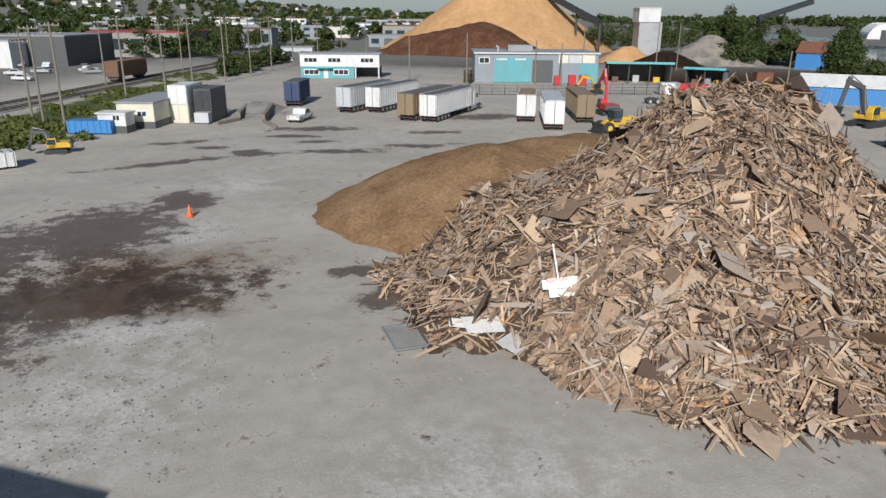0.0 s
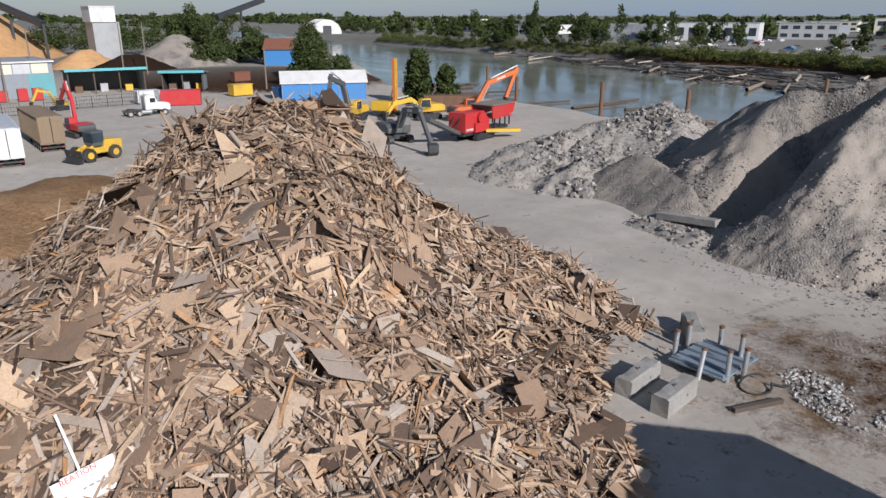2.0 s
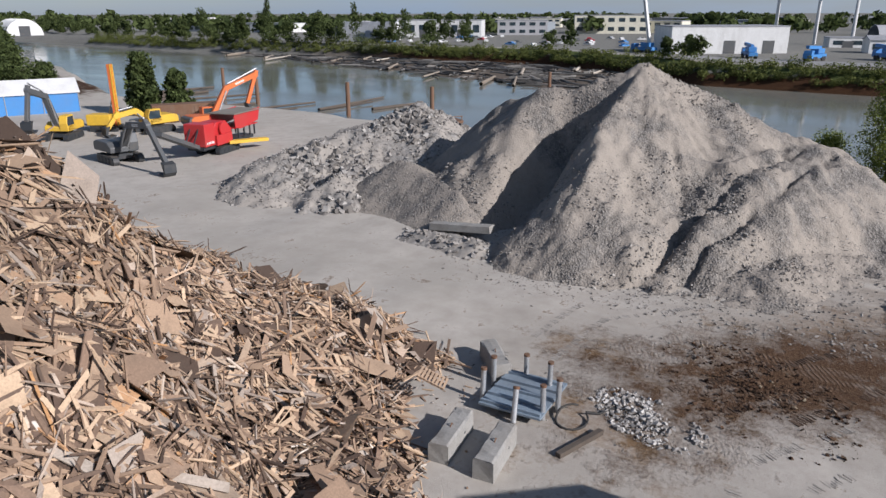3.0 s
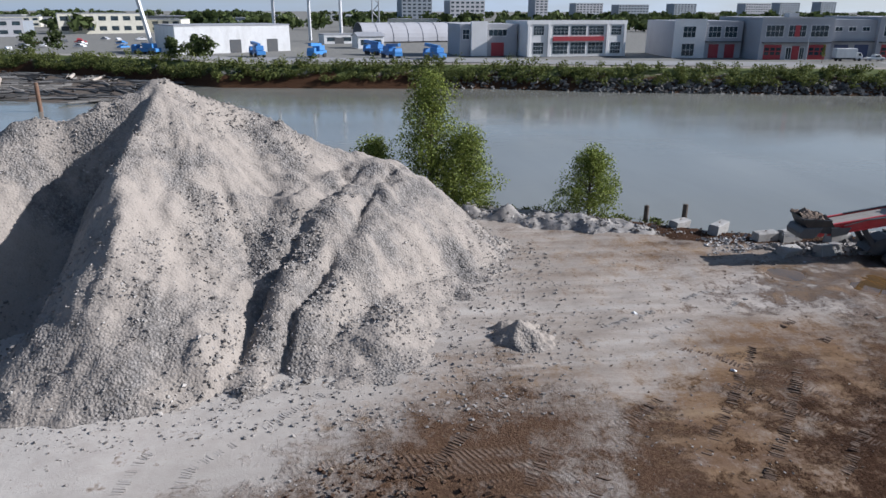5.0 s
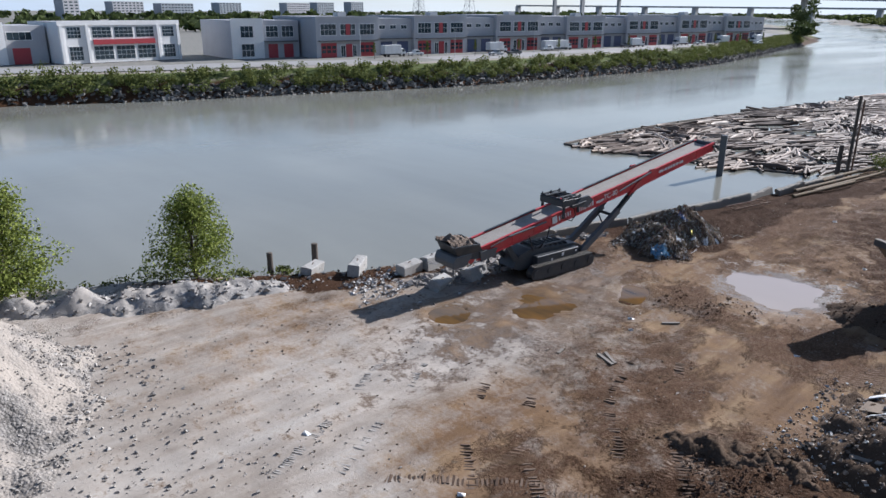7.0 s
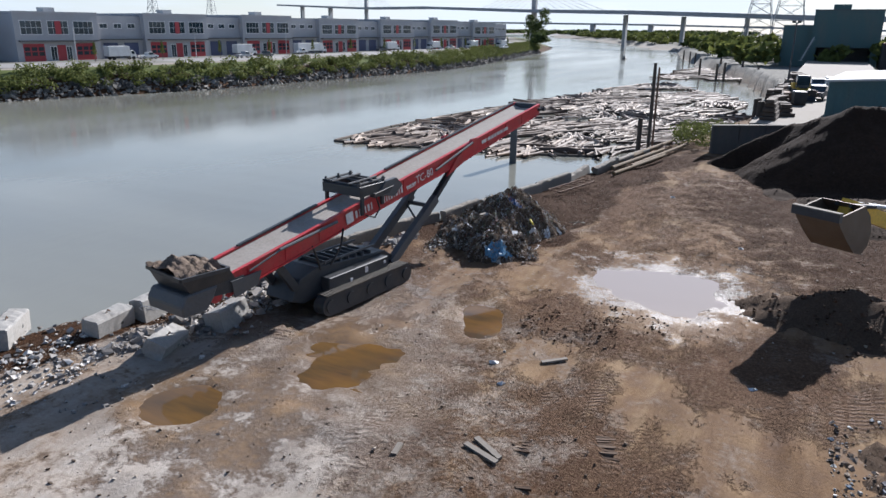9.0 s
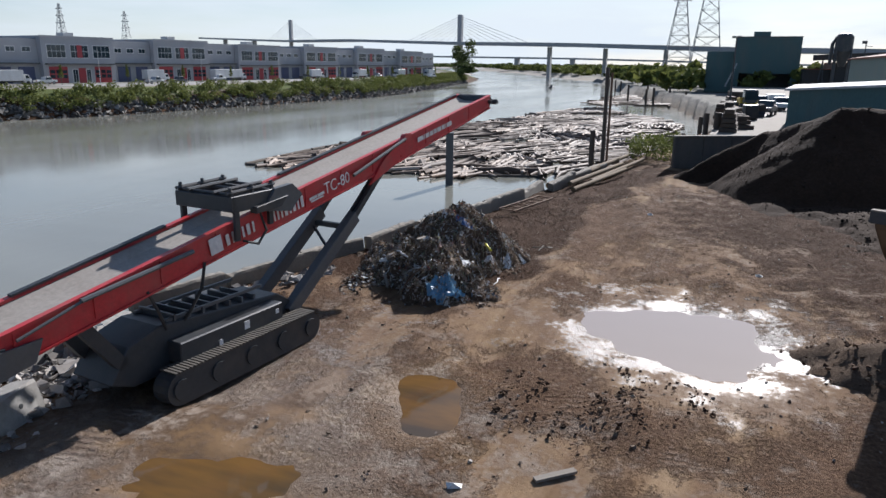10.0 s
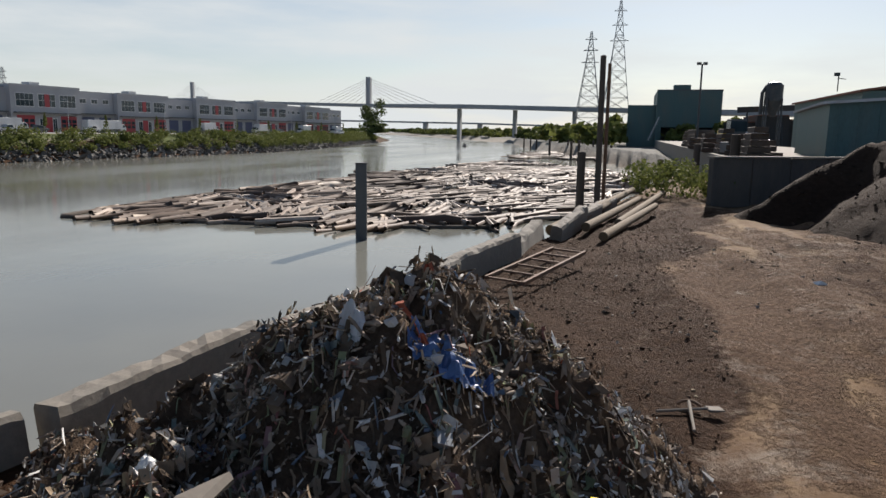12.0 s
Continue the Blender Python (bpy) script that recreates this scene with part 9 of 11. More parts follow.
def work_barge(x, y, turn):
    c = thing("work_barge", at(x, y, WATER - 0.3, turn), "rusty brown steel work barge moored behind the rubble", "barge")
    part("hull", Geo().prism([(-3.6, 0), (-4.2, 1.6), (4.2, 1.6), (3.6, 0)], -1.8, 1.8), M_STEEL_RUST, c, bevel=0.05)
    for k in range(6):
        part("bulwark_post", Geo().box(-4.0 + 1.55 * k, -3.85 + 1.55 * k, -1.75, -1.6, 1.6, 2.4), M_STEEL_RUST, c)
    part("rail", Geo().box(-4.0, 4.0, -1.72, -1.62, 2.3, 2.42), M_STEEL_RUST, c)
    part("winch_frame", Geo().box(-2.6, -1.2, -0.8, 0.8, 1.6, 2.9), M_WOOD_POST, c, bevel=0.1)


work_barge(111.5, 75.5, -40)
plain_building(108, 212, -40, 9, 9, 4.6, M_BLUE, M_ROOF_RUST, "blue river house with a rusty roof", 1, 0, "river_house", Z0, gable=3.0, windows=False)
for x, y, p, lab in ((44.5, 141, M_WHITE, "white tank on the gravel"), (47.5, 139, M_WHITE, "white tank on the gravel"), (75.4, 169.5, M_ROOF_RUST, "rusty red box on the gravel"), (62, 141, M_YELLOW, "yellow steel bin on the gravel"), (66, 131, M_BLUE, "load under a blue plastic sheet")):
    c = thing("steel_bin", at(x, y, Z0, 4), lab, "bin", "bins")
    slab("body", c, -2.0, 2.0, -1.1, 1.1, 0.2, 2.2, p, bevel=0.05)
    slab("skid", c, -2.0, 2.0, -1.0, 1.0, 0, 0.2, M_STEEL)
    slab("rim", c, -2.06, 2.06, -1.16, 1.16, 2.1, 2.25, p)


def tent():
    c = thing("fabric_shelter", at(71.5, 126.5, 0.3, -27), "long shelter with a white roof and blue sides", "shelter")
    slab("side_sheet", c, -7.5, 7.5, -3.0, 3.0, 0, 3.2, M_BLUE)
    part("roof", Geo().prism([(-3.3, 3.1), (0, 5.0), (3.3, 3.1), (3.3, 3.25), (0, 5.15), (-3.3, 3.25)], -7.8, 7.8, pose(0, 0, 0, 0, 0, 90) @ Matrix.Diagonal((1, -1, 1, 1))), M_WHITE, c)
    part("gable_sheet", Geo().prism([(-3.0, 3.2), (0, 4.95), (3.0, 3.2)], -7.5, 7.5, pose(0, 0, 0, 0, 0, 90) @ Matrix.Diagonal((1, -1, 1, 1))), M_BLUE, c)
    for x in (-7.5, -2.5, 2.5, 7.5):
        part("pole", Geo().rod((x, -3.05, 0), (x, -3.05, 3.2), 0.07), M_GALV, c)


tent()

# wire fence between the lorries and the workshop
for x0, x1, yf in ((-12, 24, 137.0), (28, 50, 140.0)):
    c = thing("wire_fence", at(x0, yf, Z0), "grey wire fence on steel posts", "fence", "fences")
    n = int((x1 - x0) / 2.4)
    for k in range(n + 1):
        slab("post", c, 2.4 * k - 0.05, 2.4 * k + 0.05, -0.05, 0.05, 0, 2.0, M_STEEL)
    for zz in (0.15, 0.75, 1.35, 1.95):
        slab("rail", c, 0, 2.4 * n, -0.02, 0.02, zz - 0.025, zz + 0.025, M_STEEL)
    for k in range(n * 6):
        slab("wire", c, 0.4 * k, 0.4 * k + 0.03, -0.012, 0.012, 0.1, 1.95, M_STEEL)

# chip screen tower, conveyor gallery and heaps at the back
c = thing("screening_tower", at(73, 262, Z0, 0), "white clad screening tower beside the chip pile", "tower")
slab("lower_wall", c, -4, 4, -4, 4, 0, 12.5, M_GALV)
slab("head_house", c, -4.5, 3.0, -4.4, 4.4, 12.5, 17.0, M_WHITE)
slab("roof", c, -4.7, 3.2, -4.6, 4.6, 17, 17.3, M_WHITE)
c = thing("conveyor_gallery", at(0, 0, 0), "dark inclined conveyor gallery over the chip pile", "conveyor")
part("truss", Geo().beam((62, 290, 12), (44, 322, 24), 2.2, 2.0), M_STEEL, c)
part("support", Geo().beam((55, 303, 0), (55, 303, 16), 0.8, 0.8).beam((62, 290, 0), (62, 290, 12), 0.8, 0.8), M_STEEL, c)
c = thing("conveyor_gallery", at(0, 0, 0), "dark inclined conveyor above the trees", "conveyor")
part("truss", Geo().beam((128, 300, 14), (152, 306, 21), 2.0, 2.0), M_STEEL, c)
part("support", Geo().beam((140, 303, 0), (140, 303, 17), 0.8, 0.8), M_STEEL, c)


def cone_h(cx, cy, h, s):
    return lambda x, y: ridge(x, y, (cx, cy), (cx + 2, cy), h, h, s, 0.8) + fbm(x, y, 3, 3) * 0.6


heap("aggregate_pile", cone_h(86, 236, 9.5, 0.6), 66, 108, 216, 256, 1.0, M_GRAVEL, "grey cone of fine aggregate", "gravel pile")
heap("chip_pile", cone_h(60, 240, 5.5, 0.6), 46, 74, 226, 254, 1.0, M_CHIPS, "small pale orange pile of wood chips", "wood chip pile")
heap("earth_bank", cone_h(68, 225, 4.5, 0.4), 54, 84, 212, 238, 1.0, M_SOIL, "low brown bank of earth", "soil pile")

# railway


def rail_x(y):
    return -69.5 + (y - 108) * 0.045


for k in (-3.2, 1.6):
    tie = Geo()
    for i in range(170):
        yy = 60 + i * 1.6
        tie.box(rail_x(yy) + k - 1.25, rail_x(yy) + k + 1.25, yy, yy + 0.25, 0.42, 0.55)
    track = thing("railway_track", at(0, 0, 0), "rusty railway track on pale ballast", "railway", kind="structure")
    part("sleepers", tie, M_WOOD_POST, track)
    for r in (-0.72, 0.72):
        part("rail", Geo().beam((rail_x(50) + k + r, 50, 0.62), (rail_x(340) + k + r, 340, 0.62), 0.08, 0.15), M_STEEL_RUST, track)
    part("ballast", Geo().beam((rail_x(40) + k, 40, 0.32), (rail_x(345) + k, 345, 0.32), 3.6, 0.3), M_ROAD_PALE, track)
c = thing("rail_wagon", at(-71.0, 155.5, 0.7, -2.5), "brown open-topped rail wagon on the track", "rail wagon")
slab("body", c, -1.5, 1.5, 0, 14, 1.0, 4.2, M_STEEL_RUST)
for k in range(10):
    slab("rib", c, -1.6, 1.6, 0.1 + 1.5 * k, 0.25 + 1.5 * k, 1.0, 4.25, M_STEEL_RUST)
slab("end_ladder", c, -1.55, -1.4, -0.15, 0, 1.0, 4.2, M_YELLOW)
for y in (1.6, 12.4):
    b = slab("bogie", c, -1.2, 1.2, y - 1.2, y + 1.2, 0.5, 1.0, M_STEEL)
    for dy in (-0.8, 0.8):
        part("wheel", Geo().rod((-0.8, y + dy, 0.45), (0.8, y + dy, 0.45), 0.45, n=14), M_STEEL, b)


def utility_pole(x, y, h, label="weathered timber utility pole with crossarms", arms=2):
    c = thing("utility_pole", at(x, y, 0.3), label, "utility pole", "utility poles")
    part("pole", Geo().rod((0, 0, 0), (0, 0, h), 0.19, 0.12, n=8), M_POLE, c)
    for k in range(arms):
        a = part("crossarm", Geo().box(-1.3, 1.3, -0.06, 0.06, h - 0.5 - 1.0 * k, h - 0.36 - 1.0 * k), M_POLE, c)
        for xx in (-1.2, -0.5, 0.5, 1.2):
            part("insulator", Geo().rod((xx, 0, h - 0.36 - k), (xx, 0, h - 0.18 - k), 0.05, n=6), M_WHITE, a)
    return c


for x, y, h in ((-49, 92, 13.5), (-54.5, 97, 13.0), (-52, 118, 14), (-50, 130, 13), (-50.5, 146, 14), (-48, 160, 14), (-47, 178, 14), (-46, 196, 14), (-44, 215, 14), (-60, 104, 12), (-74, 92, 13), (-73, 115, 13), (-70, 150, 13),
                (-68, 190, 13), (-66, 225, 13), (-64, 260, 13), (-40, 235, 13), (-36, 262, 14), (-30, 290, 14)):
    utility_pole(x, y, h)
for x, y, h in ((5.2, 152, 11), (20.5, 158.8, 9.5), (26, 158, 9), (-7.4, 165, 10), (33, 170, 12), (56, 190, 13), (66, 204, 13), (72, 150, 8)):
    utility_pole(x, y, h, "timber lamp pole in the yard", 0)
plain_building(-118, 204, 0, 26, 30, 8, M_CHARCOAL, M_ROOF_GREY, "dark brick warehouse with a pale wall", 1, 2, "warehouse", Z0, windows=False)
plain_building(-138, 196, 0, 44, 26, 7, M_WHITE, M_ROOF_GREY, "long white warehouse by the railway", 1, 4, "warehouse", Z0, windows=False)
plain_building(-104, 250, 0, 34, 30, 8, M_CONCRETE, M_RED_TRIM, "red-roofed building behind the warehouse", 1, 3, "warehouse", Z0)
plain_building(-47, 236, 5, 10, 9, 4, M_TRAILER_GREY, M_ROOF_GREY, "small grey hut by the railway", 1, 1, "hut", Z0)
plain_building(-4, 340, 0, 60, 20, 5, M_GREY_WALL, M_ROOF_GREY, "low grey shed beyond the office", 1, 3, "shed_row", Z0)
rt2 = np.random.RandomState(95)
for i in range(70):
    x, y = -420 + 420 * rt2.rand(), 290 + 620 * rt2.rand() ** 1.2
    if -75 < x < -30 and y < 420:
        continue
    plain_building(x, y, rt2.randint(-6, 6), 18 + 34 * rt2.rand(), 16 + 14 * rt2.rand(), 4 + 6 * rt2.rand(), [M_WHITE, M_TRAILER_GREY, M_GREY_WALL, M_CREAM, M_BLUE, M_CHARCOAL, M_CONCRETE, M_GREY_WALL][rt2.randint(8)],
                   [M_ROOF_GREY, M_ROOF_GREY, M_WHITE, M_ROOF_RUST][rt2.randint(4)], "town building with a flat roof", 1 + rt2.randint(2), z=Z0)
for i in range(90):
    y = 950 + 1500 * rt2.rand()
    x = -1300 + 1500 * rt2.rand()
    plain_building(x, y, 0, 14, 12, 6 + 3 * rt2.rand(), [M_WHITE, M_CREAM, M_TRAILER_GREY, M_CONCRETE][rt2.randint(4)], [M_ROOF_GREY, M_ROOF_RUST, M_CHARCOAL][rt2.randint(3)], "small house on a distant wooded hill", 1,
                   name="house", z=float(land(np.array(x), np.array(y))), gable=3.0, windows=False, category="house")
for i in range(40):
    far_car(at(-175 + 90 * rt2.rand(), 150 + 60 * rt2.rand(), Z0, rt2.randint(0, 360)), CARS[rt2.randint(6)], "car parked by the railway", "car", "car", "cars by the railway")

# the green sawmill at the log pond
c = thing("sawmill_building", at(46.0, -250, -0.2, 180), "dark green metal-clad sawmill tower with an open bay", "sawmill")
slab("wall", c, 0, 18.5, 0, 40, 6.0, 17.0, M_GREEN_WALL)
slab("pier", c, 0, 1.6, 0, 40, 0, 6.0, M_GREEN_WALL)
slab("pier", c, 16.5, 18.5, 0, 40, 0, 6.0, M_GREEN_WALL)
slab("back_wall", c, 1.6, 16.5, 14, 15, 0, 6.0, M_CHARCOAL)
slab("roof_box", c, 4.8, 9.6, 2, 8, 17.0, 18.6, M_GREEN_WALL)
slab("low_wing", c, -8.4, 0, 3, 40, 0, 12.6, M_GREEN_WALL)
slab("gutter", c, -0.1, 18.6, -0.12, 0, 16.8, 17.1, M_CHARCOAL)
for k in range(14):
    slab("cladding_seam", c, 0.6 + 1.3 * k, 0.7 + 1.3 * k, -0.06, 0, 6.0, 16.8, M_GREEN_WALL)
stair = part("outside_stair", Geo().beam((-2, -3, 2.0), (0.8, -3, 9.0), 0.25, 0.35), M_GALV, c)
for k in range(9):
    slab("tread", stair, -2.4 + 0.32 * k, -1.4 + 0.32 * k, -4.0, -2.6, 2.0 + 0.78 * k, 2.08 + 0.78 * k, M_GALV)
c = thing("mill_shed", at(39.7, -77.4, 1.85, 180 - 6), "dark green metal shed with a pale roof edge on the quay", "shed")
slab("wall", c, 0, 30, 0, 20, 0, 3.7, M_GREEN_WALL)
part("roof", Geo().prism([(-0.4, 3.7), (15, 4.7), (30.4, 4.7), (30.4, 4.9), (15, 4.9), (-0.4, 3.85)], -0.3, 20.3), M_ROOF_GREY, c)
part("roof_trim", Geo().prism([(-0.42, 3.66), (15, 4.66), (30.4, 4.66), (30.4, 4.82), (15, 4.82), (-0.42, 3.82)], -0.36, -0.3), M_GALV, c, "pale metal roof edge")
part("front_gable", Geo().prism([(0, 3.7), (15, 4.68), (30, 4.68), (30, 3.7)], 0, 0.3), M_GREEN_WALL, c)
for k in range(24):
    slab("cladding_seam", c, 0.6 + 1.2 * k, 0.7 + 1.2 * k, -0.06, 0, 0, 3.65, M_GREEN_WALL)
c = thing("mill_shed", at(24, -128, 0, 180), "large dark green gabled mill shed", "shed")
slab("wall", c, 0, 44, 0, 40, 0, 9.4, M_GREEN_WALL)
part("roof", Geo().prism([(-0.5, 9.2), (22, 12.6), (44.5, 9.2), (44.5, 9.5), (22, 12.9), (-0.5, 9.5)], -0.5, 40.5), M_ROOF_RUST, c)
c = thing("cyclone", at(21.4, -205, 0), "dark steel dust cyclone on a stand", "cyclone")
part("drum", Geo().rod((0, 0, 11.6), (0, 0, 15.0), 2.0, 2.0, n=18).rod((0, 0, 8.0), (0, 0, 11.6), 0.7, 2.0, n=18).rod((0, 0, 15.0), (0, 0, 15.7), 2.0, 1.4, n=18).rod((0, 0, 15.7), (0, 0, 16.0), 1.4, 0.5, n=18), M_STEEL, c)
part("duct", Geo().path([(0, 0, 14.4), (1.8, 0, 14.8), (2.5, 0, 13.4), (2.6, 0, 8.5)], 0.4, 12), M_STEEL, c)
part("stand", Geo().rod((-1.6, -1.6, 0), (-1.6, -1.6, 12), 0.2).rod((1.6, -1.6, 0), (1.6, -1.6, 12), 0.2).rod((1.6, 1.6, 0), (1.6, 1.6, 12), 0.2).rod((-1.6, 1.6, 0), (-1.6, 1.6, 12), 0.2), M_STEEL, c)
# dark plant between the tower and the sheds
M_MILL_DARK = surface("dark_mill_cladding", (0.05, 0.046, 0.043), 0.85, dirt=0.5, dirt_color=(0.10, 0.05, 0.03), stretch=(1, 1, 0.3))
c = thing("mill_plant", at(27.0, -238, -0.2, 180), "dark mill plant with stepped roofs and a conveyor", "mill")
for x0, x1, y0, h in ((0, 7, 0, 7.4), (7, 15, -4, 9.2), (15, 26, 2, 8.2), (26, 44, 0, 9.8)):
    wall = slab("wall", c, x0, x1, y0, 22, 0, h, M_MILL_DARK)
    slab("eaves", wall, x0, x1 - 0.05, y0 - 0.4, 22, h, h + 0.25, M_ROOF_RUST)
    for k in range(int((x1 - x0) / 2)):
        slab("cladding_seam", wall, x0 + 0.6 + 2 * k, x0 + 0.72 + 2 * k, y0 - 0.07, y0, 0, h - 0.1, M_MILL_DARK)
belt = part("conveyor_gallery", Geo().beam((1.5, -6, 10.6), (40, -6, 12.4), 1.3, 1.5), M_MILL_DARK, c, "dark covered conveyor")
for k in range(5):
    xx = 4 + 8.5 * k
    part("trestle", Geo().rod((xx - 0.9, -6, 0), (xx, -6, 10.2 + 0.35 * k), 0.16, n=6).rod((xx + 0.9, -6, 0), (xx, -6, 10.2 + 0.35 * k), 0.16, n=6), M_STEEL, c)
c = thing("roof_lamp", at(27.5, -126, 9.2), "pair of floodlights on a short mast over a shed", "lamp", "lamps")
part("mast", Geo().rod((0, 0, 0), (0, 0, 2.0), 0.07).rod((-0.9, 0, 1.5), (0.1, 0, 1.6), 0.05), M_STEEL, c)
part("lamp_head", Geo().box(-0.1, 0.5, -0.25, 0.25, 1.9, 2.3), M_STEEL, c)
c = thing("lamp_post", at(45.0, -114, -0.2), "tall dark yard lamp post with two heads", "lamp post", "lamp posts")
part("pole", Geo().rod((0, 0, 0), (0, 0, 11.8), 0.16, 0.1), M_STEEL, c)
part("lamp_head", Geo().box(-0.6, -0.1, -0.2, 0.2, 11.7, 12.0).box(0.1, 0.6, -0.2, 0.2, 11.7, 12.0), M_STEEL, c)
# concrete quay behind a dark wall
quay = Geo().prism([(0, -4.5), (0, 1.85), (16, 1.85), (16, -4.5)], 0, 176)
tagged(part("quay", quay, M_CONCRETE_DARK), "pale concrete quay beside the log pond", "quay", kind="structure").matrix_world = at(30.0, -246, 0, 0)
c = thing("retaining_wall", at(48.4, -62.9, -0.4, 180 + 31), "dark stained concrete retaining wall behind the soil heap", "retaining wall")
for k in range(12):
    slab("wall_panel", c, 2.42 * k + 0.02, 2.42 * k + 2.4, -0.2, 0.2, 0, 2.55 + 0.03 * (k % 2), M_WALL_DARK, bevel=0.03)
slab("kerb", c, 0, 29, -0.3, 0.3, 2.57, 2.66, M_CONCRETE_DARK)
# things standing on the quay
for x, y, w, h, paint, lab in ((43.8, -79.5, 1.2, 1.3, M_WOOD_POST, "dark stacked timber on the quay"), (44.6, -84, 1.6, 1.0, M_TARP, "dark bagged load on the quay"), (42.6, -92, 1.4, 1.6, M_STEEL, "dark steel crate on the quay"),
                               (44.2, -97, 2.0, 1.1, M_STEEL_RUST, "rusty steel crate on the quay"), (39.0, -118, 2.0, 2.0, M_WHITE, "white tank on the quay"), (43.5, -104, 1.6, 1.4, M_CHARCOAL, "dark steel crate on the quay"), (44.0, -121, 2.4, 2.2, M_WOOD_POST, "dark stacked timber on the quay")):
    c = thing("crate", at(x, y, 1.86, 12), lab, "crate", "loads on the quay")
    slab("body", c, -w / 2, w / 2, -w * 0.7, w * 0.7, 0.12, h, paint, bevel=0.06)
    slab("skid", c, -w / 2, w / 2, -w * 0.6, -w * 0.5, 0, 0.12, M_WOOD_POST)
    slab("skid", c, -w / 2, w / 2, w * 0.5, w * 0.6, 0, 0.12, M_WOOD_POST)
M_TIMBER_DARK = surface("dark_stacked_timber", (0.075, 0.052, 0.038), 0.9, dirt=0.4, big=1.2, bump=0.6)
rk = np.random.RandomState(57)
for k in range(13):
    y = -74.5 - 4.6 * k
    c = thing("timber_stack", at(44.6 + 0.5 * rk.randn(), y, 1.86, 90 + 9 * rk.randn()), "dark stack of rough timber along the quay's edge", "timber stack", "stacks on the quay")
    for j in range(2 + rk.randint(4)):
        w = 1.3 - 0.12 * j + 0.2 * rk.rand()
        slab("beam", c, -1.5 - 0.5 * rk.rand(), 1.4 + 0.7 * rk.rand(), -w / 2, w / 2, 0.42 * j, 0.42 * j + 0.36, M_TIMBER_DARK, bevel=0.03)
loader_small(at(42.6, -99.0, 1.86, 100))
boat = thing("motor_boat", at(132.4, -366, -3.75, -85), "small dark motor boat on the river", "boat")
part("hull", Geo().prism([(-2.4, 0.0), (-2.5, 0.8), (2.6, 0.9), (1.8, 0.0)], -0.9, 0.9), M_CHARCOAL, boat, bevel=0.1)
part("console", Geo().box(-0.6, 0.5, -0.6, 0.6, 0.8, 1.6), M_CHARCOAL, boat, bevel=0.08)
for x, y, t, paint, lab in ((40.6, -101, 80, M_CHARCOAL, "dark pickup truck on the quay"), (41.0, -117, 92, M_WHITE, "white pickup truck on the quay"), (38.5, -113, 95, M_GALV, "silver car parked on the quay")):
    pickup(at(x, y, 1.86, t), paint, lab, "pickup_truck")

# ---------------------------------------------------------------- small things
def fallen_sign():
    """A white board on a stick, lying on the waste wood."""
    x, y = 5.2, 30.8
    z = float(wood_h(np.array(x), np.array(y)))
    c = thing("sign_board", pose(5.75, 30.7, z + 0.95, 60, -4, 7), "white sign board with red lettering on a stick, fallen on wood", "sign")
    part("board", Geo().box(-0.72, 0.72, -0.45, 0.45, 0, 0.03), M_SIGN, c)
    part("corner_flap", Geo().prism([(-1.0, 0.0), (-0.72, 0.0), (-0.72, 0.03), (-1.0, 0.06)], -0.05, 0.4), M_SIGN, c)
    part("stick", Geo().box(-0.22, -0.15, 0.35, 2.1, -0.05, 0.0), M_SIGN, c, "long white stick")
    lettering("CREATION", 0.24, M_SIGN_RED, c, pose(-0.95, 0.3, 0.034, 0, 0, 3))
    part("faded_writing", bars(Geo(), -0.3, -0.1, (0.1, 0.14, 0.1, 0.12), 0.05, 0.06, pose(0, 0, 0.034, -90, 0, 0)), M_CONCRETE, c)


fallen_sign()


def bollard_frame():
    """Blue-grey steel plate set about with upright pipes, beside the wood."""
    c = thing("pipe_frame", at(30.0, 25.6, 0.2, 0), "blue-grey steel frame with upright pipes, lying beside waste wood", "steel frame")
    part("plate", Geo().box(-1.5, 1.6, -1.3, 1.3, 0.25, 0.34), M_PIPE_BLUE, c)
    for k in range(5):
        part("stiffener", Geo().box(-1.4 + 0.65 * k, -1.3 + 0.65 * k, -1.25, 1.25, 0.34, 0.46), M_PIPE_BLUE, c)
    for x, y, h, lx, ly in ((-0.7, 1.5, 1.3, 0.1, 0), (0.6, 1.6, 1.25, 0, 0), (1.5, 0.5, 1.2, 0, 0), (1.1, -0.7, 1.3, 0.05, 0), (-0.95, -1.2, 1.35, 0.1, 0.05), (-0.1, -1.5, 1.3, 0.1, 0), (-1.7, -0.3, 1.2, 0.45, 0.1)):
        p = part("pipe", Geo().rod((x, y, 0), (x + lx, y + ly, h), 0.11, n=12), M_GALV, c, "grey steel pipe")
        part("pipe_cap", Geo().rod((x + lx, y + ly, h), (x + lx * 1.1, y + ly * 1.1, h + 0.1), 0.13, n=12), M_STEEL_RUST, p, "rusty cap")


M_PIPE_BLUE = surface("blue_grey_steel", (0.24, 0.30, 0.36), 0.55, 0.2, dirt=0.4)
bollard_frame()
ring = [(0.75 * math.cos(a * 0.4), 0.6 * math.sin(a * 0.4), 0.05 + 0.25 * max(0, math.sin(a * 0.4 + 1.2))) for a in range(15)]
single("rubber_hose", Geo().path(ring + [(0.9, -0.8, 0.04), (1.6, -1.2, 0.04)], 0.045, 8), M_RUBBER, "black rubber hose lying in a loop", "hose", at(29.6, 23.4, 0.15), smooth=True)
single("timber_beam", Geo().box(-1.2, 1.2, -0.12, 0.12, 0, 0.2), M_WOOD_POST, "grey timber beam lying on the ground", "timber", at(28.2, 22.6, 0.12, -22), "loose timbers", bevel=0.01)
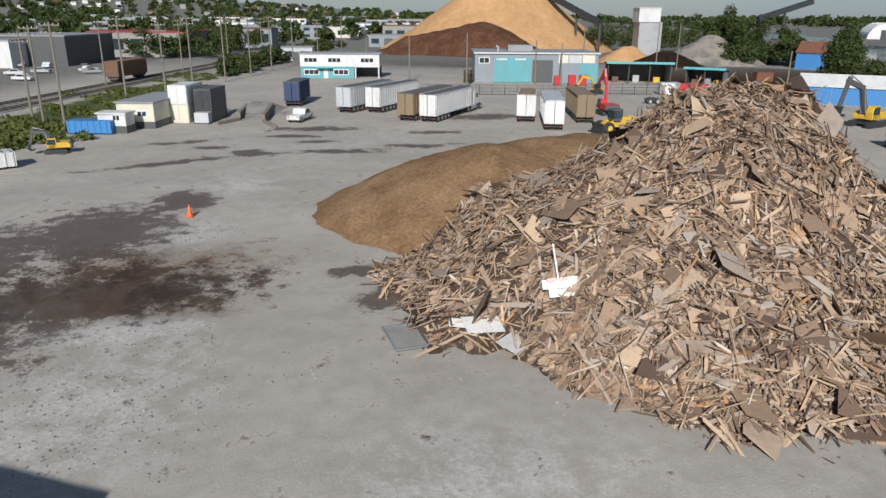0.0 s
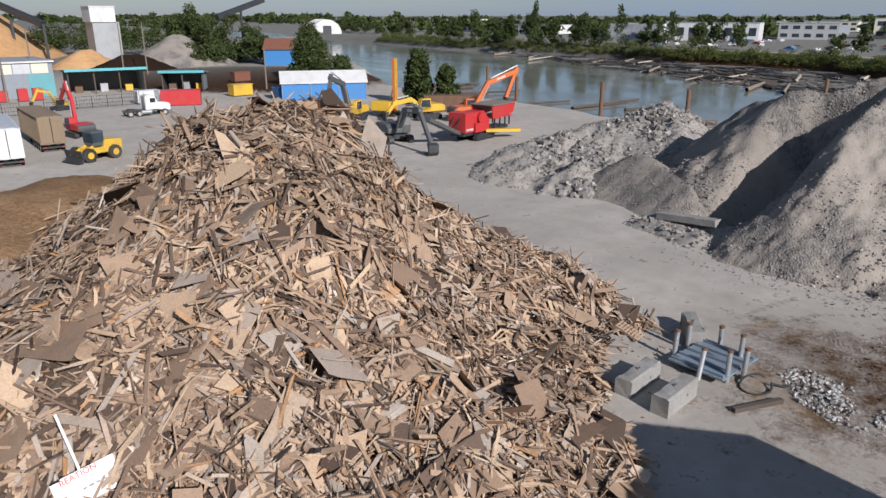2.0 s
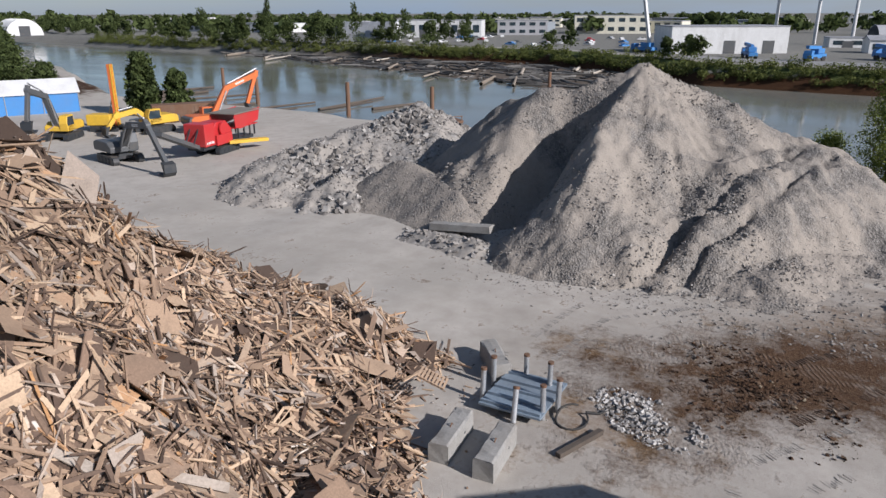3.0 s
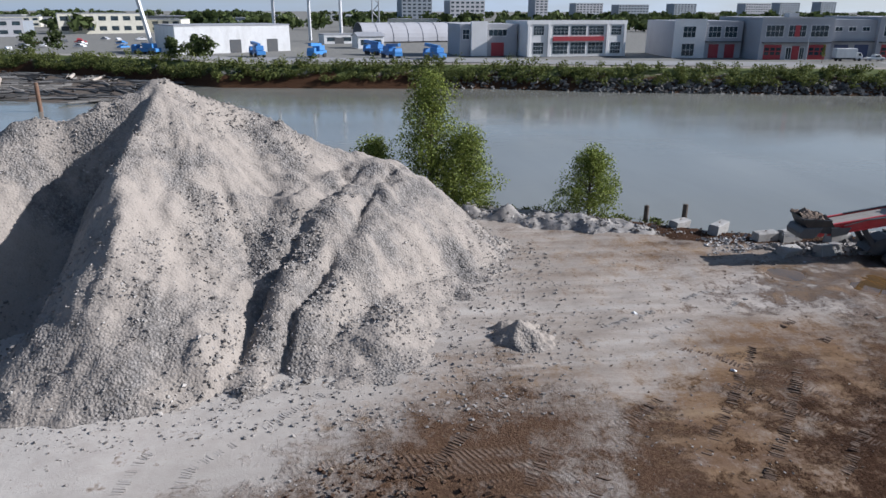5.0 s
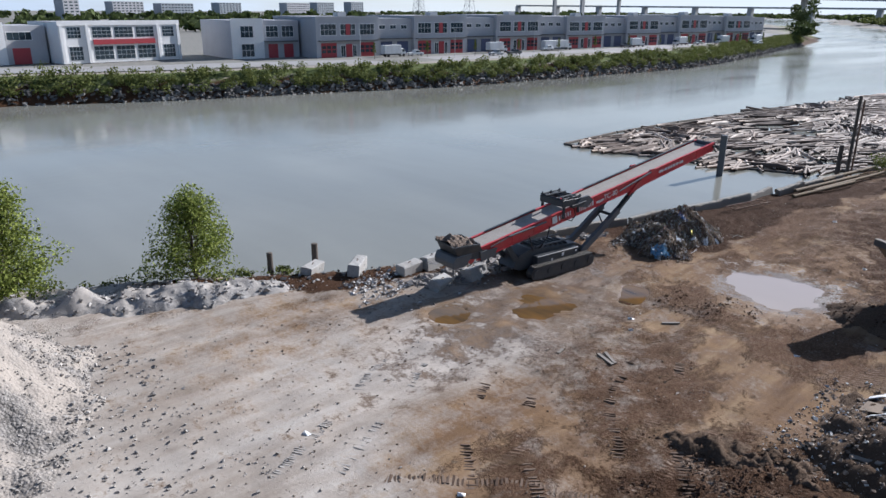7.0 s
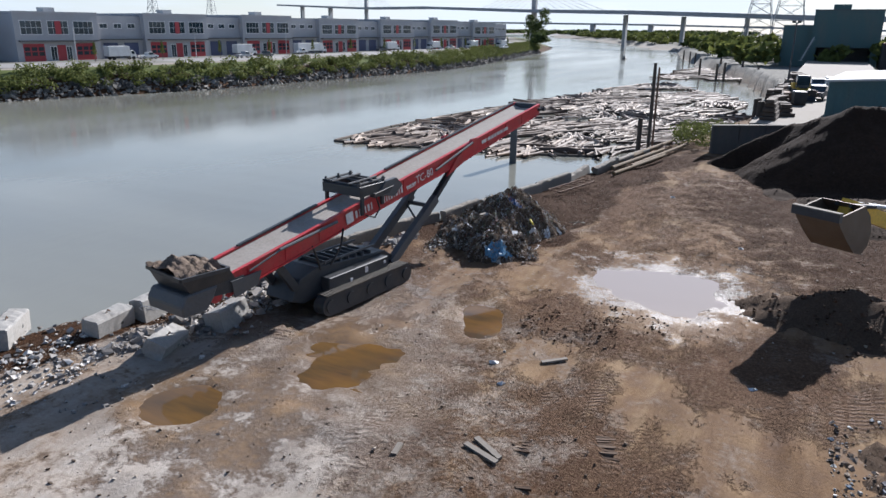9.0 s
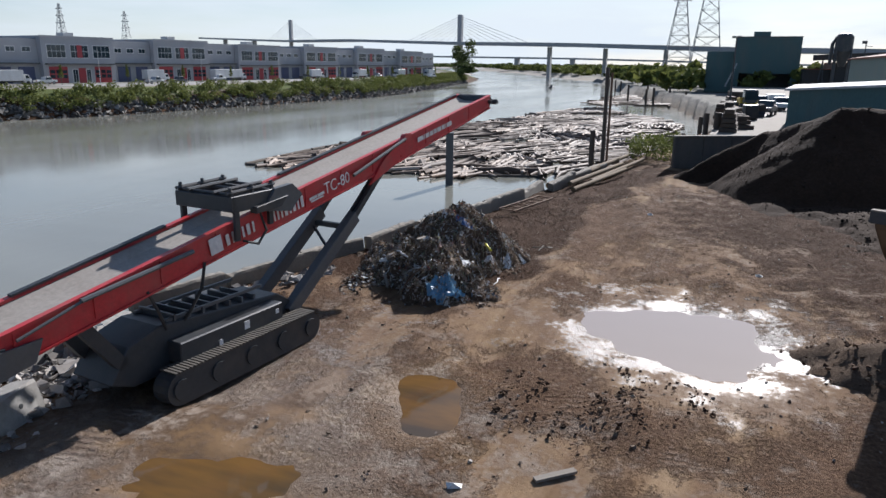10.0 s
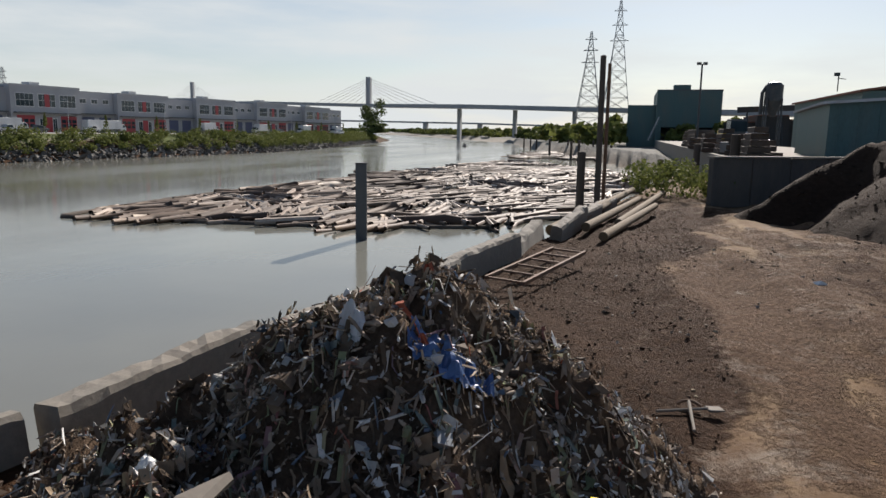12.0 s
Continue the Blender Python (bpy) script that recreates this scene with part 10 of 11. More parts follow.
for x, y, L, t in ((46.5, -9.92, 1.1, 163), (46.45, -10.25, 1.05, 151), (46.7, -16.2, 0.9, 40), (48.6, -9.2, 0.5, 100)):
    single("plank", Geo().box(-L / 2, L / 2, -0.08, 0.08, 0, 0.06), M_POLE, "short weathered plank lying in mud", "plank", pose(x, y, float(ground_z(np.array(x), np.array(y))) + 0.02, 2, 3, t), "loose planks")
for x, y, t, k in ((48.4, -15.0, 20, 0.16), (47.6, -13.8, 70, 0.14), (42.6, -33, 0, 0.14), (40.6, -17.3, 30, 0.15), (50.5, 4.0, 10, 0.18), (44, 2, 40, 0.15), (47.8, -42.5, 20, 0.16)):
    r_ = np.random.RandomState(int(x * 10))
    z = float(ground_z(np.array(x), np.array(y)))
    single("paper_scrap", Geo().add([(-k, -k * 0.6, 0.02), (k, -k * 0.5, 0.06), (k * 0.8, k * 0.6, 0.02), (0, k * 0.3, 0.12), (-k * 0.9, k * 0.5, 0.03)], [(0, 1, 3), (1, 2, 3), (3, 4, 0), (2, 4, 3)]), M_WHITE, "crumpled white scrap lying in mud", "litter", at(x, y, z, t), "litter")
c = thing("grate_panel", pose(-1.7, 30.4, 0.45, 3, 0, 20), "grey wire-mesh panel lying on gravel", "panel")
part("sheet", Geo().box(-0.75, 0.75, -1.1, 1.1, 0, 0.02), M_CONCRETE, c)
part("frame", Geo().box(-0.8, -0.74, -1.15, 1.15, -0.02, 0.06).box(0.74, 0.8, -1.15, 1.15, -0.02, 0.06).box(-0.8, 0.8, -1.2, -1.12, -0.02, 0.06).box(-0.8, 0.8, 1.12, 1.2, -0.02, 0.06), M_GALV, c)
c = thing("traffic_cone", at(-19.0, 51.3, 0.35), "orange traffic cone on the gravel", "traffic cone")
part("cone", Geo().rod((0, 0, 0.05), (0, 0, 0.9), 0.22, 0.05, n=14), M_ORANGE_CONE, c)
part("base", Geo().box(-0.28, 0.28, -0.28, 0.28, 0, 0.06), M_ORANGE_CONE, c)
# pale sheets at the toe of the wood
for x, y, t, s in ((2.0, 30.2, 20, 0.95), (3.4, 29.4, 60, 0.9), (0.9, 31.0, 0, 0.5)):
    z = float(np.maximum(wood_h(np.array(x), np.array(y)), 0.4))
    ob = single("plasterboard_sheet", Geo().box(-s, s, -0.6 * s, 0.6 * s, 0, 0.02), M_SIGN, "broken pale plasterboard sheet on the waste wood", "board", pose(x, y, z + 0.25, 18, 6, t), "plasterboard sheets")
pal = thing("pallet", pose(27.8, 28.6, 1.45, 24, 10, 20), "pale wooden pallet lying on the waste wood", "pallet")
for k in range(8):
    part("slat", Geo().box(-0.6, 0.6, -0.6 + 0.155 * k, -0.5 + 0.155 * k, 0.08, 0.1), M_WOOD, pal)
for x in (-0.55, 0.0, 0.5):
    part("bearer", Geo().box(x, x + 0.06, -0.6, 0.6, 0, 0.08), M_WOOD, pal)

# ---------------------------------------------------------------- tracks in the mud, rubbish, scrap
def mark_field(name, paths, width, pitch, material, label, seed, lift=-0.014, muddy=False):
    """Rows of low earth cleats pressed up by crawler tracks and tyres."""
    r_ = np.random.RandomState(seed)
    cen, axs, siz = [], [], []
    for path in paths:
        pts = np.array(path, float)
        seg = np.hypot(*(pts[1:] - pts[:-1]).T)
        s = np.concatenate([[0], np.cumsum(seg)])
        q = np.arange(0, s[-1], pitch)
        px, py = np.interp(q, s, pts[:, 0]), np.interp(q, s, pts[:, 1])
        k = min(9, len(q))
        px, py = [np.convolve(np.pad(v, k // 2, mode="edge"), np.ones(k) / k, "valid")[:len(q)] for v in (px, py)]
        dx, dy = np.gradient(px), np.gradient(py)
        ang = np.arctan2(dy, dx)
        keep = (fbm(px, py, 2.5, 3) > -0.12) & (r_.rand(len(q)) > 0.12)
        if muddy:
            keep &= (mud_field(px, py) > 0.55) & (slick_field(px, py) < 0.3)
        for x, y, a in zip(px[keep], py[keep], ang[keep]):
            cen.append((x, y, float(ground_z(np.array(x), np.array(y))) + lift))
            axs.append(a + 0.06 * r_.randn())
            siz.append((pitch * (0.35 + 0.2 * r_.rand()), width * (0.8 + 0.25 * r_.rand()), 0.045 + 0.03 * r_.rand()))
    n = len(cen)
    ax = frames_from(np.tile([[0.0, 0, 1]], (n, 1)) + 0.03 * r_.randn(n, 3), np.zeros(n))
    c, s = np.cos(np.array(axs)), np.sin(np.array(axs))
    ax = np.stack([np.stack([c, s, c * 0], -1), np.stack([-s, c, c * 0], -1), np.tile([[0.0, 0, 1]], (n, 1))], -1)
    return tagged(scatter_boxes(name, np.array(cen), ax, np.array(siz), material, 0.35, r_), label, "track marks", kind="stuff")


def beside(path, d):
    """The same path, d metres to its side."""
    p = np.array(path, float)
    t = np.gradient(p, axis=0)
    t /= np.linalg.norm(t, axis=1, keepdims=True)
    return p + d * np.stack([-t[:, 1], t[:, 0]], -1)


M_PRINT = island_colours("pressed_mud", [(0.0, (0.075, 0.05, 0.036)), (0.6, (0.125, 0.087, 0.064)), (1.0, (0.19, 0.14, 0.105))], 0.95, 6)
routes = [[(33, 20), (36, 17.5), (40, 14), (43, 11)], [(33, 15), (36, 13), (41, 9.5), (43, 7)], [(37, 6), (41, 2.5), (46, -1.5), (48, -5)],
          [(35.5, 1.5), (39, -2.5), (43, -7), (45, -12)], [(46, 4.5), (43, 1.5), (40, -0.5), (36, -2.5)]]
mark_field("crawler_marks", [p for r in routes for p in (beside(r, -1.1), beside(r, 1.1))], 0.46, 0.17, M_PRINT, "cleat prints of crawler tracks in churned mud", 7, muddy=True)
dusty = [[(33, 27), (40, 26), (45, 21)], [(48, 6), (50, 2), (53, -3)], [(24, 17), (30, 16), (34, 13)]]
M_PRINT_DUST = island_colours("pressed_dust", [(0.0, (0.32, 0.295, 0.265)), (1.0, (0.43, 0.405, 0.37))], 0.95, 6)
mark_field("tyre_marks", [p for r in dusty for p in (beside(r, -1.0), beside(r, 1.0))], 0.42, 0.13, M_PRINT_DUST, "tyre prints in pale dust", 8, -0.022)

# torn edge of the dark mud, a cone of spilt gravel, and white rubble
heap("mud_berm", lambda x, y: ridge(x, y, (40.3, -6.6), (37, -8.0), 0.05, 0.12, 0.4, 0.3) + fbm(x, y, 0.6, 5, 0.7) * 0.45 - 0.12, 34, 42, -10, -5, 0.1, M_SCRAP_DIRT, "low torn edge of dark churned mud", "soil pile")
heap("spilt_gravel", lambda x, y: ridge(x, y, (48.2, 10.7), (48.8, 11.0), 0.6, 0.7, 0.7, 0.25) + fbm(x, y, 0.6, 4, 0.6) * 0.55, 45, 52, 7.5, 14, 0.15, M_GRAVEL, "small cone of spilt grey gravel", "gravel pile")
rj = np.random.RandomState(77)


def spread(name, count, cx, cy, rx, ry, turn, r0, r1, material, label, power=3.0):
    a, q = rj.rand(count) * 6.28, rj.rand(count) ** 0.7
    u, v = rx * q * np.cos(a), ry * q * np.sin(a)
    c, s = math.cos(radians(turn)), math.sin(radians(turn))
    x, y = cx + u * c - v * s, cy + u * s + v * c
    k = fbm(x, y, 1.1, 3) > -0.15
    x, y, h = x[k], y[k], (1 - q[k])
    r = r0 + (r1 - r0) * rj.rand(len(x)) ** power
    ob = scatter_rocks(name, np.stack([x, y, ground_z(x, y) + r * 0.2 + 0.25 * h * rj.rand(len(x))], -1), r, material, rj, 0.7)
    return tagged(ob, label, "rubble", kind="stuff")


spread("white_lumps", 1700, 31.2, 20.9, 1.5, 2.6, -25, 0.015, 0.16, M_PALE_DEBRIS, "pale broken rubble dumped on dark mud")
spread("dark_lumps", 1800, 35.5, 17.5, 3.5, 5.0, -50, 0.012, 0.14, M_STRIP_CLOD, "dark clods torn up by machines")
spread("dark_lumps", 1600, 38.0, -5.0, 4.0, 3.5, 0, 0.012, 0.11, M_STRIP_CLOD, "dark clods torn up by machines")
spread("dark_lumps", 1200, 46.5, -19.5, 3.0, 2.4, 30, 0.01, 0.08, M_STRIP_CLOD, "dark clods torn up by machines")
spread("gravel_spill", 1500, 48.8, 10.6, 2.3, 1.7, 30, 0.012, 0.1, M_STONES, "angular grey stones spilt round a small gravel cone")
spread("wall_lumps", 2600, 59.0, -17.5, 1.4, 9.5, -4, 0.03, 0.3, M_RUBBLE_STONES, "grey broken concrete heaped against the river wall")

spread("wall_rubbish", 5200, 57.2, -32.0, 1.0, 6.5, 10, 0.01, 0.10, M_STRIP_CLOD, "dirt, roots and rubbish heaped against the river wall")
spread("scrap_spill", 2600, 56.4, -28.5, 1.1, 4.5, 6, 0.01, 0.11, M_TRASH, "shredded scrap and rubble strewn beside the river wall")
spread("scrap_spill", 900, 52.4, -31.5, 0.7, 3.0, 0, 0.008, 0.07, M_TRASH, "shredded scrap strewn on dark soil")

# rubbish at the edge of the yard
heap("rubbish_heap", lambda x, y: ridge(x, y, (34.5, -11), (35.5, -14.5), 1.0, 0.5, 0.45, 0.6) + fbm(x, y, 0.8, 4, 0.6) * 0.5 - 0.2, 29, 40, -19, -7, 0.2, M_SCRAP_DIRT, "low heap of builders' rubbish and dirt", "rubbish heap")
rub_h = lambda x, y: np.maximum(ridge(x, y, (34.5, -11), (35.5, -14.5), 1.0, 0.5, 0.45, 0.6) + fbm(x, y, 0.8, 4, 0.6) * 0.5 - 0.2, ground_z(x, y))
stones_on("rubbish_bits", rub_h, 3500, (31, 38.5, -17, -8), 0.015, 0.13, M_TRASH, rj, "shredded rubbish, wood and plaster on the ground", 2.5)


def bits_on(height, rows, name, category, group, seed):
    """Single boards, sheets and pipes lying on a heap: x, y, length, width, thickness, turn, material, label."""
    r_ = np.random.RandomState(seed)
    for x, y, L, w, t, turn, material, label in rows:
        z = float(height(np.array(x), np.array(y)))
        n = slope_normal(height, np.array([x]), np.array([y]), 0.3)[0]
        n = n / np.linalg.norm(n)
        m = Vector(n).to_track_quat("Z", "Y").to_matrix().to_4x4()
        m.translation = (x, y, z + 0.05 + t)
        g = Geo()
        if w < 0:
            g.path([(-L / 2, 0, 0), (-L / 6, 0.05 * L * r_.randn(), 0.06), (L / 6, 0.05 * L * r_.randn(), 0.08), (L / 2, 0, 0)], -w, 8)
        else:
            k = [0.06 * r_.randn() for i in range(4)]
            g.loft([[(-L / 2 + k[0], -w / 2, 0.02), (-L / 2 - k[1], w / 2, 0.05), (-L / 2 - k[1], w / 2, 0.05 + t), (-L / 2 + k[0], -w / 2, 0.02 + t)],
                    [(0, -w / 2, 0.04 + k[3]), (0, w / 2, 0.0), (0, w / 2, t), (0, -w / 2, 0.04 + k[3] + t)],
                    [(L / 2 + k[2], -w / 2, 0.0), (L / 2 - k[3], w / 2, 0.04), (L / 2 - k[3], w / 2, 0.04 + t), (L / 2 + k[2], -w / 2, t)]])
        single(name, g, material, label, category, m @ pose(0, 0, 0, 4 * r_.randn(), 4 * r_.randn(), turn), group)


BOARD, CARD, PALE = M_POLE, surface("old_cardboard", (0.27, 0.205, 0.145), 0.9, dirt=0.3), M_SIGN
bits_on(rub_h, [(36.6, -15.6, 0.9, 0.7, 0.03, 30, PALE, "broken white board lying on rubbish"), (36.2, -14.0, 1.0, 0.8, 0.03, 60, CARD, "flattened brown cardboard on rubbish"), (35.4, -12.6, 1.6, 0.2, 0.04, 10, BOARD, "grey plank lying on rubbish"),
                (34.6, -11.2, 1.3, 0.15, 0.04, -40, BOARD, "grey plank lying on rubbish"), (35.9, -13.2, 0.8, 0.3, 0.03, 100, PALE, "broken white board lying on rubbish"), (34.2, -10.0, 1.4, -0.04, 0.02, 70, M_PLASTIC_YELLOW, "yellow plastic pipe lying on rubbish"),
                (33.6, -12.2, 1.5, 0.5, 0.03, 20, M_TRAILER_GREY, "bent grey metal sheet on rubbish"), (35.2, -9.6, 0.9, 0.12, 0.05, 15, BOARD, "grey plank lying on rubbish")], "rubbish_piece", "rubbish", "rubbish pieces", 3)
scrap_top = lambda x, y: np.maximum(scrap_h(x, y), ground_z(x, y))
bits_on(scrap_top, [(53.2, -27.2, 0.6, 0.5, 0.03, 20, CARD, "torn brown cardboard sheet on scrap"), (52.3, -26.7, 0.9, 0.12, 0.05, -30, BOARD, "short grey board on scrap"), (52.1, -26.4, 0.8, 0.1, 0.05, -20, BOARD, "short grey board on scrap"),
                    (54.3, -26.0, 1.6, -0.035, 0.02, 55, M_GALV, "bent grey steel tube on scrap"), (55.0, -26.6, 1.1, -0.03, 0.02, 20, M_GALV, "bent grey steel tube on scrap"), (56.2, -25.9, 0.6, 0.4, 0.02, 40, M_TRAILER_GREY, "crumpled pale metal sheet on scrap"),
                    (54.6, -27.4, 0.9, 0.14, 0.05, 15, BOARD, "short grey board on scrap"), (55.6, -27.2, 0.7, 0.35, 0.03, 70, CARD, "torn brown cardboard sheet on scrap"), (53.6, -26.3, 0.5, 0.3, 0.02, 120, M_WHITE, "crumpled white metal sheet on scrap"),
                    (52.8, -27.6, 0.7, 0.3, 0.02, 80, M_TRAILER_GREY, "crumpled pale metal sheet on scrap"), (51.7, -27.8, 0.8, -0.02, 0.02, 10, M_GALV, "thin bent steel rod on scrap"), (53.9, -27.8, 0.5, 0.4, 0.02, 10, M_STEEL, "dark crumpled metal sheet on scrap"),
                    (55.2, -25.6, 1.0, 0.1, 0.04, -60, BOARD, "short grey board on scrap"), (54.0, -25.3, 1.2, -0.025, 0.02, 100, M_STEEL_RUST, "rusty bent rod on scrap")], "scrap_piece", "scrap", "loose scrap pieces", 4)
M_RAG = island_colours("torn_fabric_and_film", [(0.0, (0.10, 0.075, 0.055)), (0.3, (0.24, 0.18, 0.125)), (0.58, (0.40, 0.31, 0.22)), (0.70, (0.22, 0.26, 0.15)), (0.80, (0.13, 0.18, 0.25)), (0.84, (0.34, 0.10, 0.06)), (0.88, (0.45, 0.42, 0.37)), (1.0, (0.76, 0.76, 0.73))], 0.9, 10)
M_RAG.node_tree.nodes["Principled BSDF"].inputs["Specular IOR Level"].default_value = 0.1


def ribbons(name, count, box, length, width, seed, label):
    """Torn strips of cloth, film and bark that hang down the slopes of the scrap heap."""
    r_ = np.random.RandomState(seed)
    x, y, z = on_heap(scrap_h, count, *box, r_, 0.05)
    n = len(x)
    nrm = slope_normal(scrap_h, x, y, 0.3)
    a = np.arctan2(nrm[:, 1], nrm[:, 0]) + r_.randn(n) * 0.7
    L = length * np.exp(0.5 * r_.randn(n))
    w = width * (0.3 + 1.2 * r_.rand(n) ** 2)
    k = 5
    lift = 0.03 + 0.07 * r_.rand(n)
    rows = []
    for i in range(k):
        px, py = x + np.cos(a) * L * i / (k - 1), y + np.sin(a) * L * i / (k - 1)
        pz = scrap_top(px, py) + lift + 0.035 * r_.randn(n)
        for side in (-1, 1):
            rows.append(np.stack([px - np.sin(a) * w * side * 0.5, py + np.cos(a) * w * side * 0.5, pz + side * 0.25 * w * r_.randn(n)], -1))
        a = a + 0.35 * r_.randn(n)
    co = np.stack(rows, 1)
    quads = np.array([(2 * i, 2 * i + 1, 2 * i + 3, 2 * i + 2) for i in range(k - 1)])
    me = array_mesh(name, co.reshape(-1, 3), (quads[None] + 2 * k * np.arange(n)[:, None, None]).reshape(-1, 4))
    me.materials.append(M_RAG)
    return tagged(new(name, me), label, "rags", kind="stuff")


ribbons("torn_strips", 6000, (51.8, 58.0, -34, -23), 0.10, 0.026, 91, "torn strips of cloth, film and bark hanging on a scrap heap")
ribbons("torn_sheets", 900, (52, 57, -33, -24), 0.15, 0.10, 92, "crumpled flaps of plastic and cloth on a scrap heap")
# tools and a pail on the dirt beside the scrap
c = thing("old_spade", pose(51.75, -33.35, float(ground_z(np.array(51.5), np.array(-33.4))) + 0.02, 0, 0, 200), "pale old spade lying on dark soil", "spade")
part("shaft", Geo().rod((-0.1, 0, 0.03), (0.6, 0, 0.05), 0.02, n=8), M_POLE, c)
part("blade", Geo().prism([(0.58, 0.03), (0.68, 0.02), (0.80, 0.03), (0.80, 0.045), (0.68, 0.05), (0.58, 0.06)], -0.08, 0.08), M_POLE, c, bevel=0.01)
c = thing("pickaxe", pose(51.42, -32.75, float(ground_z(np.array(51.4), np.array(-33.2))) + 0.04, 0, 0, -90), "old pickaxe with a pale handle lying on dark soil", "pickaxe")
part("handle", Geo().rod((0, 0, 0.03), (0.92, 0, 0.06), 0.018, 0.024, n=8), M_POLE, c)
part("head", Geo().path([(0.88, -0.16, 0.02), (0.91, -0.07, 0.06), (0.92, 0.0, 0.07), (0.91, 0.07, 0.06), (0.88, 0.15, 0.02)], 0.022, 6), M_STEEL_RUST, c)
c = thing("plastic_pail", pose(57.55, -29.75, float(ground_z(np.array(57.5), np.array(-29.7))), 12, 6, 0), "dirty white plastic pail standing on rubble", "pail")
ring = [(math.cos(a * 0.3927), math.sin(a * 0.3927)) for a in range(16)]
part("body", Geo().loft([[(r_ * u, r_ * v, z_) for u, v in ring] for r_, z_ in ((0.12, 0.0), (0.15, 0.3), (0.14, 0.3), (0.115, 0.03))]), M_WHITE, c, smooth=True)
part("rim", Geo().path([(0.152 * u, 0.152 * v, 0.295) for u, v in ring + ring[:1]], 0.012, 6), M_WHITE, c)

# ---------------------------------------------------------------- woods and distance
rf = np.random.RandomState(101)


def wood_band(name, clumps, material, per, leaf, label):
    return tagged(foliage(name, clumps, material, per, leaf, rf), label, "trees", kind="stuff")


def tree_clumps(x, y, z, h, w):
    out = []
    for k in range(5):
        f = 0.25 + 0.7 * (k + rf.rand()) / 5
        r = w * (1.15 - 0.75 * f) * (0.7 + 0.6 * rf.rand())
        a = rf.rand() * 6.28
        out.append((x + math.cos(a) * w * 0.35, y + math.sin(a) * w * 0.35, z + h * f, r, h * 0.16))
    return out


# trees of the far bank to the north-east, and behind the warehouses
cl = []
for v in np.arange(40, 640, 5.5):
    fx = float(far_x(np.array(v)))
    if 215 < v < 330:
        cl += tree_clumps(fx + 4 + 16 * rf.rand(), v + 3 * rf.randn(), 0.5, 7 + 9 * rf.rand() ** 2, 3.4)
    elif rf.rand() < (0.6 if v > 150 else 0.3):
        cl += tree_clumps(fx + 14 + 14 * rf.rand(), v + 3 * rf.randn(), 0.9, 7 + 7 * rf.rand() ** 2, 3.2)
for x, y, h in ((256, 195, 17), (268, 225, 15), (262, 250, 19), (262, 175, 15), (258, 160, 12), (272, 300, 17)):
    cl += tree_clumps(x, y, 0.9, h, 3.8)
wood_band("bank_trees", cl, M_LEAF_DARK, 150, 0.42, "dark leafy trees on the far river bank")
cl = []
for i in range(1000):
    a, d = radians(-55 + 150 * rf.rand()), 460 + 1500 * rf.rand() ** 1.3
    x, y = 30 + d * math.cos(a), d * math.sin(a)
    if x < float(far_x(np.array(y))) + 60 and y > -500:
        continue
    cl += tree_clumps(x, y, 0.9, 9 + 8 * rf.rand() ** 2, 8)[:3]
wood_band("far_woods", cl, M_LEAF_DARK, 20, 2.9, "distant belt of dark trees")
cl = []
for i in range(800):
    x, y = -900 + 950 * rf.rand(), 240 + 900 * rf.rand()
    if (-60 < x < 75 and y < 420) or (x < -75 and x > -160 and y < 290):
        continue
    cl += tree_clumps(x, y, float(land(np.array(x), np.array(y))), 7 + 7 * rf.rand(), 4.5)[:4]
wood_band("town_trees", cl, M_LEAF_DARK, 22, 1.55, "dark green trees among town buildings")
cl = []
for i in range(750):
    x, y = -1600 + 2300 * rf.rand(), 900 + 1700 * rf.rand()
    cl += tree_clumps(x, y, float(land(np.array(x), np.array(y))), 13 + 8 * rf.rand(), 10)[:3]
wood_band("hill_woods", cl, M_LEAF_DARK, 16, 4.2, "wooded distant hillside")
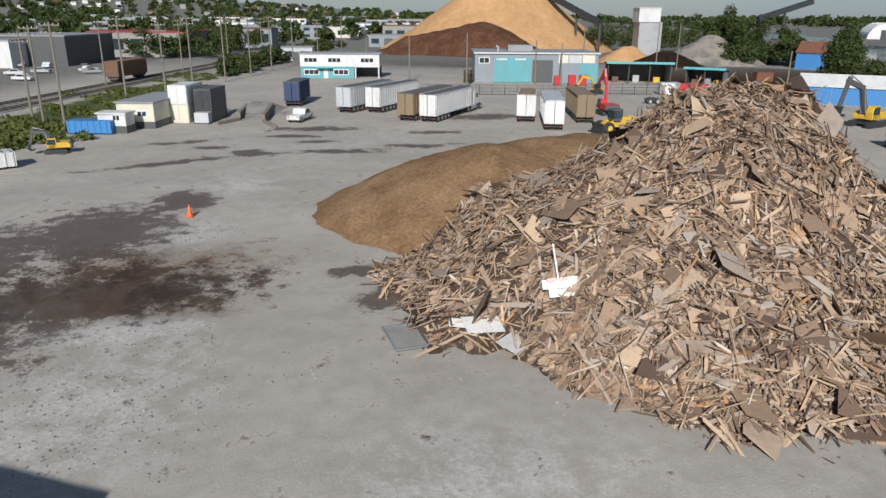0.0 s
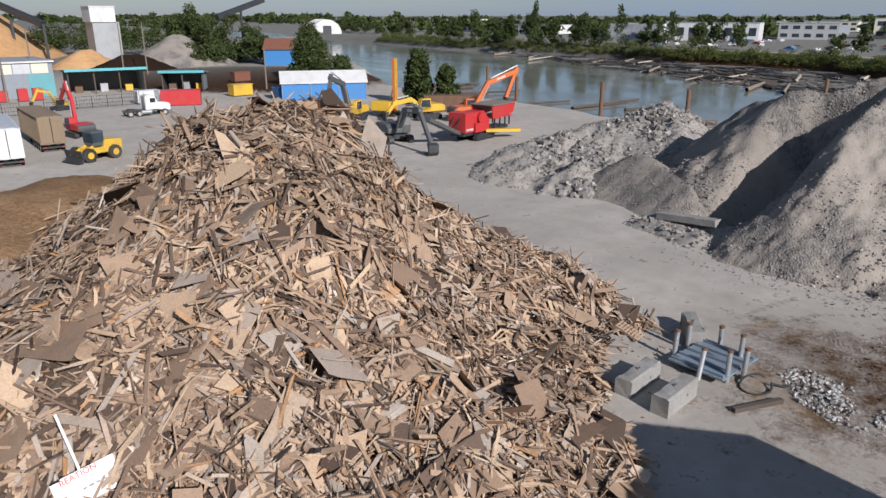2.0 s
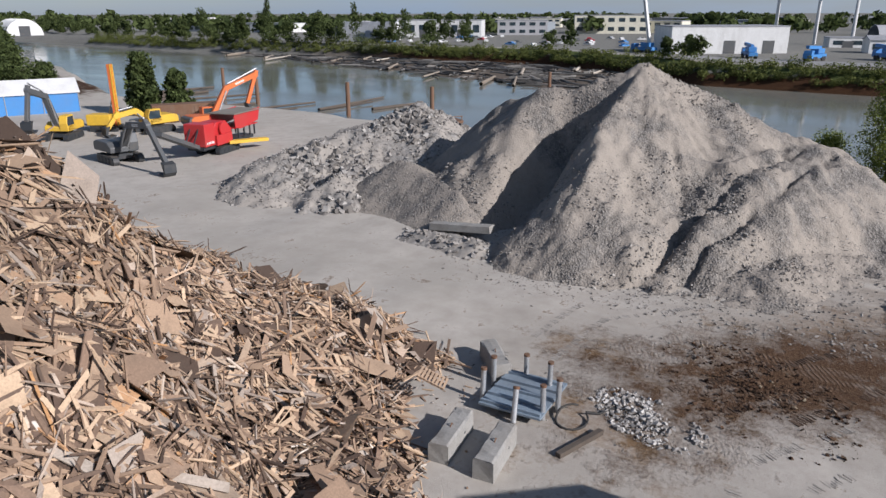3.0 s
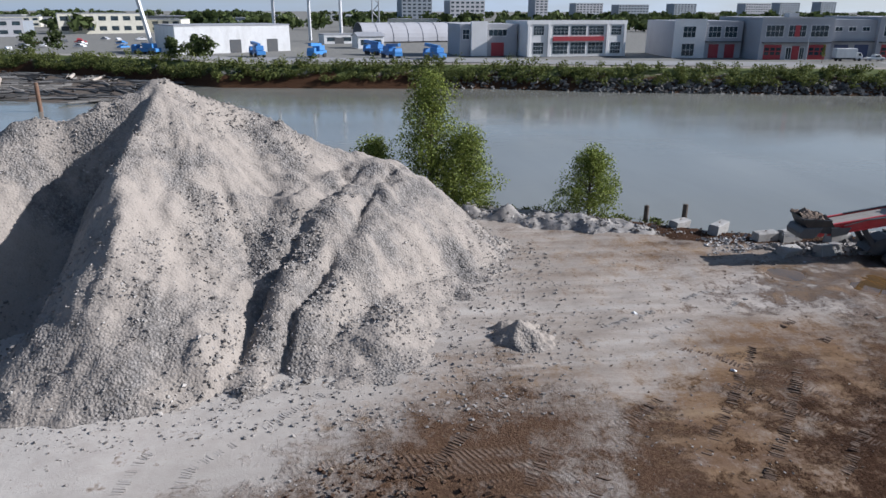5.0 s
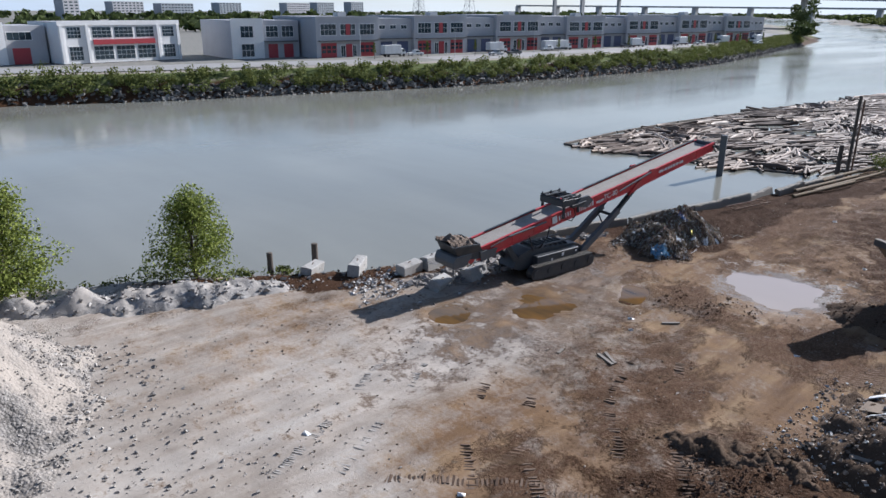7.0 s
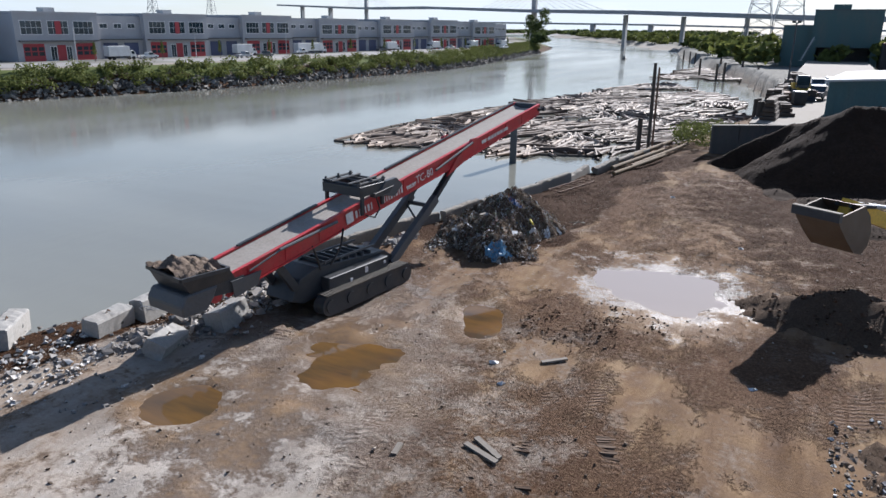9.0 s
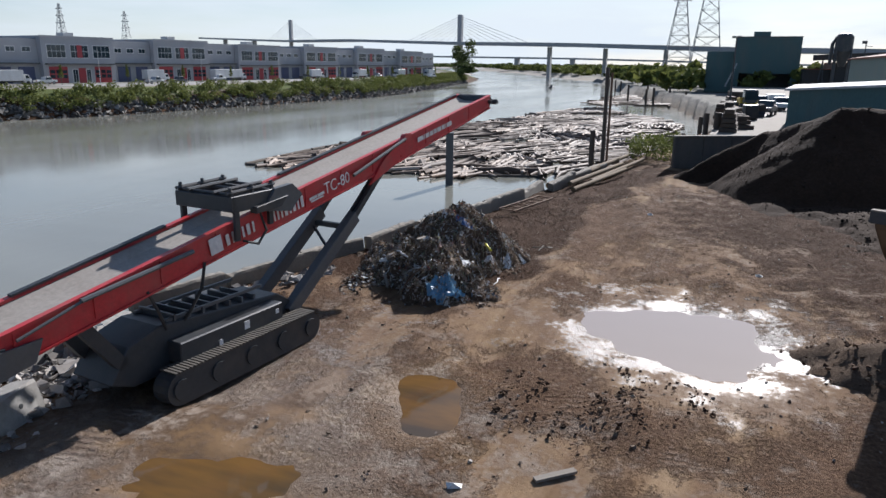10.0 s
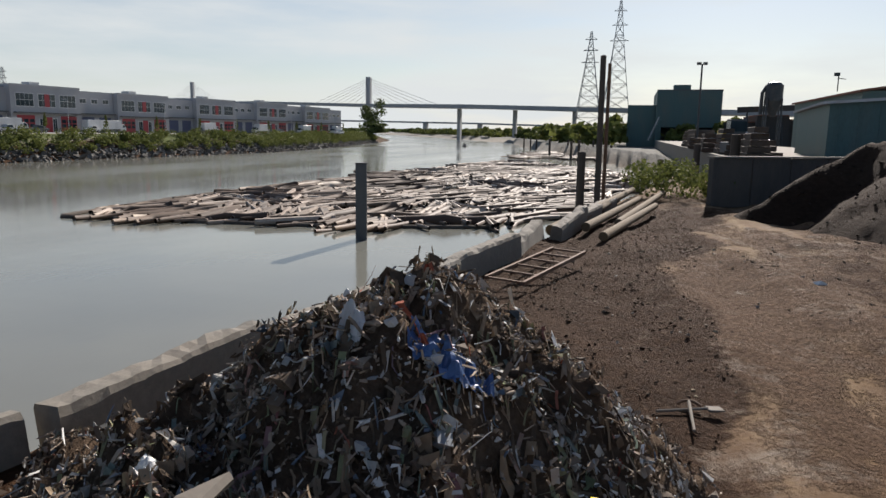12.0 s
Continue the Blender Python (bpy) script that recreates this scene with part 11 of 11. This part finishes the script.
# trees beside the workshop yard and the rail line
cl = []
for i in range(34):
    cl += tree_clumps(89 + 26 * rf.rand(), 224 + 30 * rf.rand(), 0.4, 5 + 13 * rf.rand() ** 1.6, 4.0 + 1.5 * rf.rand())
for i in range(26):
    cl += tree_clumps(60 + 80 * rf.rand(), 300 + 70 * rf.rand(), 0.4, 6 + 9 * rf.rand(), 5 + 2 * rf.rand())
wood_band("yard_trees", cl, M_LEAF_DARK, 190, 0.38, "dense green trees at the back of the yard")
cl = []
for i in range(60):
    cl += tree_clumps(-84 + 10 * rf.randn() - 0.25 * i, 235 + 1.6 * i, 0.4, 6 + 5 * rf.rand(), 3.5)
for i in range(60):
    cl += tree_clumps(-52 + 3 * rf.randn(), 175 + 2.6 * i, 0.4, 2 + 3 * rf.rand(), 2.2)
wood_band("railside_trees", cl, M_LEAF_DARK, 90, 0.42, "dark green trees along the railway")
cl = []
for i in range(110):
    cl.append((-58 + 5 * rf.randn() + 0.0, 70 + 110 * rf.rand(), 0.5, 1.6, 0.35))
for i in range(60):
    cl.append((-52 + 3 * rf.randn(), 76 + 18 * rf.rand(), 0.7, 1.3, 0.8))
wood_band("railside_grass", cl, M_SHRUB, 90, 0.3, "rough green grass beside the railway")
# spit and trees by the bridges
cl = []
for x, y, h, w in ((218, -470, 22, 8), (226, -478, 18, 7), (205, -440, 7, 5), (202, -430, 6, 5), (212, -452, 7, 5), (222, -492, 7, 6), (230, -505, 7, 6), (236, -330, 9, 3)):
    cl += tree_clumps(x, y, 1, h, w)
wood_band("spit_trees", cl, M_LEAF_DARK, 160, 0.8, "trees on a spit of land beside the river")
cl = []
for i in range(420):
    v = -1300 + 1060 * rf.rand()
    cl += tree_clumps(float(near_x(np.array(v))) - 6 - 70 * rf.rand(), v, -0.5, 4 + 8 * rf.rand(), 5)[:3]
wood_band("shore_trees", cl, M_SHRUB, 28, 1.5, "green trees and scrub along the far shore")
cl = []
for i in range(700):
    x, y = 200 + 1900 * rf.rand(), -1450 - 700 * rf.rand()
    cl += tree_clumps(x, y, 0.5, 10 + 7 * rf.rand(), 10)[:2]
wood_band("horizon_woods", cl, M_LEAF_DARK, 24, 3.2, "low wooded horizon beyond the bridges")
